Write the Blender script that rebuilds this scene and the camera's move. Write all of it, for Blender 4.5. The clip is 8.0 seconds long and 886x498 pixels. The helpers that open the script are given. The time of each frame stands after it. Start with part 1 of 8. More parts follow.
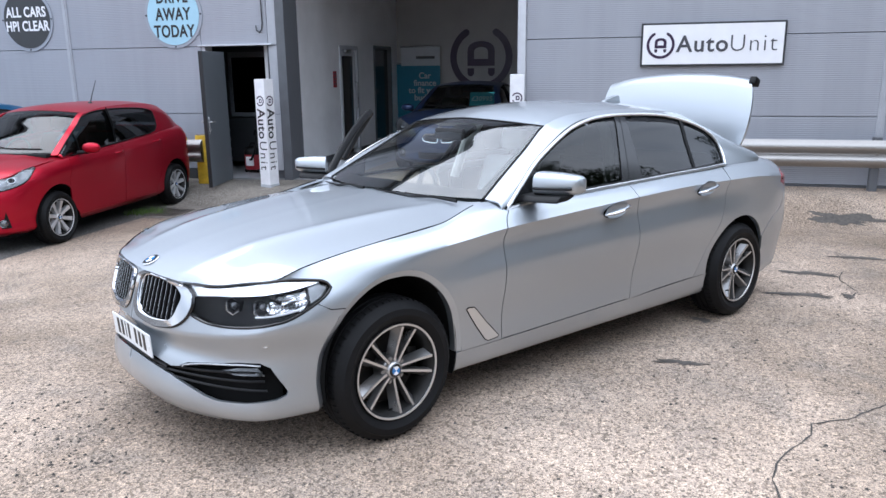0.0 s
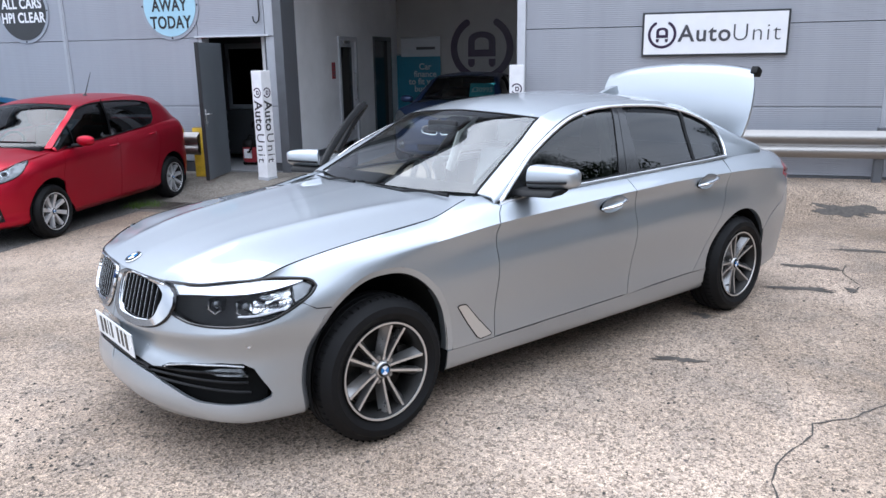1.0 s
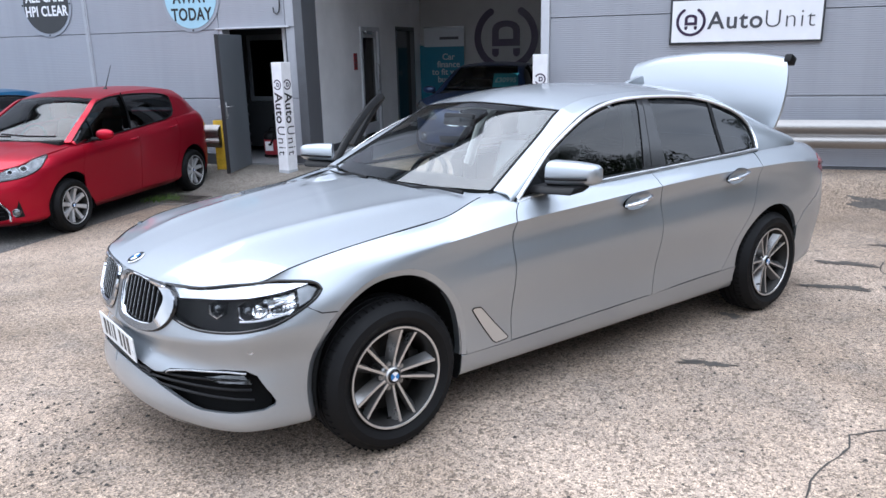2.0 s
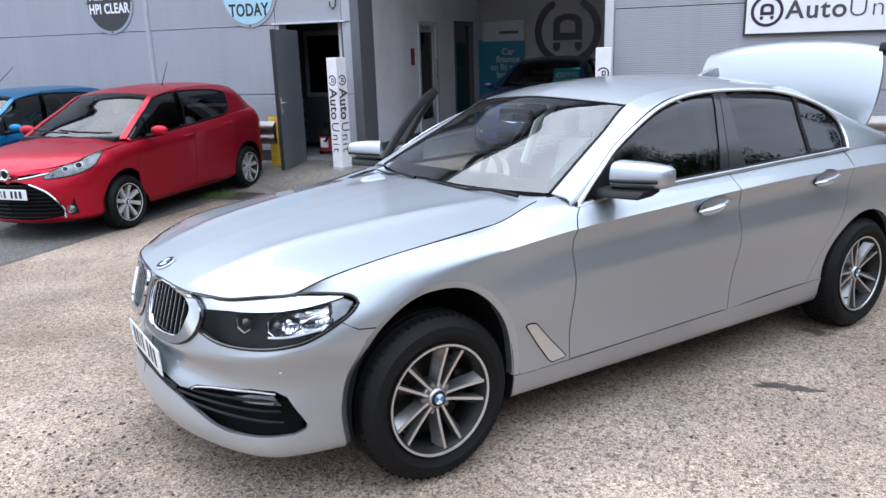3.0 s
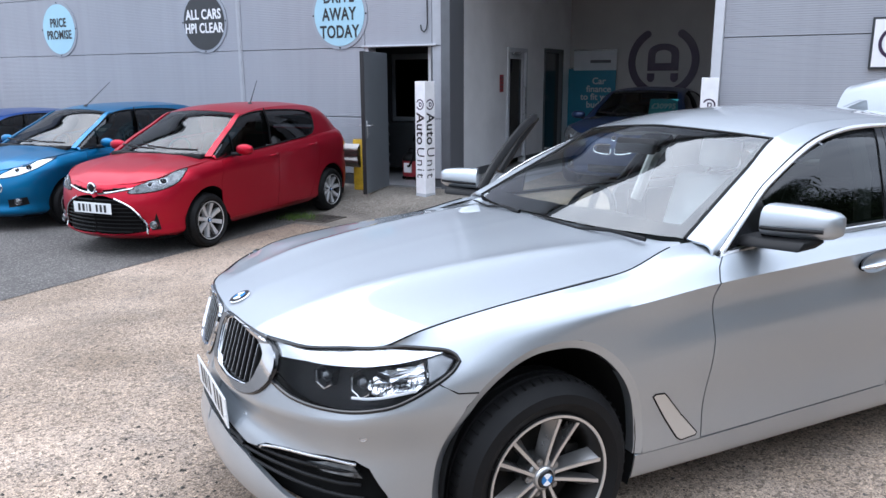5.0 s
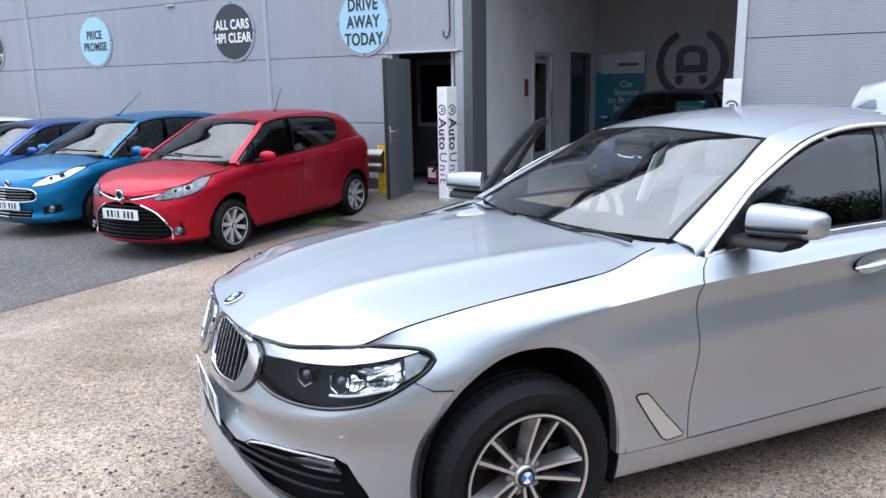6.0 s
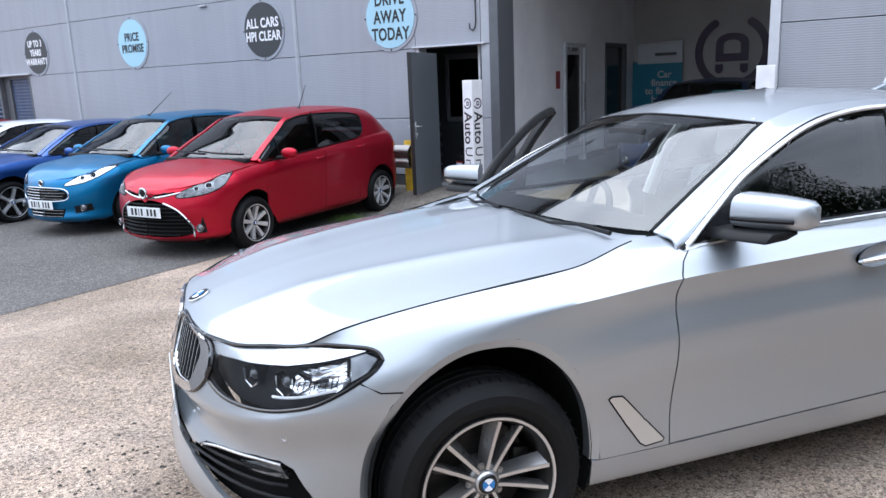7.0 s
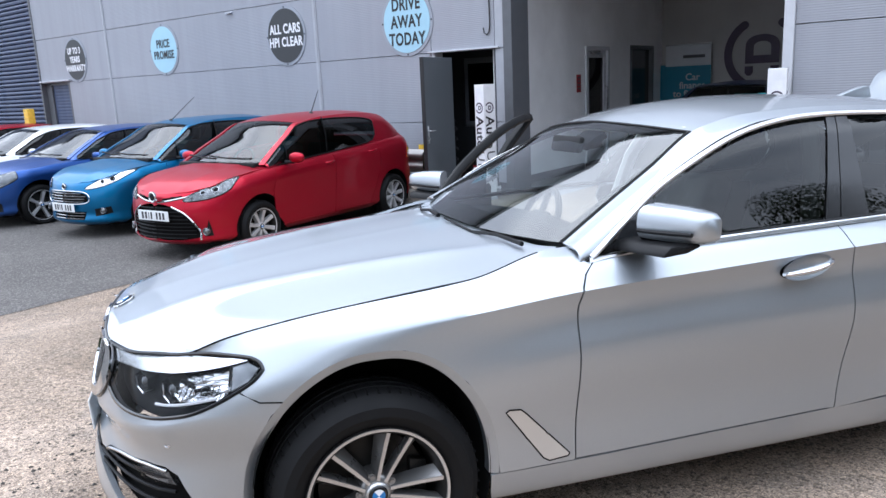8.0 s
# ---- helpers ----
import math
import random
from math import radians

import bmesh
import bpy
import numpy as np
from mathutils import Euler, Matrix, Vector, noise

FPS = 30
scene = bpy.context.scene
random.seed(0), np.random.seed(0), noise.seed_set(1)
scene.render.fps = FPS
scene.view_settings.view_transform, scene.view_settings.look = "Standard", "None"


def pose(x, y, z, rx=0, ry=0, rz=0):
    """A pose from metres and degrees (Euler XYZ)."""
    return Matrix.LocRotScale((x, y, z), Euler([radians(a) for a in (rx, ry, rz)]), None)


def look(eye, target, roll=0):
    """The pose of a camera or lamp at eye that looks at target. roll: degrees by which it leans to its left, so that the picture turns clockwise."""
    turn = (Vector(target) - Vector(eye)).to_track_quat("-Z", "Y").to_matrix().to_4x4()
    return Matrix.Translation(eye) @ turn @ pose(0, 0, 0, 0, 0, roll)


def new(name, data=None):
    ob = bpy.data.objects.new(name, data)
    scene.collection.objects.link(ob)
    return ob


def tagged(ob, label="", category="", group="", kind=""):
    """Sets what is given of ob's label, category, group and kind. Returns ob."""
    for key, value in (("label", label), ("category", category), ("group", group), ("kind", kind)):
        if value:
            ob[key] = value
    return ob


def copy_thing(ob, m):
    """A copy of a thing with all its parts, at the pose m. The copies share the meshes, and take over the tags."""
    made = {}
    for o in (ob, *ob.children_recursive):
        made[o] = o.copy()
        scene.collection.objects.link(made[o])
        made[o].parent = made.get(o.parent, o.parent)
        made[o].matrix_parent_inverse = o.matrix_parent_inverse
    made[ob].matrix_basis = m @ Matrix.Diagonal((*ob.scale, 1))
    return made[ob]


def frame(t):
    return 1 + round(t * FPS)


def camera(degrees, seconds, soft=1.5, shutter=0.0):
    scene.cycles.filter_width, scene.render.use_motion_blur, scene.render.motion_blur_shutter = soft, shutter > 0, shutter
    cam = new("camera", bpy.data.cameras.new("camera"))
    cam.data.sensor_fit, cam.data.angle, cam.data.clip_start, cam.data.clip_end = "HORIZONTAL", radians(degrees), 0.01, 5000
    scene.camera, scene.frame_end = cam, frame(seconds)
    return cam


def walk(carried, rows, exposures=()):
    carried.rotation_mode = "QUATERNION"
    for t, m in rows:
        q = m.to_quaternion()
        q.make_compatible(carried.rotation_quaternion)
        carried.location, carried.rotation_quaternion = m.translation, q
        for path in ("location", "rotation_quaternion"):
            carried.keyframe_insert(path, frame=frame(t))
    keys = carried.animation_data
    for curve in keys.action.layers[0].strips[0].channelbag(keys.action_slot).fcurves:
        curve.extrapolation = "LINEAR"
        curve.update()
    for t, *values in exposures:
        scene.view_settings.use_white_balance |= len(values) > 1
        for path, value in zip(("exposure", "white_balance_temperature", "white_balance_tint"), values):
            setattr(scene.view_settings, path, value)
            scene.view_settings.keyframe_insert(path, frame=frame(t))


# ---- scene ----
cam = camera(61.1, 8.0)
PATH = [
    (0, (-1.884, -3.498, 1.664), (-0.632, -2.01, 1.195), -0.7),
    (0.5, (-1.842, -3.482, 1.666), (-0.595, -1.993, 1.187), -0.8),
    (1, (-1.773, -3.461, 1.661), (-0.532, -1.971, 1.17), -0.9),
    (1.5, (-1.698, -3.447, 1.667), (-0.475, -1.947, 1.164), -1.1),
    (3, (-1.411, -3.136, 1.631), (-0.354, -1.519, 1.112), -1.8),
    (3.5, (-1.299, -3.029, 1.608), (-0.308, -1.367, 1.102), -1.7),
    (4, (-1.292, -2.806, 1.592), (-0.347, -1.112, 1.106), -1.2),
    (4.5, (-1.304, -2.714, 1.591), (-0.382, -1.001, 1.128), -0.6),
    (5, (-1.296, -2.693, 1.585), (-0.395, -0.964, 1.14), -0.3),
    (6.5, (-1.02, -2.86, 1.574), (-0.259, -1.061, 1.143), -1.8),
    (7, (-0.847, -2.82, 1.539), (-0.147, -0.998, 1.103), -2.3),
    (7.5, (-0.656, -2.806, 1.523), (-0.02, -0.96, 1.088), -2.6),
    (8, (-0.4, -2.971, 1.543), (0.186, -1.107, 1.119), -2.6),
]
walk(cam, [(t, look(eye, target, roll)) for t, eye, target, roll in PATH], [(0, 0.28, 5850, 10), (8, 0.32, 5850, 10)])

# ---------------------------------------------------------------- light
world = bpy.data.worlds.new("overcast_sky")
scene.world = world
world.use_nodes = True
wn, wl = world.node_tree.nodes, world.node_tree.links
wn.clear()
SUN_ELEV, SUN_ROT = radians(64), radians(345)
sky = wn.new("ShaderNodeTexSky")
sky.sky_type, sky.sun_disc = "NISHITA", False
sky.sun_elevation, sky.sun_rotation = SUN_ELEV, SUN_ROT
sky.air_density, sky.dust_density = 1.0, 3.0
wtc = wn.new("ShaderNodeTexCoord")
wmap = wn.new("ShaderNodeMapping")
wmap.inputs["Scale"].default_value = (1.2, 1.2, 3.0)
cloud = wn.new("ShaderNodeTexNoise")
cloud.inputs["Scale"].default_value, cloud.inputs["Detail"].default_value = 2.2, 6
ramp = wn.new("ShaderNodeValToRGB")
ramp.color_ramp.elements[0].position, ramp.color_ramp.elements[0].color = 0.35, (6.2, 6.7, 7.6, 1)
ramp.color_ramp.elements[1].position, ramp.color_ramp.elements[1].color = 0.68, (12.0, 12.3, 12.8, 1)
mixw = wn.new("ShaderNodeMix")
mixw.data_type = "RGBA"
mixw.inputs["Factor"].default_value = 0.85
bg = wn.new("ShaderNodeBackground")
bg.inputs["Strength"].default_value = 0.167
wout = wn.new("ShaderNodeOutputWorld")
wl.new(wtc.outputs["Generated"], wmap.inputs["Vector"])
wl.new(wmap.outputs["Vector"], cloud.inputs["Vector"])
wl.new(cloud.outputs["Fac"], ramp.inputs["Fac"])
wl.new(sky.outputs["Color"], mixw.inputs["A"])
wl.new(ramp.outputs["Color"], mixw.inputs["B"])
# an overcast sky is three times brighter overhead than at the horizon
wsep = wn.new("ShaderNodeSeparateXYZ")
wup = wn.new("ShaderNodeMapRange")
for key, value in (("From Min", 0.0), ("From Max", 1.0), ("To Min", 0.60), ("To Max", 2.08)):
    wup.inputs[key].default_value = value
wmul = wn.new("ShaderNodeMix")
wmul.data_type, wmul.blend_type = "RGBA", "MULTIPLY"
wmul.inputs["Factor"].default_value = 1.0
wl.new(wtc.outputs["Generated"], wsep.inputs["Vector"])
wl.new(wsep.outputs["Z"], wup.inputs["Value"])
wl.new(mixw.outputs["Result"], wmul.inputs["A"])
wl.new(wup.outputs["Result"], wmul.inputs["B"])
wl.new(wmul.outputs["Result"], bg.inputs["Color"])
wl.new(bg.outputs["Background"], wout.inputs["Surface"])
sun = new("sun", bpy.data.lights.new("sun", "SUN"))
sun.data.energy, sun.data.angle, sun.data.color = 0.5, radians(90), (1.0, 0.96, 0.9)
sun.matrix_world = look((0, 0, 0), (math.sin(SUN_ROT) * -math.cos(SUN_ELEV), math.cos(SUN_ROT) * -math.cos(SUN_ELEV), -math.sin(SUN_ELEV)))


# ---------------------------------------------------------------- materials
class Nodes:
    """Small builder for node materials."""

    def __init__(self, name):
        self.mat = bpy.data.materials.new(name)
        self.mat.use_nodes = True
        self.t = self.mat.node_tree
        self.b = self.t.nodes["Principled BSDF"]

    def n(self, kind, **inputs):
        node = self.t.nodes.new(kind)
        for key, value in inputs.items():
            self.put(node, key.replace("_", " "), value)
        return node

    def put(self, node, key, value):
        if isinstance(value, bpy.types.NodeSocket):
            self.t.links.new(value, node.inputs[key])
        else:
            node.inputs[key].default_value = value

    def coords(self, kind="Object", scale=(1, 1, 1)):
        tc = self.n("ShaderNodeTexCoord")
        mp = self.n("ShaderNodeMapping", Vector=tc.outputs[kind])
        mp.inputs["Scale"].default_value = scale
        return mp.outputs["Vector"]

    def noise(self, vec, scale, detail=4, rough=0.55, dist=0.0):
        return self.n("ShaderNodeTexNoise", Vector=vec, Scale=scale, Detail=detail, Roughness=rough, Distortion=dist).outputs["Fac"]

    def span(self, value, a, b, lo=0.0, hi=1.0):
        r = self.n("ShaderNodeMapRange", Value=value)
        for key, v in (("From Min", a), ("From Max", b), ("To Min", lo), ("To Max", hi)):
            r.inputs[key].default_value = v
        return r.outputs["Result"]

    def mix(self, fac, a, b, blend="MIX"):
        m = self.n("ShaderNodeMix")
        m.data_type, m.blend_type = "RGBA", blend
        self.put(m, "Factor", fac)
        for key, v in (("A", a), ("B", b)):
            self.put(m, key, (*v, 1) if isinstance(v, tuple) else v)
        return m.outputs["Result"]

    def bump(self, height, strength=0.3, distance=0.01, normal=None):
        b = self.n("ShaderNodeBump", Height=height, Strength=strength, Distance=distance)
        if normal is not None:
            self.put(b, "Normal", normal)
        return b.outputs["Normal"]

    def out(self, **inputs):
        for key, value in inputs.items():
            value = (*value, 1) if isinstance(value, tuple) and len(value) == 3 else value
            self.put(self.b, key.replace("_", " "), value)
        return self.mat


def plain(name, colour, rough=0.5, metal=0.0, vary=0.12, scale=6.0, bump=0.0, bscale=200.0, **more):
    """A surface of one colour with soft blotches and, where asked, a fine grain."""
    k = Nodes(name)
    vec = k.coords()
    n1 = k.noise(vec, scale, 5)
    lo, hi = tuple(c * (1 - vary) for c in colour), tuple(min(1, c * (1 + vary)) for c in colour)
    col = k.mix(k.span(n1, 0.3, 0.7), lo, hi)
    if bump:
        k.put(k.b, "Normal", k.bump(k.noise(vec, bscale, 3), bump, 0.002))
    return k.out(Base_Color=col, Roughness=k.span(n1, 0.3, 0.7, max(0.02, rough * 0.85), min(1, rough * 1.15)), Metallic=metal, **more)


def car_paint(name, colour, flake=0.0, metal=0.0, rough=0.4, dirt=0.1, coat=1.0):
    k = Nodes(name)
    vec = k.coords()
    fl = k.noise(vec, 900, 2)
    col = k.mix(k.span(fl, 0.35, 0.65), tuple(c * (1 - flake) for c in colour), tuple(min(1, c * (1 + flake)) for c in colour))
    film = k.span(k.noise(vec, 3.0, 6), 0.45, 0.75, 0.0, dirt)
    col = k.mix(film, col, (0.30, 0.29, 0.27))
    return k.out(Base_Color=col, Metallic=metal, Roughness=rough,
                 Coat_Weight=coat, Coat_Roughness=k.span(k.noise(vec, 7, 4), 0.3, 0.7, 0.02, 0.05), Coat_IOR=1.5)


def glass(name, tint=(0.75, 0.82, 0.8), clear=0.8, ior=1.62):
    """Thin tinted glazing: a reflecting sheet that lets part of the light straight through."""
    k = Nodes(name)
    t = k.t
    t.nodes.remove(k.b)
    tr = k.n("ShaderNodeBsdfTransparent", Color=(*(c * clear for c in tint), 1))
    gl = k.n("ShaderNodeBsdfGlossy", Color=(1, 1, 1, 1), Roughness=0.0)
    fr = k.n("ShaderNodeFresnel", IOR=ior)
    mx = k.n("ShaderNodeMixShader", Fac=fr.outputs["Fac"])
    t.links.new(tr.outputs["BSDF"], mx.inputs[1])
    t.links.new(gl.outputs["BSDF"], mx.inputs[2])
    t.links.new(mx.outputs["Shader"], t.nodes["Material Output"].inputs["Surface"])
    return k.mat


def concrete():
    k = Nodes("worn_concrete")
    vec = k.coords("Object")
    big = k.noise(vec, 0.35, 6, 0.6, 0.4)
    mid = k.noise(vec, 2.2, 7, 0.65, 0.6)
    col = k.mix(k.span(big, 0.36, 0.64), (0.185, 0.138, 0.098), (0.43, 0.340, 0.268))
    col = k.mix(k.span(mid, 0.48, 0.70, 0.0, 0.6), col, (0.175, 0.152, 0.132))
    rust = k.noise(vec, 0.8, 5, 0.6, 0.8)
    col = k.mix(k.span(rust, 0.54, 0.74, 0.0, 0.55), col, (0.295, 0.22, 0.16))
    stone = k.n("ShaderNodeTexVoronoi", Vector=vec, Scale=70.0)
    tone = k.n("ShaderNodeSeparateColor", Color=stone.outputs["Color"])
    col = k.mix(k.span(tone.outputs["Red"], 0.76, 0.88, 0.0, 0.75), col, (0.32, 0.31, 0.30), "MULTIPLY")
    col = k.mix(k.span(tone.outputs["Green"], 0.72, 0.9, 0.0, 0.7), col, (1.5, 1.47, 1.42), "MULTIPLY")
    fine = k.n("ShaderNodeTexVoronoi", Vector=vec, Scale=200.0)
    ft = k.n("ShaderNodeSeparateColor", Color=fine.outputs["Color"])
    col = k.mix(k.span(ft.outputs["Red"], 0.62, 0.8, 0.0, 0.9), col, (0.34, 0.33, 0.32), "MULTIPLY")
    col = k.mix(k.span(ft.outputs["Blue"], 0.64, 0.82, 0.0, 0.9), col, (1.6, 1.56, 1.5), "MULTIPLY")
    pit = k.span(k.noise(vec, 34, 2, 0.6), 0.675, 0.70)
    col = k.mix(pit, col, (0.07, 0.06, 0.055))
    h = k.mix(0.5, stone.outputs["Distance"], k.noise(vec, 60, 5, 0.7))
    return k.out(Base_Color=col, Roughness=k.span(mid, 0.3, 0.7, 0.8, 0.95), Normal=k.bump(h, 0.8, 0.007))


def asphalt():
    k = Nodes("asphalt")
    vec = k.coords("Object")
    big = k.noise(vec, 0.5, 6, 0.6, 0.3)
    col = k.mix(k.span(big, 0.3, 0.7), (0.060, 0.054, 0.049), (0.108, 0.098, 0.089))
    stone = k.n("ShaderNodeTexVoronoi", Vector=vec, Scale=90.0)
    tone = k.n("ShaderNodeSeparateColor", Color=stone.outputs["Color"])
    col = k.mix(k.span(tone.outputs["Red"], 0.7, 0.95, 0.0, 0.6), col, (0.3, 0.28, 0.26))
    col = k.mix(k.span(tone.outputs["Green"], 0.7, 0.95, 0.0, 0.6), col, (0.03, 0.028, 0.027))
    return k.out(Base_Color=col, Roughness=0.9, Normal=k.bump(stone.outputs["Distance"], 0.6, 0.006))


def apron():
    k = Nodes("stained_apron")
    vec = k.coords("Object")
    col = k.mix(k.span(k.noise(vec, 1.1, 7, 0.65, 0.5), 0.32, 0.68), (0.085, 0.075, 0.062), (0.235, 0.205, 0.17))
    stone = k.n("ShaderNodeTexVoronoi", Vector=vec, Scale=90.0)
    tone = k.n("ShaderNodeSeparateColor", Color=stone.outputs["Color"])
    col = k.mix(k.span(tone.outputs["Red"], 0.7, 0.9, 0.0, 0.6), col, (0.34, 0.31, 0.27))
    col = k.mix(k.span(tone.outputs["Green"], 0.7, 0.9, 0.0, 0.6), col, (0.04, 0.036, 0.03))
    return k.out(Base_Color=col, Roughness=0.9, Normal=k.bump(k.noise(vec, 60, 5, 0.7), 0.6, 0.006))


def ribbed_sheet(name, colour, pitch, strength, rough=0.5, metal=0.0):
    """Profiled steel sheet with fine level ribs and rain streaks."""
    k = Nodes(name)
    vec = k.coords("Object")
    wave = k.n("ShaderNodeTexWave", Vector=vec, Scale=1.0 / pitch * 0.314159 / 1.0)
    wave.bands_direction, wave.wave_profile = "Z", "SIN"
    wob = k.noise(k.coords("Object", (0.4, 0.4, 40.0)), 1.0, 2)
    streak = k.noise(k.coords("Object", (5.0, 5.0, 0.25)), 1.0, 5)
    dirt = k.noise(vec, 0.7, 5)
    col = k.mix(k.span(streak, 0.4, 0.75, 0.0, 0.35), colour, tuple(c * 0.8 for c in colour))
    col = k.mix(k.span(dirt, 0.45, 0.8, 0.0, 0.35), col, tuple(c * 0.82 for c in colour))
    h = k.mix(0.15, wave.outputs["Fac"], wob)
    return k.out(Base_Color=col, Roughness=k.span(streak, 0.3, 0.7, rough * 0.9, rough * 1.15), Metallic=metal, Normal=k.bump(h, strength, 0.006))


def brushed(name, colour, rough=0.3):
    k = Nodes(name)
    vec = k.coords("Object", (6, 6, 60))
    n1 = k.noise(vec, 4.0, 6)
    return k.out(Base_Color=k.mix(k.span(n1, 0.35, 0.7), tuple(c * 0.75 for c in colour), colour), Metallic=0.9, Roughness=k.span(n1, 0.3, 0.7, rough * 0.7, rough * 1.5))


def leafy(name, colour):
    k = Nodes(name)
    geo = k.n("ShaderNodeNewGeometry")
    col = k.mix(geo.outputs["Random Per Island"], tuple(c * 0.55 for c in colour), tuple(c * 1.4 for c in colour))
    return k.out(Base_Color=col, Roughness=0.7, Specular_IOR_Level=0.1)


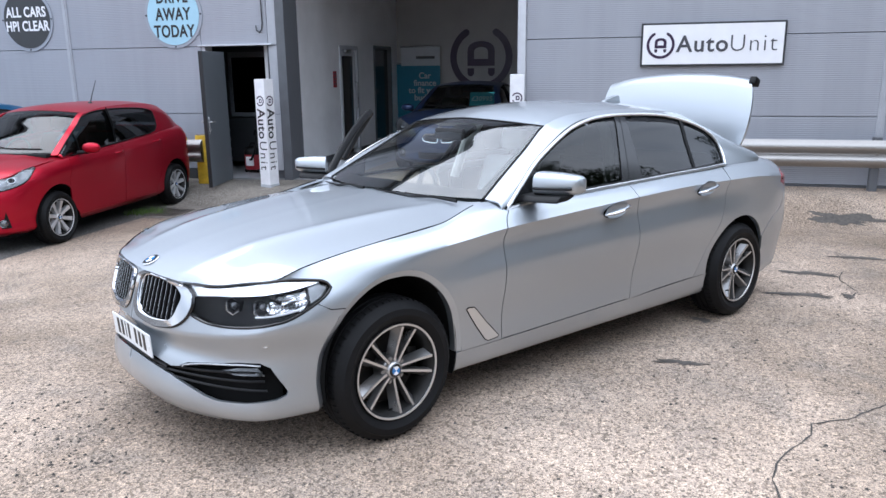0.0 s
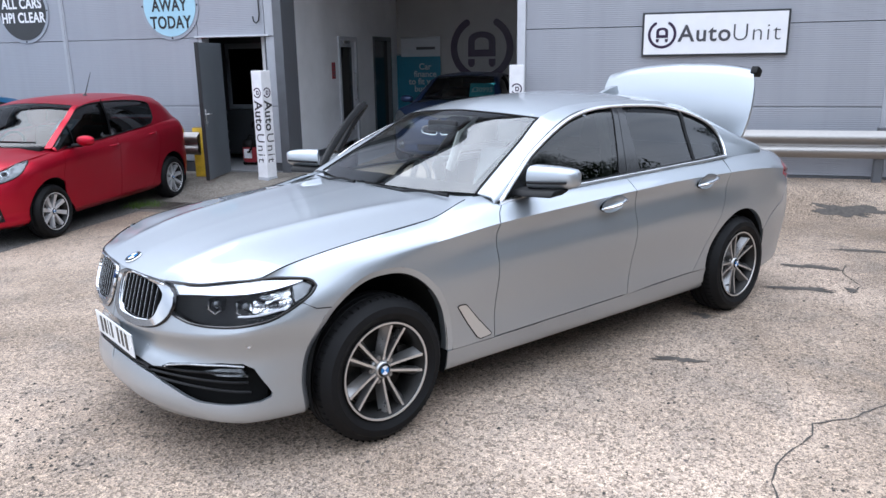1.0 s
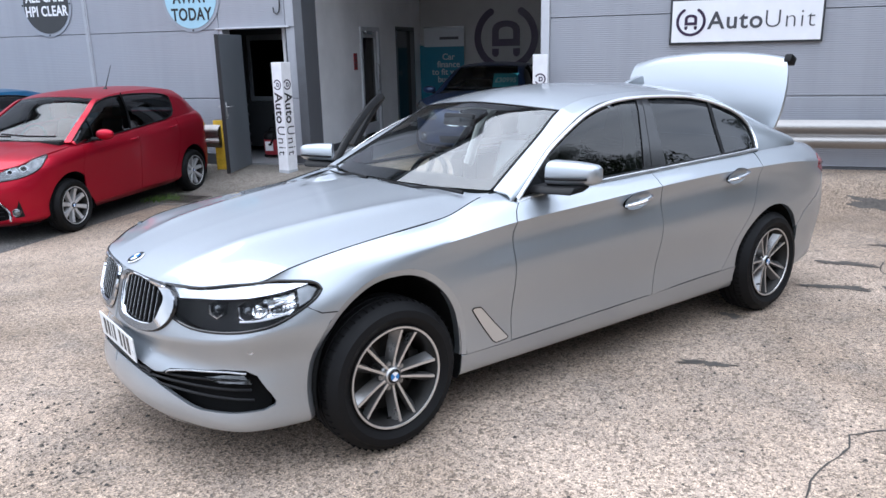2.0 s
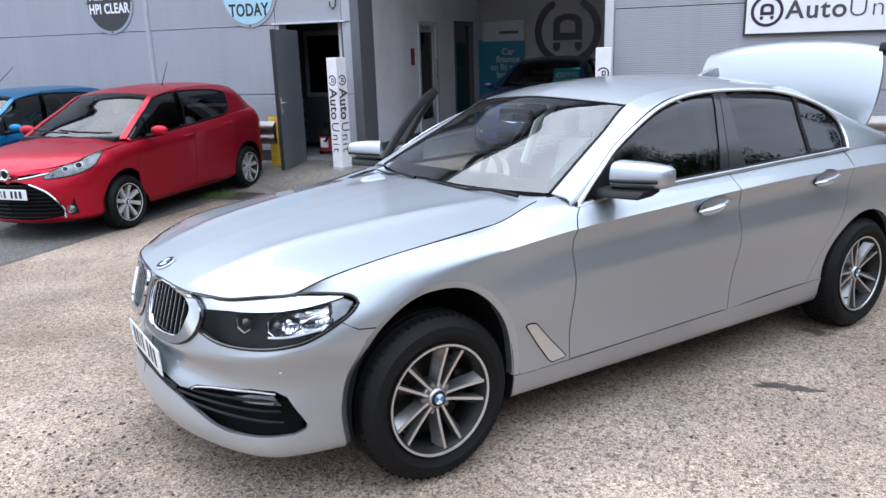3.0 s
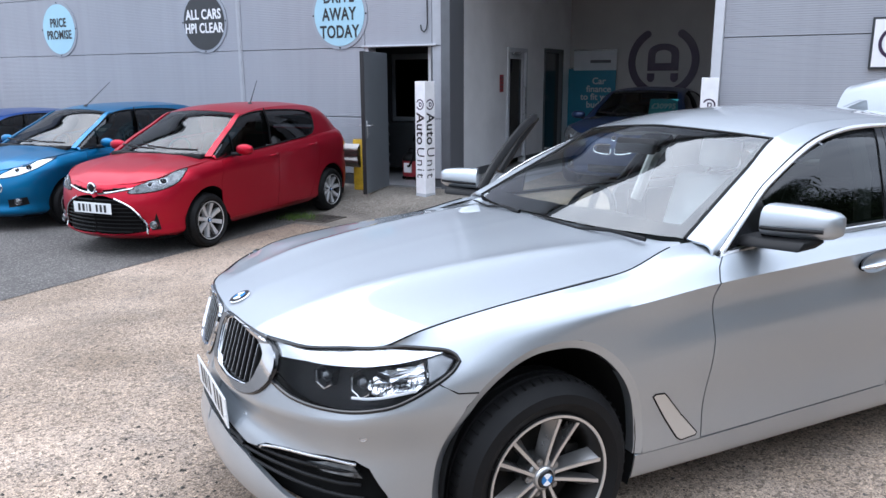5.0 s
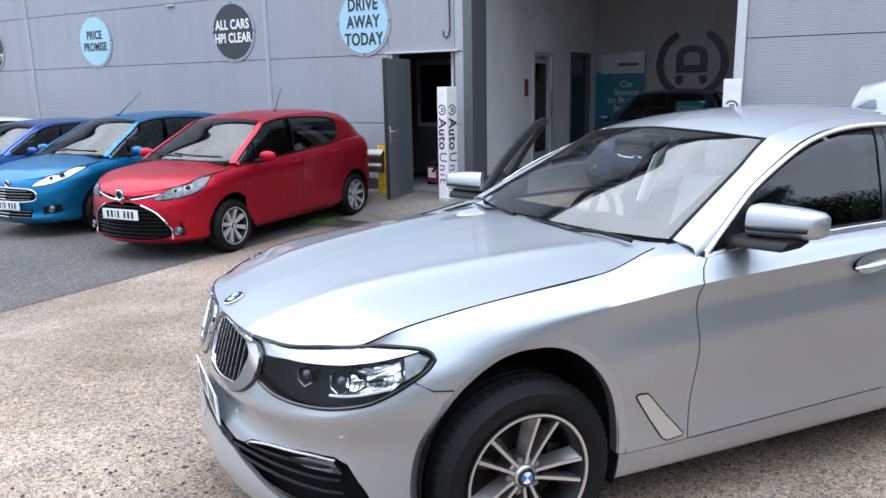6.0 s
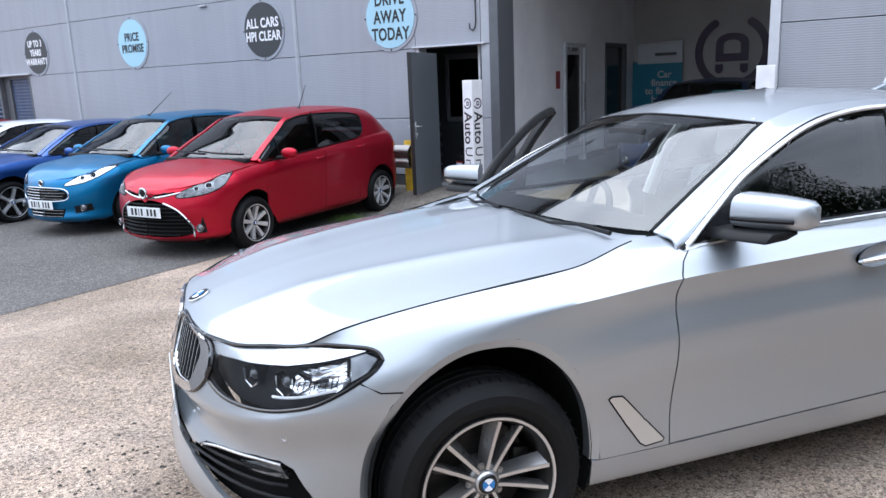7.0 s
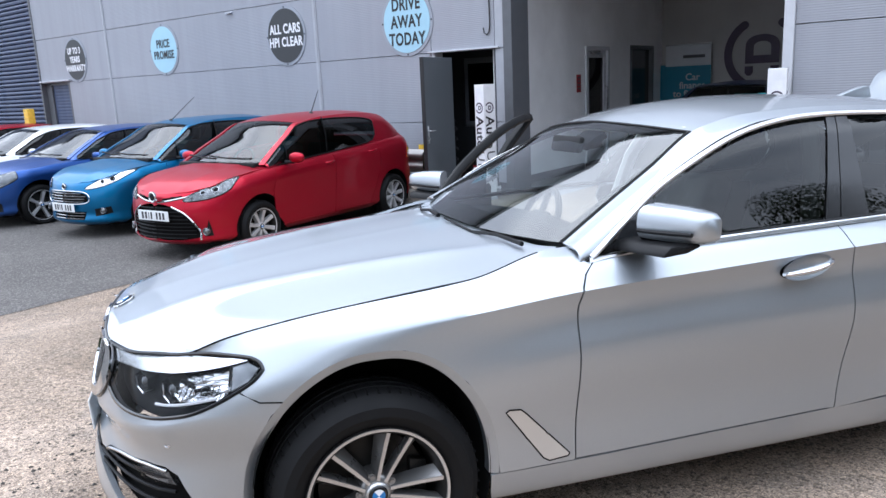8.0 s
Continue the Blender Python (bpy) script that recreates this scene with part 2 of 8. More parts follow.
M = {
    "concrete": concrete(),
    "asphalt": asphalt(),
    "apron": apron(),
    "cladding": ribbed_sheet("grey_ribbed_cladding", (0.315, 0.325, 0.358), 0.026, 0.45),
    "shutter": ribbed_sheet("navy_shutter", (0.055, 0.075, 0.14), 0.075, 1.0, 0.45),
    "trim": plain("grey_painted_trim", (0.37, 0.38, 0.41), 0.45, vary=0.06),
    "jamb": plain("pale_painted_jamb", (0.52, 0.53, 0.56), 0.45, vary=0.06),
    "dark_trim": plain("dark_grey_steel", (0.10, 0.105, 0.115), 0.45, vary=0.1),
    "door_grey": plain("grey_door_paint", (0.11, 0.122, 0.135), 0.45, vary=0.1, scale=3),
    "plaster": plain("painted_inner_wall", (0.84, 0.84, 0.85), 0.7, vary=0.08, scale=1.5),
    "plaster_dark": plain("grey_back_wall", (0.364, 0.354, 0.348), 0.7, vary=0.08, scale=1.5),
    "ceiling": plain("inner_ceiling", (0.6, 0.6, 0.6), 0.8),
    "inner_floor": plain("painted_inner_floor", (0.20, 0.20, 0.205), 0.5, vary=0.15, scale=2),
    "white": plain("white_board", (0.80, 0.80, 0.82), 0.35, vary=0.03),
    "white_post": plain("white_scuffed_post", (0.78, 0.78, 0.80), 0.4, vary=0.07, scale=9),
    "sign_blue": plain("pale_blue_board", (0.36, 0.58, 0.69), 0.4, vary=0.03),
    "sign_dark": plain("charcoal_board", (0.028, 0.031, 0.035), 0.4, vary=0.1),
    "sign_rim": plain("grey_sign_rim", (0.30, 0.32, 0.36), 0.4, vary=0.05),
    "ink": plain("black_lettering", (0.012, 0.012, 0.014), 0.4, vary=0.05),
    "ink_white": plain("white_lettering", (0.82, 0.82, 0.84), 0.4, vary=0.03),
    "plum": plain("plum_emblem", (0.026, 0.009, 0.040), 0.45, vary=0.15, scale=3),
    "grey_text": plain("slate_lettering", (0.06, 0.06, 0.07), 0.4, vary=0.05),
    "teal": plain("teal_banner", (0.012, 0.16, 0.24), 0.5, vary=0.05),
    "card_teal": plain("teal_price_card", (0.06, 0.42, 0.47), 0.4, vary=0.05),
    "banner_grey": plain("banner_head", (0.45, 0.47, 0.5), 0.5, vary=0.05),
    "galv": brushed("weathered_galvanised_steel", (0.42, 0.40, 0.38), 0.45),
    "yellow": plain("worn_yellow_paint", (0.62, 0.40, 0.03), 0.5, vary=0.2, scale=12),
    "steel": brushed("bright_steel", (0.62, 0.62, 0.63), 0.25),
    "chrome": plain("chrome", (0.66, 0.67, 0.69), 0.06, 1.0, vary=0.02),
    "window_trim": plain("bright_window_trim", (0.80, 0.81, 0.83), 0.38, 1.0, vary=0.03),
    "satin": plain("satin_aluminium", (0.60, 0.61, 0.62), 0.22, 1.0, vary=0.04),
    "vent_metal": plain("matt_aluminium", (0.62, 0.61, 0.59), 0.42, 0.75, vary=0.05),
    "silver": car_paint("silver_paint", (0.425, 0.455, 0.486), 0.06, 0.90, 0.47, 0.02),
    "red_paint": car_paint("red_paint", (0.40, 0.002, 0.020), 0.05, 0.74, 0.38, 0.01, 0.2),
    "azure_paint": car_paint("azure_paint", (0.003, 0.135, 0.30), 0.15, 0.8, 0.4, 0.01, 0.35),
    "royal_paint": car_paint("royal_blue_paint", (0.022, 0.075, 0.27), 0.15, 0.8, 0.4, 0.01, 0.35),
    "navy_paint": car_paint("navy_paint", (0.008, 0.026, 0.085), 0.15, 0.5, 0.4, 0.01, 0.5),
    "white_paint": car_paint("white_paint", (0.75, 0.76, 0.78), 0.0, 0.0, 0.4, 0.04),
    "black_gloss": plain("black_gloss_plastic", (0.008, 0.008, 0.009), 0.15, vary=0.1, Coat_Weight=0.1),
    "black": plain("black_plastic", (0.006, 0.006, 0.0065), 0.5, vary=0.15, bump=0.1, Specular_IOR_Level=0.2),
    "void": plain("dark_cavity", (0.006, 0.006, 0.006), 0.9, vary=0.1, Specular_IOR_Level=0.1),
    "rubber": plain("tyre_rubber", (0.0055, 0.0055, 0.006), 0.65, vary=0.25, scale=14, bump=0.15, bscale=90, Specular_IOR_Level=0.2),
    "rim_face": plain("machined_alloy", (0.56, 0.55, 0.54), 0.32, 0.85, vary=0.06),
    "rim_dark": plain("grey_alloy_paint", (0.24, 0.235, 0.23), 0.30, 0.8, vary=0.10),
    "rim_silver": plain("silver_alloy_paint", (0.62, 0.62, 0.63), 0.35, 0.6, vary=0.08),
    # metal with the shade inside a wheel put into its near-black colour
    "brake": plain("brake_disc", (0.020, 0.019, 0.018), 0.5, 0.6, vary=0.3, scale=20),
    "window": glass("side_window", (0.50, 0.60, 0.58), 0.18, 1.47),
    "privacy": glass("tinted_window", (0.25, 0.28, 0.29), 0.3, 1.47),
    "screen": glass("windscreen", (0.80, 0.91, 0.89), 0.92, 1.85),
    "car_screen": glass("parked_windscreen", (0.50, 0.64, 0.64), 0.75, 1.5),
    "lens": glass("clear_lens", (0.95, 0.96, 0.97), 0.98, 1.2),
    "pane": glass("door_pane", (0.5, 0.56, 0.56), 0.6),
    "lamp_red": plain("red_lamp", (0.32, 0.004, 0.01), 0.12, vary=0.15, Coat_Weight=0.8),
    "lamp_white": plain("lamp_reflector", (0.75, 0.76, 0.78), 0.12, 0.9, vary=0.05),
    "lamp_grey": plain("grey_lamp_bowl", (0.17, 0.175, 0.18), 0.22, 0.7, vary=0.6, scale=22),
    "lamp_brow": plain("bright_lamp_brow", (0.92, 0.93, 0.94), 0.22, 0.8, vary=0.03),
    "lamp_lens_ball": plain("smoked_projector_lens", (0.03, 0.032, 0.036), 0.05, vary=0.1, Coat_Weight=1.0),
    "lamp_dark": plain("lamp_housing", (0.009, 0.009, 0.010), 0.5, vary=0.2, Specular_IOR_Level=0.15),
    "cabin": plain("dark_cabin_trim", (0.022, 0.022, 0.023), 0.65, vary=0.15, bump=0.1, Specular_IOR_Level=0.25),
    "cream": plain("pale_cabin_trim", (0.60, 0.59, 0.56), 0.65, vary=0.08),
    "seat": plain("black_leather", (0.035, 0.034, 0.034), 0.45, vary=0.15, bump=0.15),
    "seat_cover": plain("white_plastic_seat_cover", (0.74, 0.77, 0.80), 0.25, vary=0.10, scale=9, bump=0.6, bscale=14),
    "plate": plain("white_plate", (0.72, 0.73, 0.73), 0.35, vary=0.03),
    "emblem_blue": plain("emblem_blue", (0.02, 0.16, 0.42), 0.2, vary=0.03),
    "weed": leafy("weed", (0.10, 0.16, 0.04)),
    "leaf": leafy("leaf", (0.035, 0.055, 0.022)),
    "bank": plain("bank_undergrowth", (0.030, 0.045, 0.020), 0.9, vary=0.5, scale=1.4, bump=1.0, bscale=9, Specular_IOR_Level=0.1),
    "bark": plain("bark", (0.12, 0.09, 0.06), 0.9, vary=0.3, bump=0.4, bscale=30),
    "oil": plain("oil_stain", (0.075, 0.064, 0.054), 0.6, vary=0.5, scale=28),
    "crack": plain("crack_filling", (0.05, 0.045, 0.04), 0.95, vary=0.3, scale=30),
    "red_sign": plain("red_notice", (0.30, 0.02, 0.03), 0.5, vary=0.1),
}


# ---------------------------------------------------------------- mesh helpers
def mesh_object(name, bm, material, smooth=True, sharp=40.0):
    me = bpy.data.meshes.new(name)
    for f in bm.faces:
        f.smooth = smooth
    if smooth:
        for e in bm.edges:
            if len(e.link_faces) == 2 and e.calc_face_angle(0.0) > radians(sharp):
                e.smooth = False
    bm.to_mesh(me)
    bm.free()
    for m in (material if isinstance(material, (list, tuple)) else [material]):
        me.materials.append(M[m] if isinstance(m, str) else m)
    return new(name, me)


def part(name, bm, material, parent, label="", smooth=True, sharp=40.0):
    """Links a bmesh as one mesh object under a thing or under a part."""
    ob = mesh_object(name, bm, material, smooth, sharp)
    ob.parent = parent
    return tagged(ob, label)


def thing(name, m, label, category, group="", kind=""):
    ob = new(name)
    ob.empty_display_size = 0.2
    ob.matrix_world = m
    return tagged(ob, label, category, group, kind)


def box(x0, x1, y0, y1, z0, z1, bevel=0.0, seg=2, bm=None):
    bm = bm or bmesh.new()
    vs = [bm.verts.new(v) for v in ((x0, y0, z0), (x1, y0, z0), (x1, y1, z0), (x0, y1, z0), (x0, y0, z1), (x1, y0, z1), (x1, y1, z1), (x0, y1, z1))]
    fs = [bm.faces.new([vs[i] for i in q]) for q in ((3, 2, 1, 0), (4, 5, 6, 7), (0, 1, 5, 4), (1, 2, 6, 5), (2, 3, 7, 6), (3, 0, 4, 7))]
    if bevel:
        es = list({e for f in fs for e in f.edges})
        bmesh.ops.bevel(bm, geom=es, offset=bevel, segments=seg, affect="EDGES", profile=0.5)
    return bm


def put(bm, m):
    bmesh.ops.transform(bm, matrix=m, verts=bm.verts)
    return bm


def join(*bms):
    """One bmesh out of several."""
    first = bms[0]
    for b in bms[1:]:
        me = bpy.data.meshes.new("tmp")
        b.to_mesh(me)
        b.free()
        first.from_mesh(me)
        bpy.data.meshes.remove(me)
    return first


def prism(points, axis, a, b, bevel=0.0):
    """A flat outline drawn out along an axis from a to b. Outline pairs: x (y,z), y (x,z), z (x,y)."""
    def at(p, c):
        return {"x": (c, p[0], p[1]), "y": (p[0], c, p[1]), "z": (p[0], p[1], c)}[axis]
    bm = bmesh.new()
    lo = [bm.verts.new(at(p, a)) for p in points]
    hi = [bm.verts.new(at(p, b)) for p in points]
    n = len(points)
    bm.faces.new(lo[::-1]), bm.faces.new(hi)
    for i in range(n):
        bm.faces.new((lo[i], lo[(i + 1) % n], hi[(i + 1) % n], hi[i]))
    bmesh.ops.recalc_face_normals(bm, faces=bm.faces)
    if bevel:
        bmesh.ops.bevel(bm, geom=list(bm.edges), offset=bevel, segments=2, affect="EDGES", profile=0.5)
    return bm


def disc(r, depth, seg=48, bevel=0.0):
    return prism([(r * math.cos(2 * math.pi * i / seg), r * math.sin(2 * math.pi * i / seg)) for i in range(seg)], "z", 0, depth)


def lathe(profile, seg=64, axis="y", closed=False):
    """Turns an outline of (radius, offset) about an axis."""
    bm = bmesh.new()
    rings = []
    for i in range(seg):
        a = 2 * math.pi * i / seg
        c, s = math.cos(a), math.sin(a)
        rings.append([bm.verts.new({"y": (r * c, o, r * s), "x": (o, r * c, r * s), "z": (r * c, r * s, o)}[axis]) for r, o in profile])
    m = len(profile)
    for i in range(seg):
        p, q = rings[i], rings[(i + 1) % seg]
        for j in range(m if closed else m - 1):
            k = (j + 1) % m
            bm.faces.new((p[j], p[k], q[k], q[j]))
    bmesh.ops.recalc_face_normals(bm, faces=bm.faces)
    return bm


def tube(points, r, seg=8, closed=False, flat=1.0):
    """A round bar along a line of points. r: one radius or one for each point."""
    pts = [Vector(p) for p in points]
    n = len(pts)
    bm = bmesh.new()
    rings, ref = [], None
    for i, p in enumerate(pts):
        a = pts[(i - 1) % n] if (closed or i) else p
        b = pts[(i + 1) % n] if (closed or i < n - 1) else p
        d = (b - a).normalized()
        if ref is None:
            ref = d.orthogonal().normalized()
        ref = (ref - d * ref.dot(d)).normalized()
        side = d.cross(ref)
        rr = r[i] if isinstance(r, (list, tuple)) else r
        rings.append([bm.verts.new(p + (ref * math.cos(t) + side * math.sin(t) * flat) * rr) for t in (2 * math.pi * j / seg for j in range(seg))])
    for i in range(n if closed else n - 1):
        p, q = rings[i], rings[(i + 1) % n]
        for j in range(seg):
            bm.faces.new((p[j], p[(j + 1) % seg], q[(j + 1) % seg], q[j]))
    if not closed:
        bm.faces.new(rings[0][::-1]), bm.faces.new(rings[-1])
    bmesh.ops.recalc_face_normals(bm, faces=bm.faces)
    return bm


def text_bm(words, size, depth=0.003, spacing=1.0, line=1.0, offset=0.0):
    """Lettering in the built-in font, centred, in the x-z plane facing -y."""
    cu = bpy.data.curves.new("lettering", "FONT")
    cu.body, cu.size, cu.align_x, cu.align_y = words, size, "CENTER", "CENTER"
    cu.extrude, cu.space_character, cu.space_line, cu.offset, cu.resolution_u = depth / 2, spacing, line, offset, 4
    ob = new("lettering", cu)
    me = bpy.data.meshes.new_from_object(ob.evaluated_get(bpy.context.evaluated_depsgraph_get()))
    bm = bmesh.new()
    bm.from_mesh(me)
    bpy.data.objects.remove(ob), bpy.data.curves.remove(cu), bpy.data.meshes.remove(me)
    return put(bm, Matrix.Rotation(radians(90), 4, "X"))


def arc_band(r, w, a0, a1, depth, seg=32, cap=True):
    """A flat curved band with round ends, in the x-z plane; angles in degrees from +x."""
    pts = []
    n = seg
    for i in range(n + 1):
        a = radians(a0 + (a1 - a0) * i / n)
        pts.append(((r + w / 2) * math.cos(a), (r + w / 2) * math.sin(a)))
    for k in range(1, 6):
        a, t = radians(a1), math.pi * k / 6
        c = Vector((math.cos(a), math.sin(a)))
        d = Vector((-math.sin(a), math.cos(a)))
        p = c * r + (c * math.cos(t) + d * math.sin(t)) * w / 2
        pts.append(tuple(p))
    for i in range(n + 1):
        a = radians(a1 + (a0 - a1) * i / n)
        pts.append(((r - w / 2) * math.cos(a), (r - w / 2) * math.sin(a)))
    for k in range(1, 6):
        a, t = radians(a0), math.pi * k / 6
        c = Vector((math.cos(a), math.sin(a)))
        d = Vector((math.sin(a), -math.cos(a)))
        p = c * r + (c * -math.cos(t) + d * math.sin(t)) * w / 2
        pts.append(tuple(p))
    return prism(pts, "y", 0, depth)


def spline(xs, ys, x):
    """Smooth curve through points, without overshoot."""
    xs, ys, x = np.asarray(xs, float), np.asarray(ys, float), np.asarray(x, float)
    h, d = np.diff(xs), np.diff(ys) / np.diff(xs)
    m = np.zeros(len(xs))
    if len(xs) == 2:
        m[:] = d[0]
    else:
        same = d[:-1] * d[1:] > 0
        w1, w2 = 2 * h[1:] + h[:-1], h[1:] + 2 * h[:-1]
        with np.errstate(divide="ignore", invalid="ignore"):
            m[1:-1] = np.where(same, (w1 + w2) / (w1 / d[:-1] + w2 / d[1:]), 0)
        m[0], m[-1] = d[0] * 1.5 - m[1] * 0.5, d[-1] * 1.5 - m[-2] * 0.5
    i = np.clip(np.searchsorted(xs, x) - 1, 0, len(xs) - 2)
    t = (np.clip(x, xs[0], xs[-1]) - xs[i]) / h[i]
    return ys[i] * (1 + 2 * t) * (1 - t) ** 2 + m[i] * h[i] * t * (1 - t) ** 2 + ys[i + 1] * t * t * (3 - 2 * t) + m[i + 1] * h[i] * t * t * (t - 1)


def smooth_step(t):
    t = min(1.0, max(0.0, t))
    return t * t * (3 - 2 * t)

# ---------------------------------------------------------------- the yard
SITE = pose(6.793, 2.657, 0, 0, 0, -55.46)      # the building's own frame: u along the front, v into it
SITE_INV = SITE.inverted()
ROLL = 1.9      # the car leans with the ground, away from the camera's side
CAR = Matrix(((0.9998, 0.0001, 0.0217, 0), (0.0001, 0.9999, -0.0119, 0), (-0.0217, 0.0119, 0.9997, 0), (0, 0, 0, 1)))
CAR = CAR @ Matrix.Translation((0, -0.915, 0.6)) @ Matrix.Rotation(radians(-ROLL), 4, "X") @ Matrix.Translation((0, 0.915, -0.6))


def ground_z(x, y):
    """The yard's surface: a slab that leans a little, falls to the lower asphalt and rises to the building."""
    p = SITE_INV @ Vector((x, y, 0))
    u, v = p.x, p.y
    near = max(-4.0, min(9.0, x)), max(-6.0, min(5.0, y))
    slab = -0.0217 * near[0] - 0.0107 + (0.0119 if near[1] < -0.9 else -0.0213) * (near[1] + 0.9)
    low = -0.215 - 0.012 * max(0.0, min(12.0, -6.2 - u))
    z = slab + (low - slab) * smooth_step((-4.2 - u) / 2.1)
    foot = min(0.10, 0.08 + 0.018 * u)
    foot = max(-0.035, foot)
    return z + (foot - z) * smooth_step((v + 1.45) / 0.85)


def sheet(u_list, v_list, lift, name, material, label, category):
    bm = bmesh.new()
    grid = []
    for u in u_list:
        row = []
        for v in v_list:
            p = SITE @ Vector((u, v, 0))
            row.append(bm.verts.new((p.x, p.y, ground_z(p.x, p.y) + lift)))
        grid.append(row)
    for i in range(len(u_list) - 1):
        for j in range(len(v_list) - 1):
            bm.faces.new((grid[i][j], grid[i + 1][j], grid[i + 1][j + 1], grid[i][j + 1]))
    bmesh.ops.recalc_face_normals(bm, faces=bm.faces)
    if bm.faces[0].normal.z < 0:
        bmesh.ops.reverse_faces(bm, faces=bm.faces)
    return tagged(mesh_object(name, bm, material), label, category, kind="structure")


def steps(*runs):
    """Rising values: runs of (start, end, pitch)."""
    out = []
    for a, b, d in runs:
        n = max(1, round((b - a) / d))
        out += [a + (b - a) * i / n for i in range(n)]
    return out + [runs[-1][1]]


sheet(steps((-900, -60, 120), (-60, -20, 5), (-20, 12, 0.25), (12, 60, 6), (60, 900, 120)),
      steps((-900, -60, 120), (-60, -18, 6), (-18, -1.6, 0.3), (-1.6, -0.4, 0.06), (-0.4, 0.0, 0.1), (0.0, 30, 6)), 0.0, "ground", "concrete",
      "worn pale concrete yard with exposed aggregate and stains", "ground")
sheet(steps((-60, -20, 5), (-20, -6.26, 0.25)), steps((-40, -18, 4), (-18, -1.55, 0.25)), 0.004, "road", "asphalt",
      "dark grey asphalt strip under the parked cars", "road")

sheet(steps((-6.26, -4.5, 0.22)), steps((-2.3, -1.6, 0.2), (-1.6, -0.4, 0.06), (-0.4, 0.0, 0.1)), 0.004, "pavement", "apron",
      "stained grey-brown concrete apron at the side door", "pavement")
sheet(steps((-20, -6.26, 0.25)), steps((-1.55, -0.4, 0.06), (-0.4, 0.0, 0.1)), 0.004, "pavement", "apron",
      "stained grey-brown concrete strip behind the parked cars", "pavement")

# ---------------------------------------------------------------- the building
building = thing("showroom_building", SITE, "grey ribbed steel clad showroom unit with an open bay", "building", kind="structure")


def panel(u0, u1, z0, z1, v=0.0, material="cladding", name="panel", parent=None):
    bm = box(u0 + 0.004, u1 - 0.004, v, v + 0.06, z0 + 0.005, z1 - 0.005, 0.004, 1)
    return part(name, bm, material, parent or building, smooth=False)


ROWS_Z = [0.13, 1.0, 2.03, 3.07, 4.1, 5.1, 6.1, 7.2, 8.2]
COLS_LEFT = [-19.0, -15.72, -9.06, -6.62]
for i in range(len(ROWS_Z) - 1):
    z0, z1 = ROWS_Z[i], ROWS_Z[i + 1]
    for a, b in zip(COLS_LEFT[:-1], COLS_LEFT[1:]):
        if a == -19.0 and z0 < 2.0:
            panel(-17.6, b, z0, z1)
        else:
            panel(a, b, z0, z1)
    if z0 > 2.0:
        panel(-6.62, -5.48, z0, z1)
    panel(-5.48, -5.325, z0, z1, 0.0, "trim", "pillar_panel")
    if z0 > 4.0:
        panel(-5.325, -1.56, z0, z1)
    for a, b in ((-1.555, 2.93), (2.93, 6.5)):
        panel(a, b, z0, z1)
# the wall behind the sheets, with the openings left free
for a, b, z0, z1 in ((-17.6, -6.62, -0.4, 8.2), (-19.0, -17.6, 2.06, 8.2), (-6.62, -5.48, 2.03, 8.2), (-5.48, -5.2, -0.4, 8.2), (-5.2, -1.66, 4.0, 8.2), (-1.66, 6.5, -0.4, 8.2)):
    part("wall_core", box(a, b, 0.064, 0.26, z0, z1), "dark_trim", building, smooth=False)
for u in (-15.71, -9.06, 2.94):
    part("joint_cover", join(box(u - 0.045, u + 0.045, -0.014, 0.0, 0.1, 8.2, 0.004, 1), box(u - 0.02, u + 0.02, -0.022, -0.01, 0.1, 8.2, 0.004, 1)), "trim", building, smooth=False)
part("base_rail", box(-17.6, -6.62, -0.012, 0.05, -0.3, 0.12), "dark_trim", building, smooth=False)
part("base_rail", box(-1.55, 6.5, -0.012, 0.05, -0.1, 0.13), "dark_trim", building, smooth=False)
part("roof", box(-26, 6.6, -0.15, 14.0, 8.2, 8.4, 0.02), "trim", building, smooth=False)
part("gutter", box(-26, 6.6, -0.32, -0.15, 8.12, 8.42, 0.03), "dark_trim", building, "dark eaves gutter", smooth=False)
part("rear_wall", box(-26, 6.5, 13.7, 13.9, -0.3, 8.2), "trim", building, smooth=False)
for u in (-26.0, 6.4):
    part("end_wall", box(u, u + 0.1, 0.1, 13.7, -0.3, 8.2), "trim", building, smooth=False)
# frame of the open bay
part("bay_jamb", box(-5.325, -5.18, -0.03, 0.42, -0.1, 4.1, 0.006, 1), "dark_trim", building, "dark grey steel jamb", smooth=False)
part("bay_jamb", box(-1.665, -1.552, -0.035, 0.35, -0.1, 4.1, 0.006, 1), "jamb", building, "pale grey steel jamb", smooth=False)
part("bay_lintel", box(-5.18, -1.665, 0.0, 0.3, 4.0, 4.1), "dark_trim", building, smooth=False)

# inside of the bay
BAY_L, BAY_BACK = -5.55, 6.30
G_V0, G_V1, D_V0, D_V1 = 2.88, 3.79, 4.73, 5.84


def bay_wall(v0, v1, z0, z1):
    return box(BAY_L - 0.14, BAY_L, v0, v1, z0, z1)


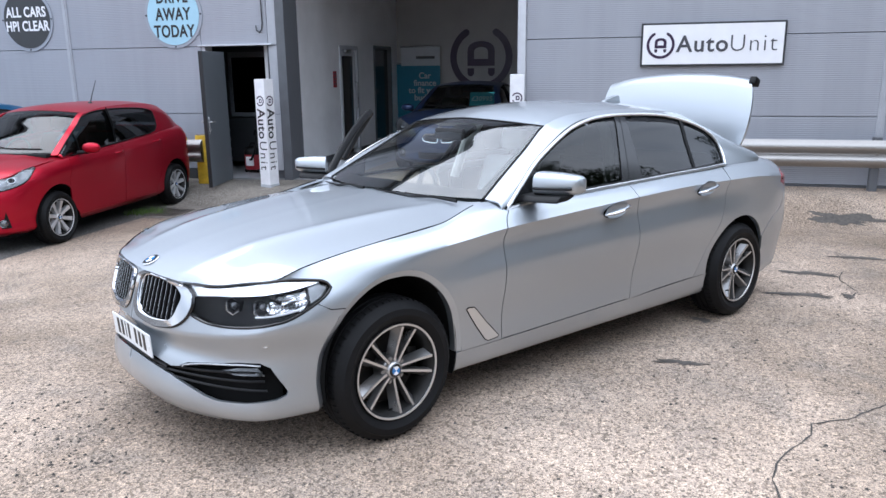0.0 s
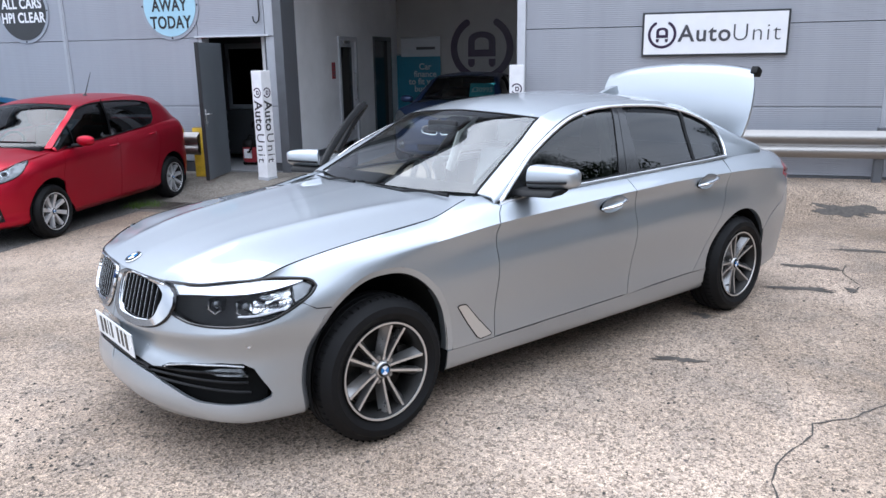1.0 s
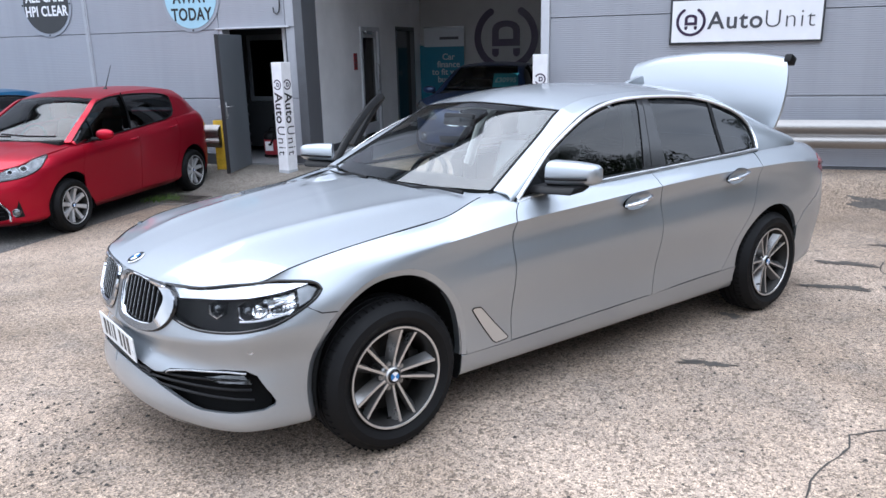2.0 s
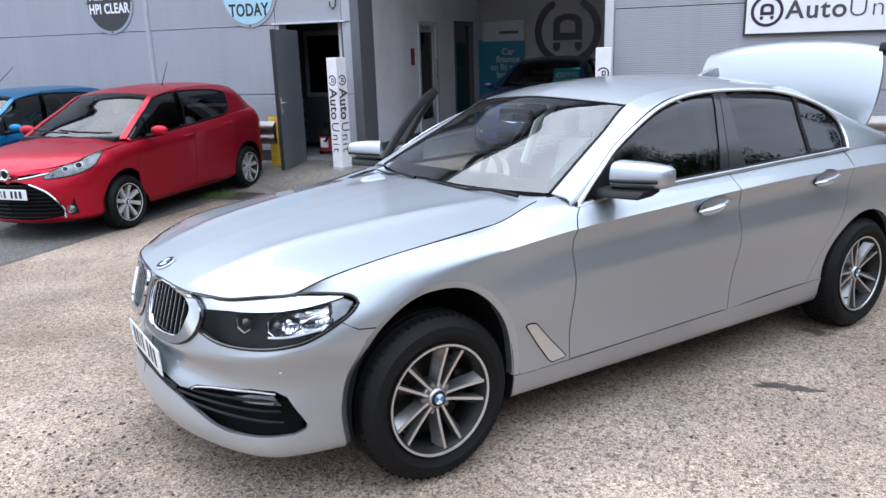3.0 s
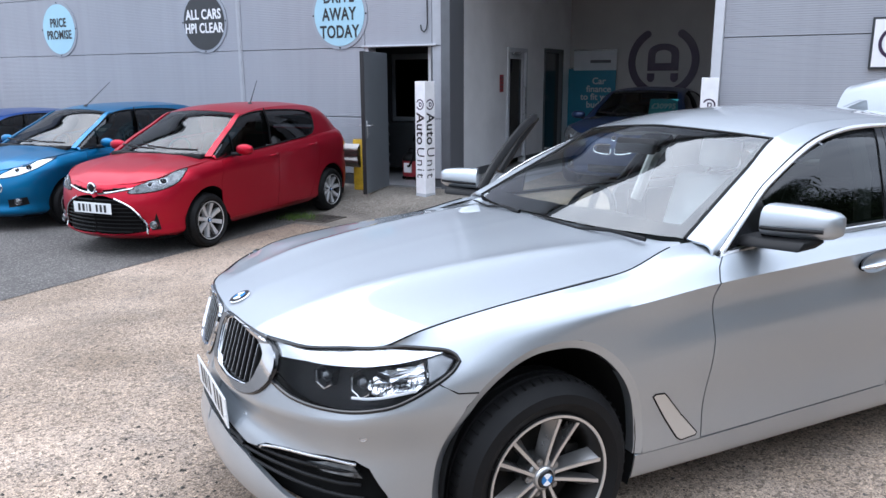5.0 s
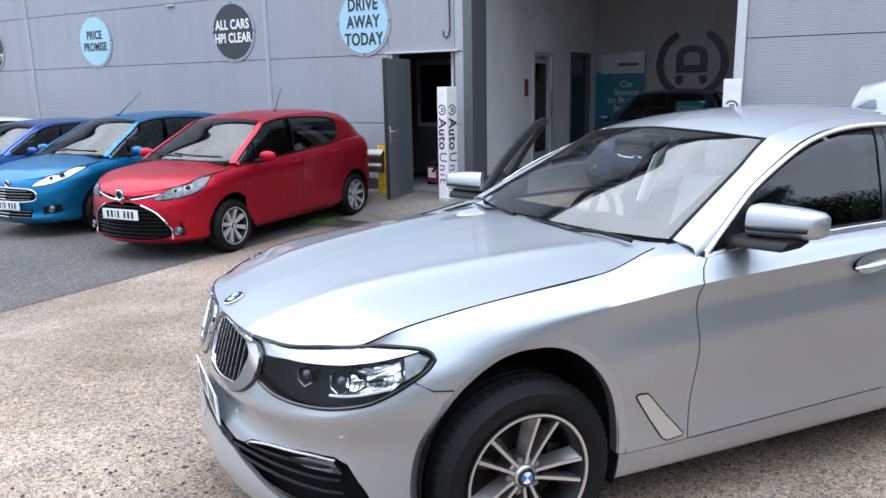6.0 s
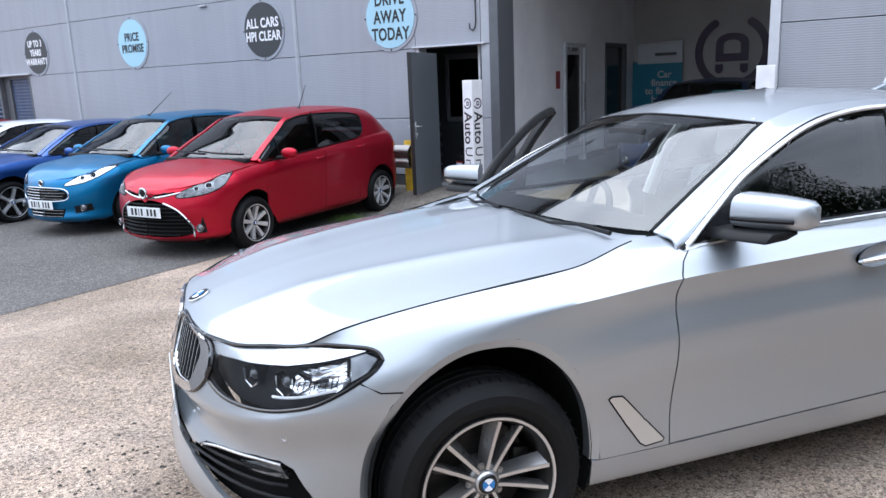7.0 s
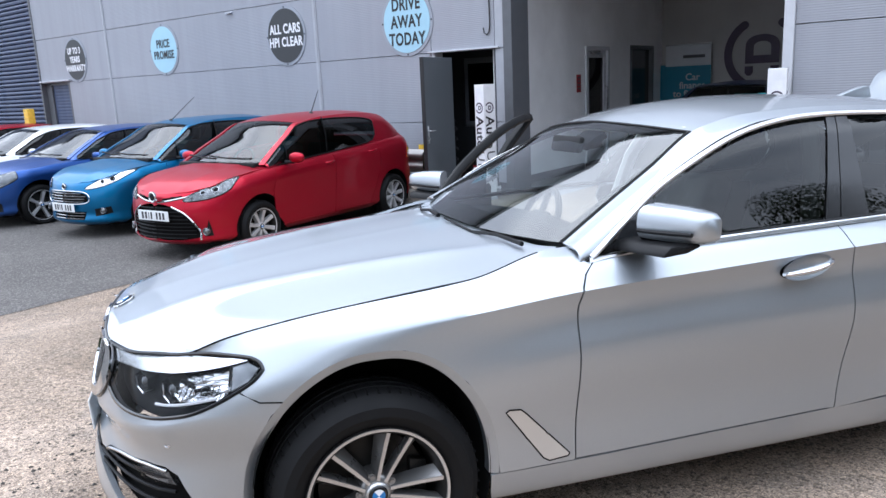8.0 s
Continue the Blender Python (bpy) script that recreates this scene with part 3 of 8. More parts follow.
tagged(mesh_object("wall_left", put(join(bay_wall(0.26, G_V0, 0.0, 4.0), bay_wall(G_V0, G_V1, 2.10, 4.0), bay_wall(G_V1, D_V0, 0.0, 4.0), bay_wall(D_V0, D_V1, 2.14, 4.0), bay_wall(D_V1, BAY_BACK, 0.0, 4.0),
       box(BAY_L, -5.2, 0.262, 0.4, 0.0, 4.0)), SITE), "plaster", False), "pale painted inner wall of the bay with scuffs", "wall", kind="structure")
tagged(mesh_object("wall_back", put(box(BAY_L - 0.14, 5.0, BAY_BACK, BAY_BACK + 0.14, 0, 4.0), SITE), "plaster_dark", False), "grey painted back wall carrying a large emblem", "wall", kind="structure")
tagged(mesh_object("wall_right", put(box(4.0, 4.14, 0.27, BAY_BACK, 0, 4.0), SITE), "plaster", False), "plain inner side wall", "wall", kind="structure")
tagged(mesh_object("ceiling", put(box(-9.5, 5.0, 0.27, BAY_BACK + 4, 4.0, 4.08), SITE), "ceiling", False), "dark bay ceiling", "ceiling", kind="structure")
tagged(mesh_object("floor", put(box(-9.5, 5.0, 0.0, BAY_BACK + 4, -0.3, 0.0), SITE), "inner_floor", False), "grey painted bay floor", "floor", kind="structure")
tagged(mesh_object("baseboard", put(join(box(BAY_L, BAY_L + 0.02, 0.4, G_V0 - 0.06, 0.0, 0.12), box(BAY_L, BAY_L + 0.02, G_V1 + 0.06, D_V0, 0.0, 0.12)), SITE), "dark_trim", False), "dark skirting along the bay wall", "skirting", kind="structure")

# glazed door in the bay's side wall
gd = thing("glazed_door", SITE, "narrow glazed door in a white aluminium frame", "door", kind="structure")
for v0, v1, z0, z1, w in ((G_V0, G_V0 + 0.07, 0.1, 2.10, 0.03), (G_V1 - 0.07, G_V1, 0.1, 2.10, 0.03), (G_V0 + 0.07, G_V1 - 0.07, 2.03, 2.10, 0.03)):
    part("door_frame", box(BAY_L - 0.1, BAY_L + w, v0, v1, z0, z1, 0.006, 1), "jamb", gd, smooth=False)
leaf = part("door_leaf", join(box(BAY_L - 0.06, BAY_L - 0.01, G_V0 + 0.075, G_V0 + 0.17, 0.12, 2.02, 0.005, 1), box(BAY_L - 0.06, BAY_L - 0.01, G_V1 - 0.17, G_V1 - 0.075, 0.12, 2.02, 0.005, 1),
            box(BAY_L - 0.06, BAY_L - 0.01, G_V0 + 0.17, G_V1 - 0.17, 0.12, 0.32, 0.005, 1), box(BAY_L - 0.06, BAY_L - 0.01, G_V0 + 0.17, G_V1 - 0.17, 1.91, 2.02, 0.005, 1)), "jamb", gd, smooth=False)
part("pane", box(BAY_L - 0.04, BAY_L - 0.03, G_V0 + 0.17, G_V1 - 0.17, 0.32, 1.91), "pane", leaf, smooth=False)
part("door_closer", box(BAY_L - 0.005, BAY_L + 0.05, G_V0 + 0.2, G_V0 + 0.5, 1.97, 2.03, 0.008), "satin", gd)
part("pull_handle", tube([(BAY_L + 0.0, G_V1 - 0.13, 0.9), (BAY_L + 0.05, G_V1 - 0.13, 0.92), (BAY_L + 0.05, G_V1 - 0.13, 1.4), (BAY_L + 0.0, G_V1 - 0.13, 1.42)], 0.012), "steel", leaf)
# dark doorway further in
dd = thing("dark_doorway", SITE, "dark grey inner door standing shut", "door", kind="structure")
for v0, v1, z0, z1 in ((D_V0, D_V0 + 0.06, 0.1, 2.14), (D_V1 - 0.06, D_V1, 0.1, 2.14), (D_V0 + 0.06, D_V1 - 0.06, 2.07, 2.14)):
    part("door_frame", box(BAY_L - 0.12, BAY_L + 0.02, v0, v1, z0, z1, 0.005, 1), "dark_trim", dd, smooth=False)
part("door_leaf", box(BAY_L - 0.11, BAY_L - 0.06, D_V0 + 0.06, D_V1 - 0.06, 0.1, 2.07, 0.004, 1), "black_gloss", dd, smooth=False)
# a closed block; the room's lack of light is put into its dark grey
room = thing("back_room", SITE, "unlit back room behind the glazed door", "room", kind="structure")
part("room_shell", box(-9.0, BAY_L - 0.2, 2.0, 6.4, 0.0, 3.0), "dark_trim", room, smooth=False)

notice = thing("fire_notice", SITE, "small red notice plate on the bay wall", "sign")
part("notice_plate", box(BAY_L, BAY_L + 0.012, 2.56, 2.71, 1.335, 1.63, 0.004, 1), "red_sign", notice, smooth=False)
for z in (1.39, 1.45, 1.51, 1.57):
    part("notice_bar", box(BAY_L + 0.012, BAY_L + 0.014, 2.58, 2.69, z, z + 0.02), "grey_text", notice, smooth=False)

# large emblem on the back wall
emb = thing("wall_emblem", SITE @ pose(-3.57, BAY_BACK - 0.02, 1.885), "large plum round emblem painted on the back wall", "emblem")
R_E = 0.635
part("emblem_arc", arc_band(R_E, 0.15, 122, 418, 0.015, 64), "plum", emb, smooth=False)


def hood_shape(w, h, t):
    """Outline of the emblem's arched mark."""
    out, inn = [], []
    for i in range(17):
        a = math.pi * i / 16
        out.append((w / 2 * math.cos(a), h * 0.42 + h * 0.30 * math.sin(a) ** 0.7))
        inn.append(((w / 2 - t) * math.cos(a), h * 0.40 + h * 0.16 * math.sin(a) ** 0.7))
    return out, inn


def emblem_inner(s, depth):
    o, n = hood_shape(0.62, 0.8, 0.15)
    ring = bmesh.new()
    outer = [(x * s, (z - 0.225) * s) for x, z in o + [(-0.31, 0.04), (0.31, 0.04)]]
    inner = [(x * s, (z - 0.225) * s) for x, z in n + [(-0.16, 0.19), (0.16, 0.19)]]
    vo = [[ring.verts.new((x, y, z)) for x, z in outer] for y in (0, depth)]
    vi = [[ring.verts.new((x, y, z)) for x, z in inner] for y in (0, depth)]
    k = len(outer)
    for i in range(k):
        j = (i + 1) % k
        ring.faces.new((vo[0][i], vo[0][j], vi[0][j], vi[0][i]))
        ring.faces.new((vo[1][i], vi[1][i], vi[1][j], vo[1][j]))
        ring.faces.new((vo[0][i], vo[1][i], vo[1][j], vo[0][j]))
        ring.faces.new((vi[0][i], vi[0][j], vi[1][j], vi[1][i]))
    bmesh.ops.recalc_face_normals(ring, faces=ring.faces)
    return ring


def emblem_foot(s, x, depth):
    pts = [(-0.075, 0.1), (0.075, 0.1), (0.075, -0.02), (0.03, -0.075), (-0.03, -0.075), (-0.075, -0.02)]
    return prism([((x + px) * s, (pz - 0.335) * s) for px, pz in pts], "y", 0, depth)


part("emblem_mark", emblem_inner(1.0, 0.015), "plum", emb, smooth=False)
for x in (-0.235, 0.235):
    part("emblem_foot", emblem_foot(1.0, x, 0.015), "plum", emb, smooth=False)

# roll-up banner
ban = thing("rollup_banner", SITE @ pose(-4.955, BAY_BACK - 0.12, 0.0), "teal and white roll-up banner with lettering", "banner")
part("banner_sheet", box(-0.46, 0.46, 0, 0.006, 0.06, 1.72), "teal", ban, smooth=False)
part("banner_head", box(-0.46, 0.46, -0.003, 0.0, 1.72, 2.12), "banner_grey", ban, smooth=False)
part("top_rail", box(-0.47, 0.47, -0.006, 0.014, 2.12, 2.15, 0.004, 1), "satin", ban)
part("base_case", box(-0.48, 0.48, -0.07, 0.08, 0.0, 0.07, 0.015), "satin", ban)
part("banner_mark", box(-0.10, 0.34, -0.006, -0.003, 1.87, 1.93), "grey_text", ban, smooth=False)
part("banner_text", put(text_bm("Car\nfinance\nto fit your\nbudget", 0.19, 0.003, line=0.86, offset=0.003), pose(0.1, -0.005, 1.25)), "banner_grey", ban, smooth=False)
ban2 = thing("rollup_banner", SITE @ pose(-5.30, BAY_BACK - 0.05, 0.0), "second teal roll-up banner standing behind the first", "banner")
part("banner_sheet", box(-0.3, 0.3, 0, 0.006, 0.06, 1.75), "teal", ban2, smooth=False)
part("top_rail", box(-0.3, 0.3, -0.006, 0.014, 1.75, 1.78, 0.004, 1), "satin", ban2)
part("base_case", box(-0.32, 0.32, -0.06, 0.06, 0.0, 0.07, 0.015), "satin", ban2)

# side door with its leaf standing open
sd = thing("side_door", SITE, "grey steel side door standing wide open", "door", kind="structure")
part("head_flashing", box(-6.66, -5.40, -0.05, 0.0, 2.03, 2.055, 0.004, 1), "jamb", sd, smooth=False)
part("door_frame", box(-6.62, -6.56, 0.0, 0.2, 0.08, 2.03, 0.004, 1), "jamb", sd, smooth=False)
part("door_frame", box(-5.50, -5.485, 0.0, 0.2, 0.08, 2.03), "dark_trim", sd, smooth=False)
leaf2 = part("door_leaf", put(box(0.0, 0.94, -0.045, 0.0, 0.0, 1.95, 0.004, 1), pose(-6.22, -0.03, -0.01, 0, 0, -78)), "door_grey", sd, "grey painted steel leaf", smooth=False)
part("lever_handle", put(join(box(0.855, 0.895, -0.06, -0.045, 0.78, 1.02, 0.004, 1), tube([(0.875, -0.055, 0.95), (0.875, -0.1, 0.95), (0.76, -0.1, 0.95)], 0.01)), pose(-6.22, -0.03, -0.01, 0, 0, -78)), "steel", leaf2)
part("lever_handle", put(join(box(0.855, 0.895, 0.0, 0.012, 0.78, 1.02, 0.004, 1), tube([(0.875, 0.01, 0.95), (0.875, 0.055, 0.95), (0.76, 0.055, 0.95)], 0.010), tube([(0.875, 0.01, 0.84), (0.875, 0.03, 0.84)], 0.014)), pose(-6.22, -0.03, -0.01, 0, 0, -78)), "steel", leaf2)
part("edge_strip", put(box(0.94, 0.946, -0.05, 0.006, 0.0, 1.95), pose(-6.22, -0.03, -0.01, 0, 0, -78)), "ink", leaf2, smooth=False)
part("closer_plate", put(box(0.84, 0.9, -0.055, -0.045, 1.86, 1.89), pose(-6.22, -0.03, -0.01, 0, 0, -78)), "satin", leaf2, smooth=False)
# lobby walls and partitions take dark colours that stand in for indoor shade
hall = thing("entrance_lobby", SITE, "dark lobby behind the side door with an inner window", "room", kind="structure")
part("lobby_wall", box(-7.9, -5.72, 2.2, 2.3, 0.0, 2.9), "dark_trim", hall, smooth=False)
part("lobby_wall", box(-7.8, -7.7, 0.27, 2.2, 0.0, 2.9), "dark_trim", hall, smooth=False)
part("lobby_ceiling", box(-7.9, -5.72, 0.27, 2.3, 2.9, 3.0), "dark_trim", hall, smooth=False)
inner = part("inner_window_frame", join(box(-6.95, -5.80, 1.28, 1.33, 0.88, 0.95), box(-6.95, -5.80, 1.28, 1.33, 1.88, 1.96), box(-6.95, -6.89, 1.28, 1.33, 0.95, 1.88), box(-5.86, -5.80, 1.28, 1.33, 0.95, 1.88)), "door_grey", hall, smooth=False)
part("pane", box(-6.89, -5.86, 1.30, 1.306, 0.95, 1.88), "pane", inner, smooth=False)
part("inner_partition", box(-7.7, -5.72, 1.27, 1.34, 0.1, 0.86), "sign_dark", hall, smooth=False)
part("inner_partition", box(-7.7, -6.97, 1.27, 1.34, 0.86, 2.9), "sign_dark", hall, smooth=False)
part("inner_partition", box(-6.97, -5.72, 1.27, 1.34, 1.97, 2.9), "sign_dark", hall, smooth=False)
cord = thing("coiled_hose", SITE, "dark coiled hose hanging just inside the side door", "hose")
part("hose_coil", tube([(-6.42 + 0.05 * math.sin(k * 0.9), 0.22 + 0.04 * math.cos(k * 0.9), 0.25 + 0.022 * k) for k in range(36)], 0.014, 6), "ink", cord)
vac = thing("vacuum_cleaner", SITE @ pose(-6.24, 0.72, 0.0), "red and white drum vacuum cleaner inside the side door", "vacuum cleaner")
part("drum", lathe([(0.0, 0.05), (0.15, 0.05), (0.165, 0.08), (0.165, 0.30), (0.15, 0.33), (0.0, 0.33)], 24, "z"), "red_sign", vac)
part("lid", lathe([(0.17, 0.30), (0.172, 0.335), (0.15, 0.39), (0.08, 0.43), (0.0, 0.44)], 24, "z"), "black", vac, "black domed lid")
part("label_panel", prism([(-0.07, 0.12), (0.07, 0.12), (0.07, 0.27), (-0.07, 0.27)], "y", -0.175, -0.158, 0.004), "white", vac, "white label panel", smooth=False)
part("carry_handle", tube([(-0.08, 0, 0.42), (-0.05, 0, 0.48), (0.05, 0, 0.48), (0.08, 0, 0.42)], 0.012, 8), "black", vac)
for x in (-0.11, 0.11):
    part("caster", put(lathe([(0.0, -0.015), (0.03, -0.015), (0.03, 0.015), (0.0, 0.015)], 14), pose(x, -0.09, 0.03)), "black", vac)
part("suction_hose", tube([(0.0, -0.16, 0.22), (0.06, -0.22, 0.23), (0.12, -0.24, 0.32), (0.16, -0.22, 0.48), (0.17, -0.18, 0.62), (0.14, -0.12, 0.72), (0.09, -0.08, 0.72), (0.05, -0.05, 0.62)], 0.019, 8), "black", vac)


def round_sign(u, dark, words, size, line):
    s = thing("round_sign", SITE @ pose(u, -0.002, 2.515), ("charcoal" if dark else "pale blue") + " round sign board on grey cladding, with lettering", "sign", "round signs on the front")
    part("rim", put(disc(0.505, 0.012, 64), pose(0, 0, 0, 90)), "sign_rim", s, smooth=False)
    part("board", put(disc(0.455, 0.006, 64), pose(0, -0.012, 0, 90)), "sign_dark" if dark else "sign_blue", s, smooth=False)
    part("sign_text", put(text_bm(words, size, 0.004, 1.06, line, 0.0055), pose(0, -0.021, 0) @ Matrix.Diagonal((0.78, 1, 1.0, 1))), "ink_white" if dark else "ink", s, smooth=False)
    for a in (0, 90, 180, 270):
        part("screw", put(disc(0.014, 0.006, 10), pose(0.48 * math.cos(radians(a)), -0.012, 0.48 * math.sin(radians(a)), 90)), "ink", s, smooth=False)
    return s


round_sign(-7.06, False, "DRIVE\nAWAY\nTODAY", 0.255, 1.0)
round_sign(-9.81, True, "ALL CARS\nHPI CLEAR", 0.22, 1.0)
round_sign(-13.53, False, "PRICE\nPROMISE", 0.22, 1.0)
round_sign(-17.15, True, "UP TO 3\nYEARS\nWARRANTY", 0.195, 1.0)

# dark plinth under the cladding
part("plinth", box(-1.5, 6.5, -0.012, 0.05, -0.1, 0.12, 0.004, 1), "dark_trim", building, smooth=False)
part("plinth", box(-17.6, -6.65, -0.012, 0.05, -0.4, 0.12, 0.004, 1), "dark_trim", building, smooth=False)
# the name board
board = thing("name_board", SITE @ pose(0.865, 0, 1.925), "white rectangular board in a black frame with lettering", "sign")
part("frame", box(-0.885, 0.885, -0.045, 0.0, -0.275, 0.275, 0.005, 1), "sign_dark", board, smooth=False)
part("face", box(-0.86, 0.86, -0.05, -0.04, -0.25, 0.25), "white", board, smooth=False)
part("lettering_bold", put(text_bm("Auto", 0.29, 0.004, 1.10, offset=0.0045), pose(-0.115, -0.052, -0.005)), "grey_text", board, smooth=False)
part("lettering_thin", put(text_bm("Unit", 0.30, 0.004, 1.12, offset=-0.0045), pose(0.50, -0.052, -0.005)), "grey_text", board, smooth=False)
part("emblem_arc", put(arc_band(0.160, 0.034, 122, 418, 0.004, 56), pose(-0.635, -0.054, 0)), "plum", board, smooth=False)
part("emblem_mark", put(emblem_inner(0.24, 0.004), pose(-0.635, -0.054, 0)), "plum", board, smooth=False)
for x in (-0.235, 0.235):
    part("emblem_foot", put(emblem_foot(0.24, x, 0.004), pose(-0.635, -0.054, 0)), "plum", board, smooth=False)


def bay_post(u, v, z0, turn):
    s = thing("bay_post", SITE @ pose(u, v, z0, 0, 0, turn), "white square post with upright dark lettering", "post", "posts by the open bay")
    h, w = 1.57, 0.095
    part("post_body", box(-w, w, -w, w, 0, h, 0.006, 2), "white_post", s, smooth=False)
    for k, rot in ((0, 0), (1, 90), (2, 180), (3, 270)):
        face = pose(0, 0, 0, 0, 0, rot) @ pose(0, -w - 0.001, 0)
        part("emblem_ring", put(arc_band(0.064, 0.017, 212, 508, 0.002, 30), face @ pose(0, -0.001, 1.262)), "plum", s, smooth=False)
        part("emblem_mark", put(put(emblem_inner(0.095, 0.002), pose(0, 0, 0, 0, 90)), face @ pose(0, -0.001, 1.262)), "plum", s, smooth=False)
        part("lettering_bold", put(put(text_bm("Auto", 0.205, 0.002, 1.04, offset=0.0035), pose(0, 0, 0, 0, 90)), face @ pose(0.0, -0.001, 0.935)), "ink", s, smooth=False)
        part("lettering_thin", put(put(text_bm("Unit", 0.205, 0.002, 1.22, offset=-0.001), pose(0, 0, 0, 0, 90)), face @ pose(0.0, -0.001, 0.478)), "ink", s, smooth=False)
    part("foot_band", box(-w - 0.002, w + 0.002, -w - 0.002, w + 0.002, 0, 0.05), "banner_grey", s, smooth=False)
    return s


bay_post(-5.26, -0.62, -0.03, -16)
bay_post(-1.60, -0.42, 0.0, 10)


def crash_rail(u0, u1, v, z0, posts, colour, name_label):
    s = thing("crash_barrier", SITE @ pose(0, 0, 0), name_label, "crash barrier", "crash barriers")
    prof = [(0.0, 0.31), (-0.012, 0.325), (-0.03, 0.305), (-0.075, 0.27), (-0.085, 0.235), (-0.075, 0.205), (-0.02, 0.175), (-0.01, 0.155), (-0.02, 0.135), (-0.075, 0.105), (-0.085, 0.075), (-0.075, 0.04), (-0.03, 0.005), (-0.012, -0.015), (0.0, 0.0)]
    inner_p = [(a + 0.006, b) for a, b in prof[::-1]]
    part("rail", prism([(v + a, z0 + b) for a, b in prof + inner_p], "x", u0, u1), "galv", s, smooth=True, sharp=60)
    for u in posts:
        p = part("post", join(box(u - 0.05, u + 0.05, v + 0.01, v + 0.09, -0.15, z0 + 0.36, 0.006, 1)), colour, s, smooth=False)
        part("bolt", put(disc(0.018, 0.03, 6), pose(u, v - 0.0, z0 + 0.155, 90)), "galv", p, smooth=False)
    return s


crash_rail(-1.2, 6.4, -0.28, 0.41, (-0.8, 2.87, 6.2), "dark_trim", "weathered galvanised crash barrier along the cladding")
crash_rail(-16.5, -6.42, -0.50, 0.32, (-16.0, -12.0, -9.0), "dark_trim", "weathered galvanised crash barrier behind the parked cars")
yp = thing("yellow_post", SITE @ pose(-6.46, -0.45, 0), "worn yellow steel post at the barrier's end", "post")
part("post_body", box(-0.09, 0.09, -0.05, 0.07, -0.2, 0.71, 0.01), "yellow", yp)
part("post_cap", box(-0.07, 0.07, -0.03, 0.05, 0.71, 0.72), "galv", yp, smooth=False)
yp2 = thing("yellow_post", SITE @ pose(-17.9, -0.9, 0), "worn yellow steel post beside the roller shutter", "post")
part("post_body", box(-0.11, 0.11, -0.08, 0.08, -0.4, 1.45, 0.01), "yellow", yp2)

# navy shutter and small blue door at the far end
shut = thing("roller_shutter", SITE, "navy ribbed roller shutter", "shutter", kind="structure")
for i in range(48):
    z = -0.3 + i * 0.105
    part("slat", prism([(0.10, z), (0.055, z + 0.02), (0.045, z + 0.05), (0.055, z + 0.085), (0.10, z + 0.1)], "x", -26.0, -19.06), "shutter", shut, smooth=False)
part("guide_rail", box(-19.06, -18.98, -0.02, 0.2, -0.3, 5.0, 0.005, 1), "dark_trim", shut, smooth=False)
part("wall_above", box(-26.0, -19.0, 0.0, 0.2, 4.75, 8.2), "shutter", shut, smooth=False)
bd = thing("blue_door", SITE, "small blue door with a pale canopy strip", "door", kind="structure")
part("door_leaf", box(-18.72, -17.68, 0.14, 0.19, -0.3, 1.98, 0.005, 1), "shutter", bd, smooth=False)
part("door_frame", join(box(-18.98, -18.72, 0.10, 0.2, -0.3, 2.05), box(-17.68, -17.6, 0.0, 0.2, -0.3, 2.06), box(-18.98, -17.68, 0.1, 0.2, 1.98, 2.06)), "dark_trim", bd, smooth=False)
part("head_flashing", box(-19.0, -17.5, -0.06, 0.0, 2.06, 2.09), "jamb", bd, smooth=False)

# hook cable by the side door, small lamp bracket
cable = thing("hanging_cable", SITE, "black cable ending in an open loop on the cladding", "cable")
part("cable_line", tube([(-5.56, -0.012, 4.0), (-5.555, -0.015, 3.2), (-5.545, -0.015, 2.35), (-5.56, -0.015, 2.26), (-5.60, -0.015, 2.22), (-5.645, -0.015, 2.25), (-5.655, -0.015, 2.32)], 0.009), "ink", cable)
brk = thing("wall_bracket", SITE @ pose(-11.3, 0, 3.02), "small white bracket on the cladding", "bracket")
part("bracket_body", box(-0.09, 0.09, -0.05, 0.0, 0.0, 0.025, 0.004, 1), "jamb", brk)

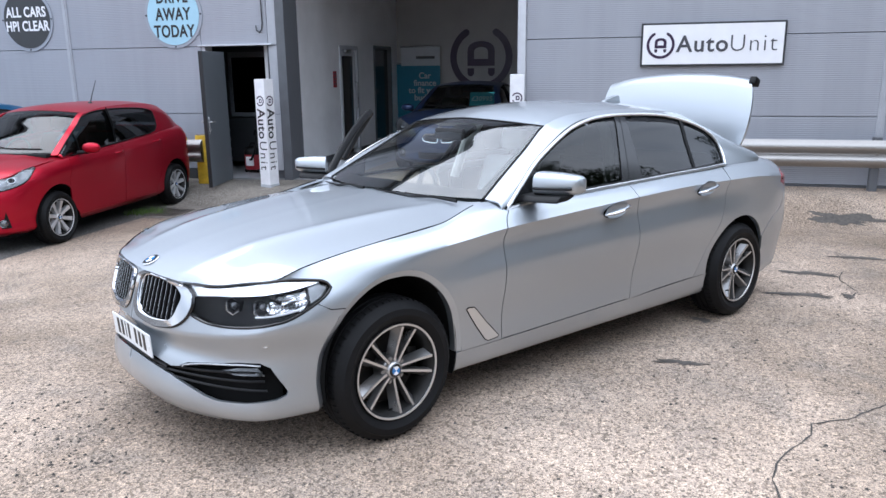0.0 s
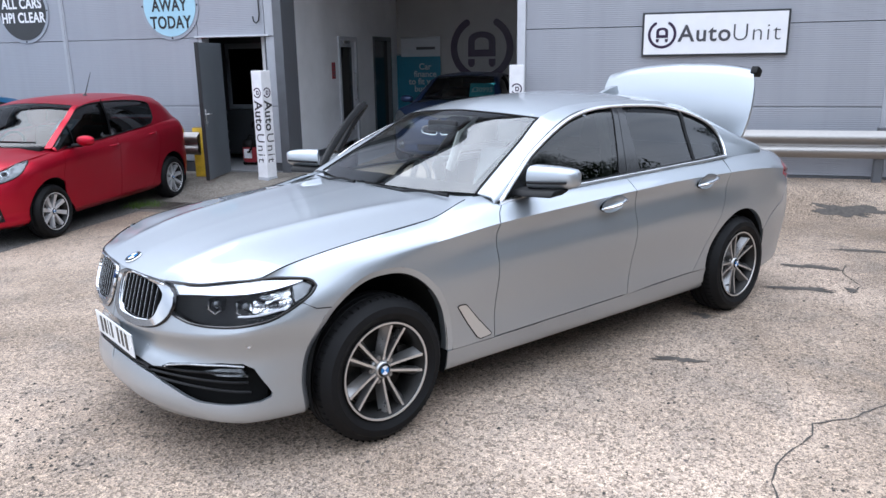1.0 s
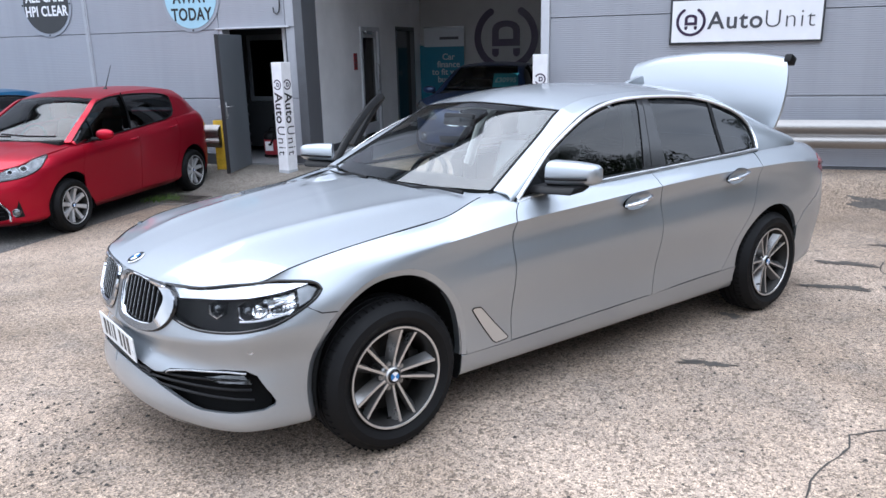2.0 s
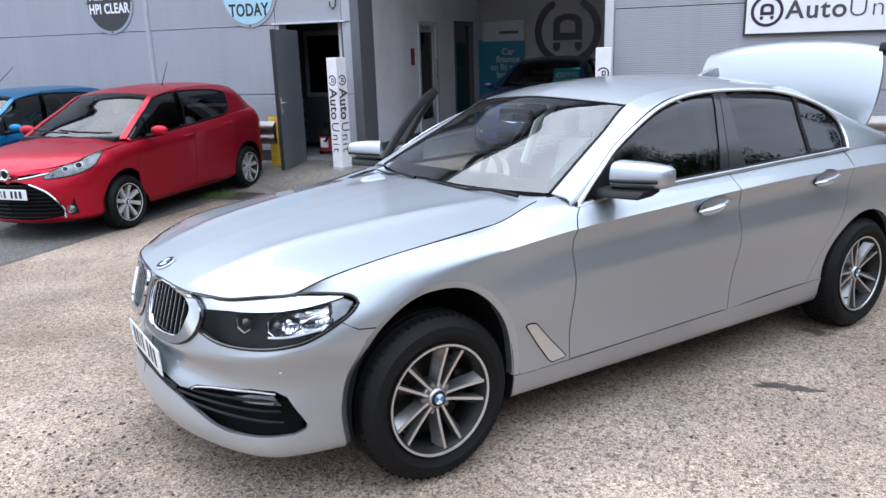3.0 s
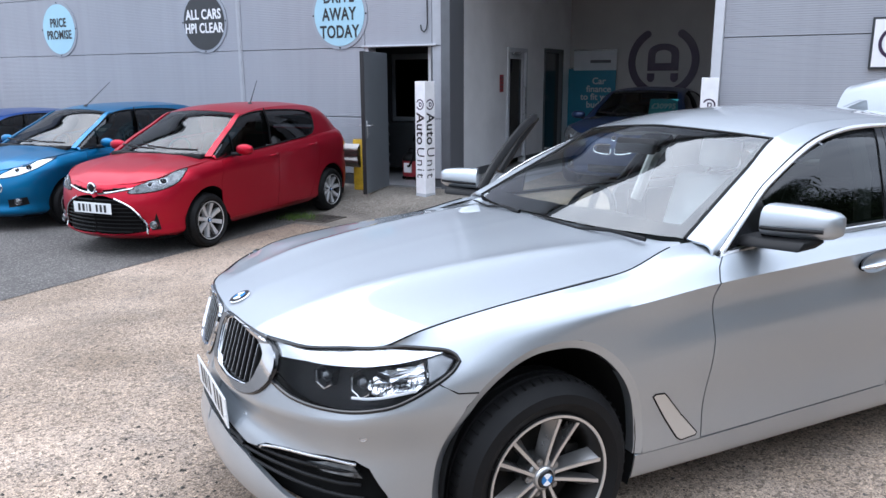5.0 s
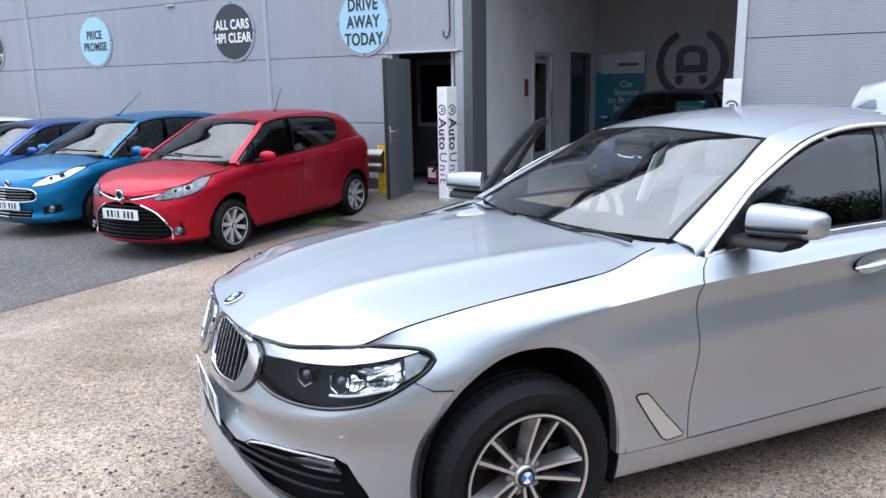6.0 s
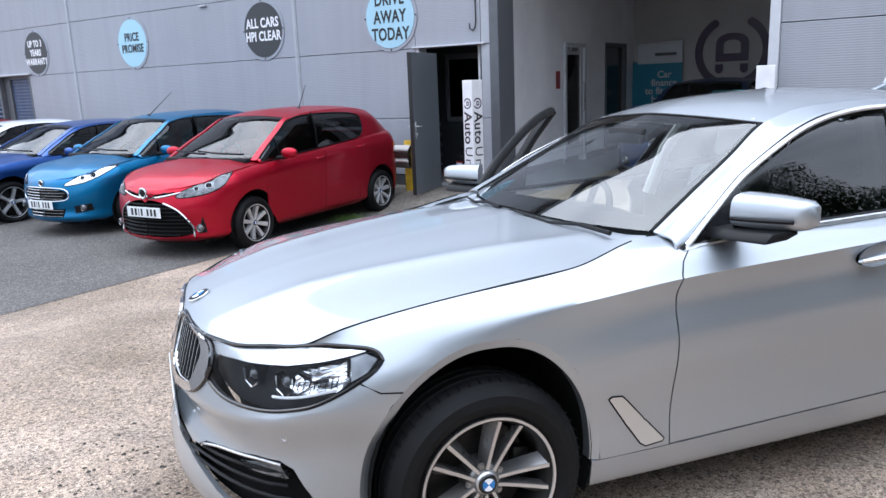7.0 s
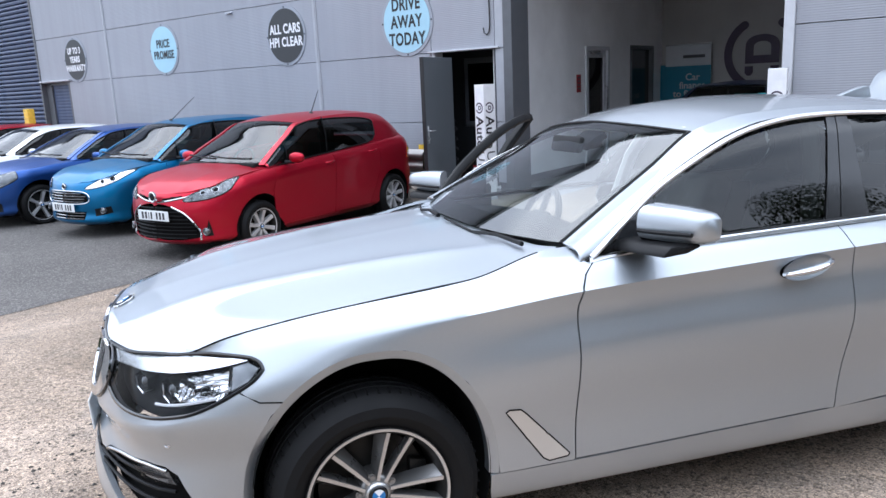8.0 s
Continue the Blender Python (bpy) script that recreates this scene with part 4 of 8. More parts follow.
# ---------------------------------------------------------------- car bodies
class Skin:
    """A smooth half body. Level guide lines run from the nose round the corner and along the flank to the tail.
    p runs along the car (p is x on the flank), q counts the guide lines upwards. y is the half width."""

    def __init__(self, p, x, y, z, creases=()):
        self.p, self.x, self.y, self.z, self.creases = np.array(p, float), x, y, z, dict(creases)
        self.m = len(x)

    def keys(self, p):
        p = np.atleast_1d(np.asarray(p, float))
        out = np.zeros((len(p), self.m, 3))
        for j in range(self.m):
            for k, table in enumerate((self.x, self.y, self.z)):
                out[:, j, k] = spline(self.p, table[j], p)
        return out

    def at(self, p, q):
        """Points on the skin for arrays p and q."""
        p, q = np.atleast_1d(np.asarray(p, float)), np.atleast_1d(np.asarray(q, float))
        K = self.keys(p)
        n, m = len(p), self.m
        d = np.maximum(np.linalg.norm(np.diff(K, axis=1), axis=2), 1e-6)
        g = np.diff(K, axis=1) / d[:, :, None]
        t = np.zeros_like(K)
        t[:, 0], t[:, -1] = g[:, 0], g[:, -1]
        w = d[:, :-1, None], d[:, 1:, None]
        t[:, 1:-1] = (w[0] * g[:, 1:] + w[1] * g[:, :-1]) / (w[0] + w[1])
        i = np.clip(np.floor(q).astype(int), 0, m - 2)
        f = np.clip(q - i, 0, 1)[:, None]
        r = np.arange(n)
        t0, t1 = t[r, i].copy(), t[r, i + 1].copy()
        for j, (a, b, keep) in self.creases.items():
            sharp = keep * np.clip((p - a) / (b - a), 0, 1)[:, None]
            low, high = g[:, j - 1], g[:, j]
            t0 = np.where((i == j)[:, None], t0 + (high - t0) * sharp, t0)
            t1 = np.where((i + 1 == j)[:, None], t1 + (low - t1) * sharp, t1)
        L = d[r, i][:, None]
        A, B = K[r, i], K[r, i + 1]
        return A * (1 + 2 * f) * (1 - f) ** 2 + t0 * L * f * (1 - f) ** 2 + B * f * f * (3 - 2 * f) + t1 * L * f * f * (f - 1)

    def q_of(self, p, z, lo=0.0, hi=None):
        """The q at which the skin has height z."""
        qs = np.linspace(lo, self.m - 1 if hi is None else hi, 240)
        zs = self.at(np.full(240, p), qs)[:, 2]
        zs = np.maximum.accumulate(zs + np.arange(240) * 1e-7)
        return float(np.interp(z, zs, qs))

    def near(self, x, y, z, lo=-2.0, hi=5.0):
        """p and q of the skin's point nearest to a place."""
        best = None
        span = (lo, hi, 0.0, self.m - 1.0)
        for _ in range(4):
            P, Q = np.meshgrid(np.linspace(span[0], span[1], 50), np.linspace(span[2], span[3], 50))
            S = self.at(P.ravel(), Q.ravel())
            k = int(np.argmin(((S - (x, y, z)) ** 2).sum(1)))
            best = P.ravel()[k], Q.ravel()[k]
            a, b = (span[1] - span[0]) / 25, (span[3] - span[2]) / 25
            span = (max(lo, best[0] - a), min(hi, best[0] + a), max(0, best[1] - b), min(self.m - 1.0, best[1] + b))
        return best

    def outline(self, pts):
        """Outline in (p, q) from (p, z) pairs; a pair may give q itself as ('q', q)."""
        return [(p, z[1] if isinstance(z, tuple) else self.q_of(p, z)) for p, z in pts]


def inside(pt, poly):
    x, y = pt
    hit = False
    for i in range(len(poly)):
        (x0, y0), (x1, y1) = poly[i - 1], poly[i]
        if (y0 > y) != (y1 > y) and x < (x1 - x0) * (y - y0) / (y1 - y0) + x0:
            hit = not hit
    return hit


def dense(poly, step, closed=True):
    out = []
    n = len(poly)
    for i in range(n if closed else n - 1):
        a, b = Vector(poly[i]), Vector(poly[(i + 1) % n])
        k = max(1, int((b - a).length / step))
        out += [tuple(a + (b - a) * j / k) for j in range(k)]
    return out if closed else out + [tuple(poly[-1])]


def curve(pts, n=40, closed=False):
    """Rounded line through points (any dimension), evenly sampled."""
    P = [np.array(p, float) for p in pts]
    m = len(P)
    out = []
    segs = m if closed else m - 1
    per = max(2, n // segs)
    for i in range(segs):
        a, b = P[i], P[(i + 1) % m]
        z = P[i - 1] if (closed or i) else a
        c = P[(i + 2) % m] if (closed or i + 2 < m) else b
        for k in range(per):
            t = k / per
            out.append(tuple(0.5 * ((2 * a) + (b - z) * t + (2 * z - 5 * a + 4 * b - c) * t * t + (3 * a - z - 3 * b + c) * t ** 3)))
    return out if closed else out + [tuple(P[-1])]


def cut_sheet(poly, du, dv, holes=(), snap=()):
    """A flat net over the outline in the x-y plane, cut along its rim and along its holes."""
    us, vs = [p[0] for p in poly], [p[1] for p in poly]
    u0, u1, v0, v1 = min(us), max(us), min(vs), max(vs)
    nu, nv = max(1, math.ceil((u1 - u0) / du)), max(1, math.ceil((v1 - v0) / dv))
    bm = bmesh.new()
    rows = [v0 + (v1 - v0) * j / nv for j in range(nv + 1)]
    for c in snap:
        if v0 + dv < c < v1 - dv:
            rows[min(range(nv + 1), key=lambda j: abs(rows[j] - c))] = c
    grid = [[bm.verts.new((u0 + (u1 - u0) * i / nu, v, 0)) for v in rows] for i in range(nu + 1)]
    for i in range(nu):
        for j in range(nv):
            bm.faces.new((grid[i][j], grid[i + 1][j], grid[i + 1][j + 1], grid[i][j + 1]))
    for k, rim in enumerate((poly, *holes)):
        n = len(rim)
        for i in range(n):
            a, b = Vector((*rim[i], 0)), Vector((*rim[(i + 1) % n], 0))
            if (b - a).length < 1e-6:
                continue
            lo_u, hi_u = min(a.x, b.x) - 1e-5, max(a.x, b.x) + 1e-5
            lo_v, hi_v = min(a.y, b.y) - 1e-5, max(a.y, b.y) + 1e-5
            sel = []
            for f in bm.faces:
                xs, ys = [v.co.x for v in f.verts], [v.co.y for v in f.verts]
                if max(xs) >= lo_u and min(xs) <= hi_u and max(ys) >= lo_v and min(ys) <= hi_v:
                    sel.append(f)
            geom = list({v for f in sel for v in f.verts}) + list({e for f in sel for e in f.edges}) + sel
            d = b - a
            bmesh.ops.bisect_plane(bm, geom=geom, dist=2e-6, plane_co=a, plane_no=Vector((-d.y, d.x, 0)))
        drop = []
        for f in bm.faces:
            c = f.calc_center_median()
            if inside((c.x, c.y), rim) == (k > 0):
                drop.append(f)
        bmesh.ops.delete(bm, geom=drop, context="FACES")
    return bm


def lift(bm, fn, flange=0.012, mirror=False, flip=False):
    """Raises a flat net to its place by fn (arrays of u, v to points); folds its rim in; mirrors it to the other side."""
    bm.verts.ensure_lookup_table()
    uv = np.array([v.co[:2] for v in bm.verts]).reshape(-1, 2)
    P = fn(uv[:, 0], uv[:, 1])
    for v, p in zip(bm.verts, P):
        v.co = p
    bmesh.ops.remove_doubles(bm, verts=bm.verts, dist=2e-5)
    bmesh.ops.recalc_face_normals(bm, faces=bm.faces)
    bm.normal_update()
    if flip:
        bmesh.ops.reverse_faces(bm, faces=bm.faces)
        bm.normal_update()
    if flange:
        rim = [e for e in bm.edges if len(e.link_faces) == 1]
        nor = {v: v.normal.copy() for e in rim for v in e.verts}
        made = bmesh.ops.extrude_edge_only(bm, edges=rim)["geom"]
        fresh = [g for g in made if isinstance(g, bmesh.types.BMVert)]
        old = list(nor)
        tree = {tuple(round(c, 6) for c in v.co): nor[v] for v in old}
        for v in fresh:
            v.co -= tree[tuple(round(c, 6) for c in v.co)] * flange
    if mirror:
        for v in bm.verts:
            v.co.y = -v.co.y
        bmesh.ops.reverse_faces(bm, faces=bm.faces)
    return bm


def outward(bm, centre):
    """Turns all faces of an open sheet away from a centre."""
    bm.normal_update()
    s = sum((f.calc_center_median() - Vector(centre)).dot(f.normal) * f.calc_area() for f in bm.faces)
    if s < 0:
        bmesh.ops.reverse_faces(bm, faces=bm.faces)
    return bm


def skin_panel(skin, poly, du=0.03, dq=0.2, flange=0.012, holes=(), side=-1, off=0.0, centre=(1.5, 0, 0.6)):
    def fn(u, v):
        S = skin.at(u, v)
        if off:
            e = 0.004
            a = skin.at(u + e, v) - skin.at(u - e, v)
            b = skin.at(u, np.minimum(v + 0.02, skin.m - 1)) - skin.at(u, np.maximum(v - 0.02, 0))
            nrm = np.cross(a, b)
            nrm /= np.maximum(np.linalg.norm(nrm, axis=1), 1e-9)[:, None]
            flipn = np.sign(((S - np.array((centre[0], 0, centre[2]))) * nrm).sum(1))
            S = S + nrm * flipn[:, None] * off
        return S
    bm = lift(cut_sheet(poly, du, dq, holes, tuple(skin.creases)), fn, 0.0)
    outward(bm, centre)
    bm.normal_update()
    if flange:
        rim = [e for e in bm.edges if len(e.link_faces) == 1]
        nor = {tuple(round(c, 6) for c in v.co): v.normal.copy() for e in rim for v in e.verts}
        made = bmesh.ops.extrude_edge_only(bm, edges=rim)["geom"]
        for v in [g for g in made if isinstance(g, bmesh.types.BMVert)]:
            v.co -= nor[tuple(round(c, 6) for c in v.co)] * flange
    if side < 0:
        for v in bm.verts:
            v.co.y = -v.co.y
        bmesh.ops.reverse_faces(bm, faces=bm.faces)
    return bm


def field_panel(poly, fn, du=0.035, dv=0.035, flange=0.01, holes=(), up=(0, 0, -50)):
    bm = lift(cut_sheet(poly, du, dv, holes), fn, 0.0)
    outward(bm, up)
    bm.normal_update()
    if flange:
        rim = [e for e in bm.edges if len(e.link_faces) == 1]
        nor = {tuple(round(c, 6) for c in v.co): v.normal.copy() for e in rim for v in e.verts}
        made = bmesh.ops.extrude_edge_only(bm, edges=rim)["geom"]
        for v in [g for g in made if isinstance(g, bmesh.types.BMVert)]:
            v.co -= nor[tuple(round(c, 6) for c in v.co)] * flange
    return bm


def skin_line(skin, line, r, side=-1, off=0.0, seg=8, closed=False, flat=1.0):
    """A round strip along a line of (p, q) on the skin."""
    L = np.array(line)
    P = skin.at(L[:, 0], L[:, 1])
    P[:, 1] += off
    if side < 0:
        P[:, 1] = -P[:, 1]
    return tube([tuple(v) for v in P], r, seg, closed, flat)


def ellipse(cx, cz, rx, rz, a0, a1, n):
    return [(cx + rx * math.cos(radians(a0 + (a1 - a0) * i / n)), cz + rz * math.sin(radians(a0 + (a1 - a0) * i / n))) for i in range(n + 1)]


# wheels -----------------------------------------------------------------
def wheel(parent, m, R, rim_r, width, spokes, style, face="rim_face", body="rim_dark", tyre_name="tyre"):
    """A wheel with tyre, rim, spokes, brake disc and cap, turning about its y axis; its outer face looks to -y."""
    w = new("wheel")
    w.parent = parent
    w.matrix_basis = m
    hw = width / 2
    sw = rim_r + 0.012
    prof = [(sw, -hw + 0.012), (sw + 0.012, -hw + 0.004), (sw + (R - sw) * 0.35, -hw - 0.010), (sw + (R - sw) * 0.62, -hw - 0.006), (R - 0.028, -hw + 0.010), (R - 0.010, -hw + 0.026), (R - 0.002, -hw + 0.05),
            (R - 0.001, -0.044), (R - 0.009, -0.042), (R - 0.009, -0.036), (R, -0.034), (R, -0.006), (R - 0.009, -0.004), (R - 0.009, 0.004), (R, 0.006), (R, 0.034), (R - 0.009, 0.036), (R - 0.009, 0.042), (R - 0.001, 0.044),
            (R - 0.002, hw - 0.05), (R - 0.010, hw - 0.026), (R - 0.028, hw - 0.010), (sw + (R - sw) * 0.5, hw + 0.006), (sw, hw - 0.012)]
    ty = part(tyre_name, lathe(prof, 72), "rubber", w, "black rubber tyre with a worn tread", sharp=35)
    lug = bmesh.new()
    for i in range(60):
        a = 2 * math.pi * i / 60
        for s0 in (-1, 1):
            b = box(-0.0022, 0.0022, s0 * 0.05, s0 * (hw - 0.030), R - 0.014, R - 0.0015)
            put(b, Matrix.Rotation(a, 4, "Y"))
            me = bpy.data.meshes.new("t")
            b.to_mesh(me)
            b.free()
            lug.from_mesh(me)
            bpy.data.meshes.remove(me)
    tagged(part("tread_pattern", put(lug, Matrix.Scale(1.0022, 4)), "void", ty, smooth=False), kind="stuff")
    rp = [(rim_r + 0.012, -hw + 0.010), (rim_r + 0.010, -hw + 0.002), (rim_r, -hw + 0.002), (rim_r - 0.010, -hw + 0.014), (rim_r - 0.020, -hw + 0.05), (rim_r - 0.030, 0.02), (rim_r - 0.006, hw - 0.02), (rim_r + 0.006, hw - 0.012)]
    # barrel, disc, caliper and backing carry the shade behind the spokes as dark colour
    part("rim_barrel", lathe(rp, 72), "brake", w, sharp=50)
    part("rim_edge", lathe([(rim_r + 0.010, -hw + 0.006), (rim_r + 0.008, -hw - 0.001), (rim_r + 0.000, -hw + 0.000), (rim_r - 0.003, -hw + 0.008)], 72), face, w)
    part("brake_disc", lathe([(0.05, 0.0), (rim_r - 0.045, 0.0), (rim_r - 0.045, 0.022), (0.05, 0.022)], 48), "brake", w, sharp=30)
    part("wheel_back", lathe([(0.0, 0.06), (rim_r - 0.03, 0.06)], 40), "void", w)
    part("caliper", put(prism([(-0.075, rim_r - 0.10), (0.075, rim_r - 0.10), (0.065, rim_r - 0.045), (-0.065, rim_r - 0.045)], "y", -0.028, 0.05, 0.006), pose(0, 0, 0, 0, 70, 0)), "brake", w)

    def spoke(a, w0, w1, lean, y0, y1):
        n = 8
        bm = bmesh.new()
        bt = bmesh.new()
        rows, tops = [], []
        for i in range(n + 1):
            t = i / n
            r = 0.040 + (rim_r - 0.012 - 0.040) * t
            half = (w0 + (w1 - w0) * t) / 2
            c = lean * (0.012 + 0.026 * t)
            y = y0 + (y1 - y0) * (t ** 1.6)
            out_w = 0.010 + 0.020 * t
            wide_a, wide_b = (out_w if lean < 0 else 0.003), (out_w if lean > 0 else 0.003)
            rows.append([(c - half, y + 0.004), (c + half, y + 0.004), (c + half + wide_b, y + 0.050 - 0.012 * t), (c - half - wide_a, y + 0.050 - 0.012 * t)])
            tops.append([(c - half * 0.92, y), (c + half * 0.92, y)])
            rows[-1] = [(x, yy, r) for x, yy in rows[-1]]
            tops[-1] = [(x, yy, r) for x, yy in tops[-1]]
        V = [[bm.verts.new(v) for v in row] for row in rows]
        for i in range(n):
            for j in range(4):
                k = (j + 1) % 4
                bm.faces.new((V[i][j], V[i][k], V[i + 1][k], V[i + 1][j]))
        T = [[bt.verts.new(v) for v in row] for row in tops]
        U = [[bt.verts.new((v[0] * 1.0, v[1] + 0.006, v[2])) for v in row] for row in tops]
        for i in range(n):
            bt.faces.new((T[i][0], T[i][1], T[i + 1][1], T[i + 1][0]))
            bt.faces.new((T[i][0], T[i + 1][0], U[i + 1][0], U[i][0]))
            bt.faces.new((T[i][1], U[i][1], U[i + 1][1], T[i + 1][1]))
        for b in (bm, bt):
            bmesh.ops.recalc_face_normals(b, faces=b.faces)
            put(b, Matrix.Rotation(a, 4, "Y"))
        return bm, bt
    for s0 in range(spokes):
        base = 2 * math.pi * s0 / spokes
        for k in ((-1, 1) if style == "pair" else (0,)):
            if style == "pair":
                a, tb = spoke(base, 0.011, 0.013, k, -hw + 0.034, -hw + 0.010)
            else:
                a, tb = spoke(base, 0.030, 0.048, 0.0, -hw + 0.03, -hw + 0.010)
            sp = part("spoke", a, body, w, "grey painted alloy spoke", sharp=30)
            part("spoke_face", tb, face, sp, "machined alloy face", sharp=30)
    part("hub", lathe([(0.0, -hw + 0.040), (0.042, -hw + 0.040), (0.054, -hw + 0.046), (0.060, -hw + 0.056), (0.064, 0.0)], 40), body, w, sharp=50)
    part("hub_ring", lathe([(0.030, -hw + 0.026), (0.036, -hw + 0.028), (0.040, -hw + 0.036), (0.042, -hw + 0.046)], 40), face, w, sharp=50)
    for i in range(5):
        a = 2 * math.pi * (i + 0.5) / 5
        part("wheel_bolt", put(lathe([(0.0, -0.004), (0.007, -0.004), (0.009, 0.0), (0.0125, 0.001), (0.0125, 0.02)], 12), Matrix.Translation((0.056 * math.sin(a), -hw + 0.041, 0.056 * math.cos(a)))), "rim_dark", w, sharp=30)
    cap = part("centre_cap", lathe([(0.0, -hw + 0.020), (0.026, -hw + 0.021), (0.031, -hw + 0.024), (0.033, -hw + 0.032)], 32), "black_gloss", w, sharp=50)
    for k, mt in ((0, "emblem_blue"), (1, "white"), (2, "emblem_blue"), (3, "white")):
        pts = [(0, 0)] + [(0.0205 * math.cos(radians(90 * k + 10 * i)), 0.0205 * math.sin(radians(90 * k + 10 * i))) for i in range(10)]
        part("emblem_quarter", put(prism(pts, "y", -hw + 0.0185, -hw + 0.022), Matrix.Rotation(0.5, 4, "Y")), mt, cap, smooth=False)
    part("valve", tube([(0.02, -hw + 0.02, -rim_r + 0.035), (0.02, -hw - 0.0, -rim_r + 0.045)], 0.005), "black", w)
    return w


# small car pieces ---------------------------------------------------------
def roundel(parent, m, r):
    part("emblem", put(lathe([(0.0, -0.004), (r * 0.9, -0.004), (r, -0.002), (r, 0.004)], 32), m), "chrome", parent, "round enamel emblem")
    part("emblem_ring", put(lathe([(r * 0.62, -0.0055), (r * 0.9, -0.0055), (r * 0.9, 0.0)], 32), m), "black_gloss", parent)
    for k, mt in ((0, "emblem_blue"), (1, "white"), (2, "emblem_blue"), (3, "white")):
        pts = [(0, 0)] + [(r * 0.58 * math.cos(radians(90 * k + 10 * i)), r * 0.58 * math.sin(radians(90 * k + 10 * i))) for i in range(10)]
        part("emblem_quarter", put(prism(pts, "y", -0.007, -0.003), m), mt, parent, smooth=False)


def number_plate(parent, m, w=0.52, h=0.111, bars=(0.085, 0.085, 0.03, 0.07, 0, 0.075, 0.08, 0.085)):
    """White plate with its characters as plain bars, in the x-z plane facing -y."""
    pl = part("number_plate", put(box(-w / 2, w / 2, -0.006, 0.0, -h / 2, h / 2, 0.003, 1), m), "plate", parent, "white number plate with black bars", smooth=False)
    total = sum(b or 0.035 for b in bars) * 0.38 + 0.026 * (len(bars) - 1)
    x = -total / 2
    for b in bars:
        bw = (b or 0.035) * 0.38
        if b:
            part("plate_bar", put(box(x, x + bw, -0.0075, -0.006, -h * 0.34, h * 0.34), m), "ink", pl, smooth=False)
        x += bw + 0.026
    for s0 in (-1, 1):
        part("plate_screw", put(disc(0.006, 0.003, 10), m @ pose(s0 * w * 0.46, -0.006, -h * 0.1, 90)), "plate", pl, smooth=False)
    return pl


def seat(parent, x, y, mat="seat"):
    s = part("seat_cushion", box(x - 0.27, x + 0.25, y - 0.26, y + 0.26, 0.40, 0.58, 0.06, 3), mat, parent)
    back = put(box(-0.07, 0.07, -0.26, 0.26, 0.0, 0.62, 0.06, 3), pose(x + 0.22, y, 0.52, 0, 20))
    part("seat_back", back, mat, parent)
    part("headrest", put(box(-0.05, 0.05, -0.13, 0.13, 0.0, 0.19, 0.045, 3), pose(x + 0.44, y, 1.14, 0, 14)), mat, parent)

# ---------------------------------------------------------------- the silver saloon
car = thing("saloon_car", CAR, "silver four-door saloon car with its boot and driver's door open", "car")

P_ALL = [-1.25, -1.05, -0.88, -0.70, -0.55, -0.42, -0.30, -0.15, 0.35, 0.67, 1.2, 1.75, 2.4, 3.0, 3.4, 3.65, 3.85, 4.05, 4.35, 4.65]


def build_skin(plan_x, plan_h, rear_x, rear_s, sides, columns, top=None, p_all=P_ALL, creases=()):
    """Guide lines out of plan curves. columns: front inset, front z at the middle and at the corner, side half widths, side heights, rear inset, rear height."""
    xs, hs, zs = [], [], []
    wx, wh = [1, 1, 0.95, 0.85, 0.7, 0.5, 0.15], [0, 0, 0.15, 0.35, 0.6, 0.75, 0.4]
    for j, (fi, z0, z1, sh, sz, ri, rz) in enumerate(columns):
        grow = sh[0] / plan_h[-1]
        fx = [a + fi * b for a, b in zip(plan_x[:-1], wx)]
        fh = [a * (1 + (grow - 1) * min(1, k / 5)) - fi * b for k, (a, b) in enumerate(zip(plan_h[:-1], wh))]
        fz = [z0 + (z1 - z0) * (k / 6) ** 1.5 for k in range(7)]
        if top and j == len(columns) - 1:
            fx, fh, fz = top
        rx = [a - ri * b for a, b in zip(rear_x, (0.15, 0.5, 0.85, 1, 1))]
        rh = [sh[-1] * s - ri * b * 0.4 for s, b in zip(rear_s, (0.4, 0.8, 0.6, 0.2, 0))]
        xs.append(list(fx) + list(sides) + rx)
        hs.append(list(fh) + list(sh) + rh)
        zs.append(list(fz) + list(sz) + [sz[-1] + (rz - sz[-1]) * t for t in (0.5, 0.8, 1, 1, 1)])
    return Skin(p_all, xs, hs, zs, creases)


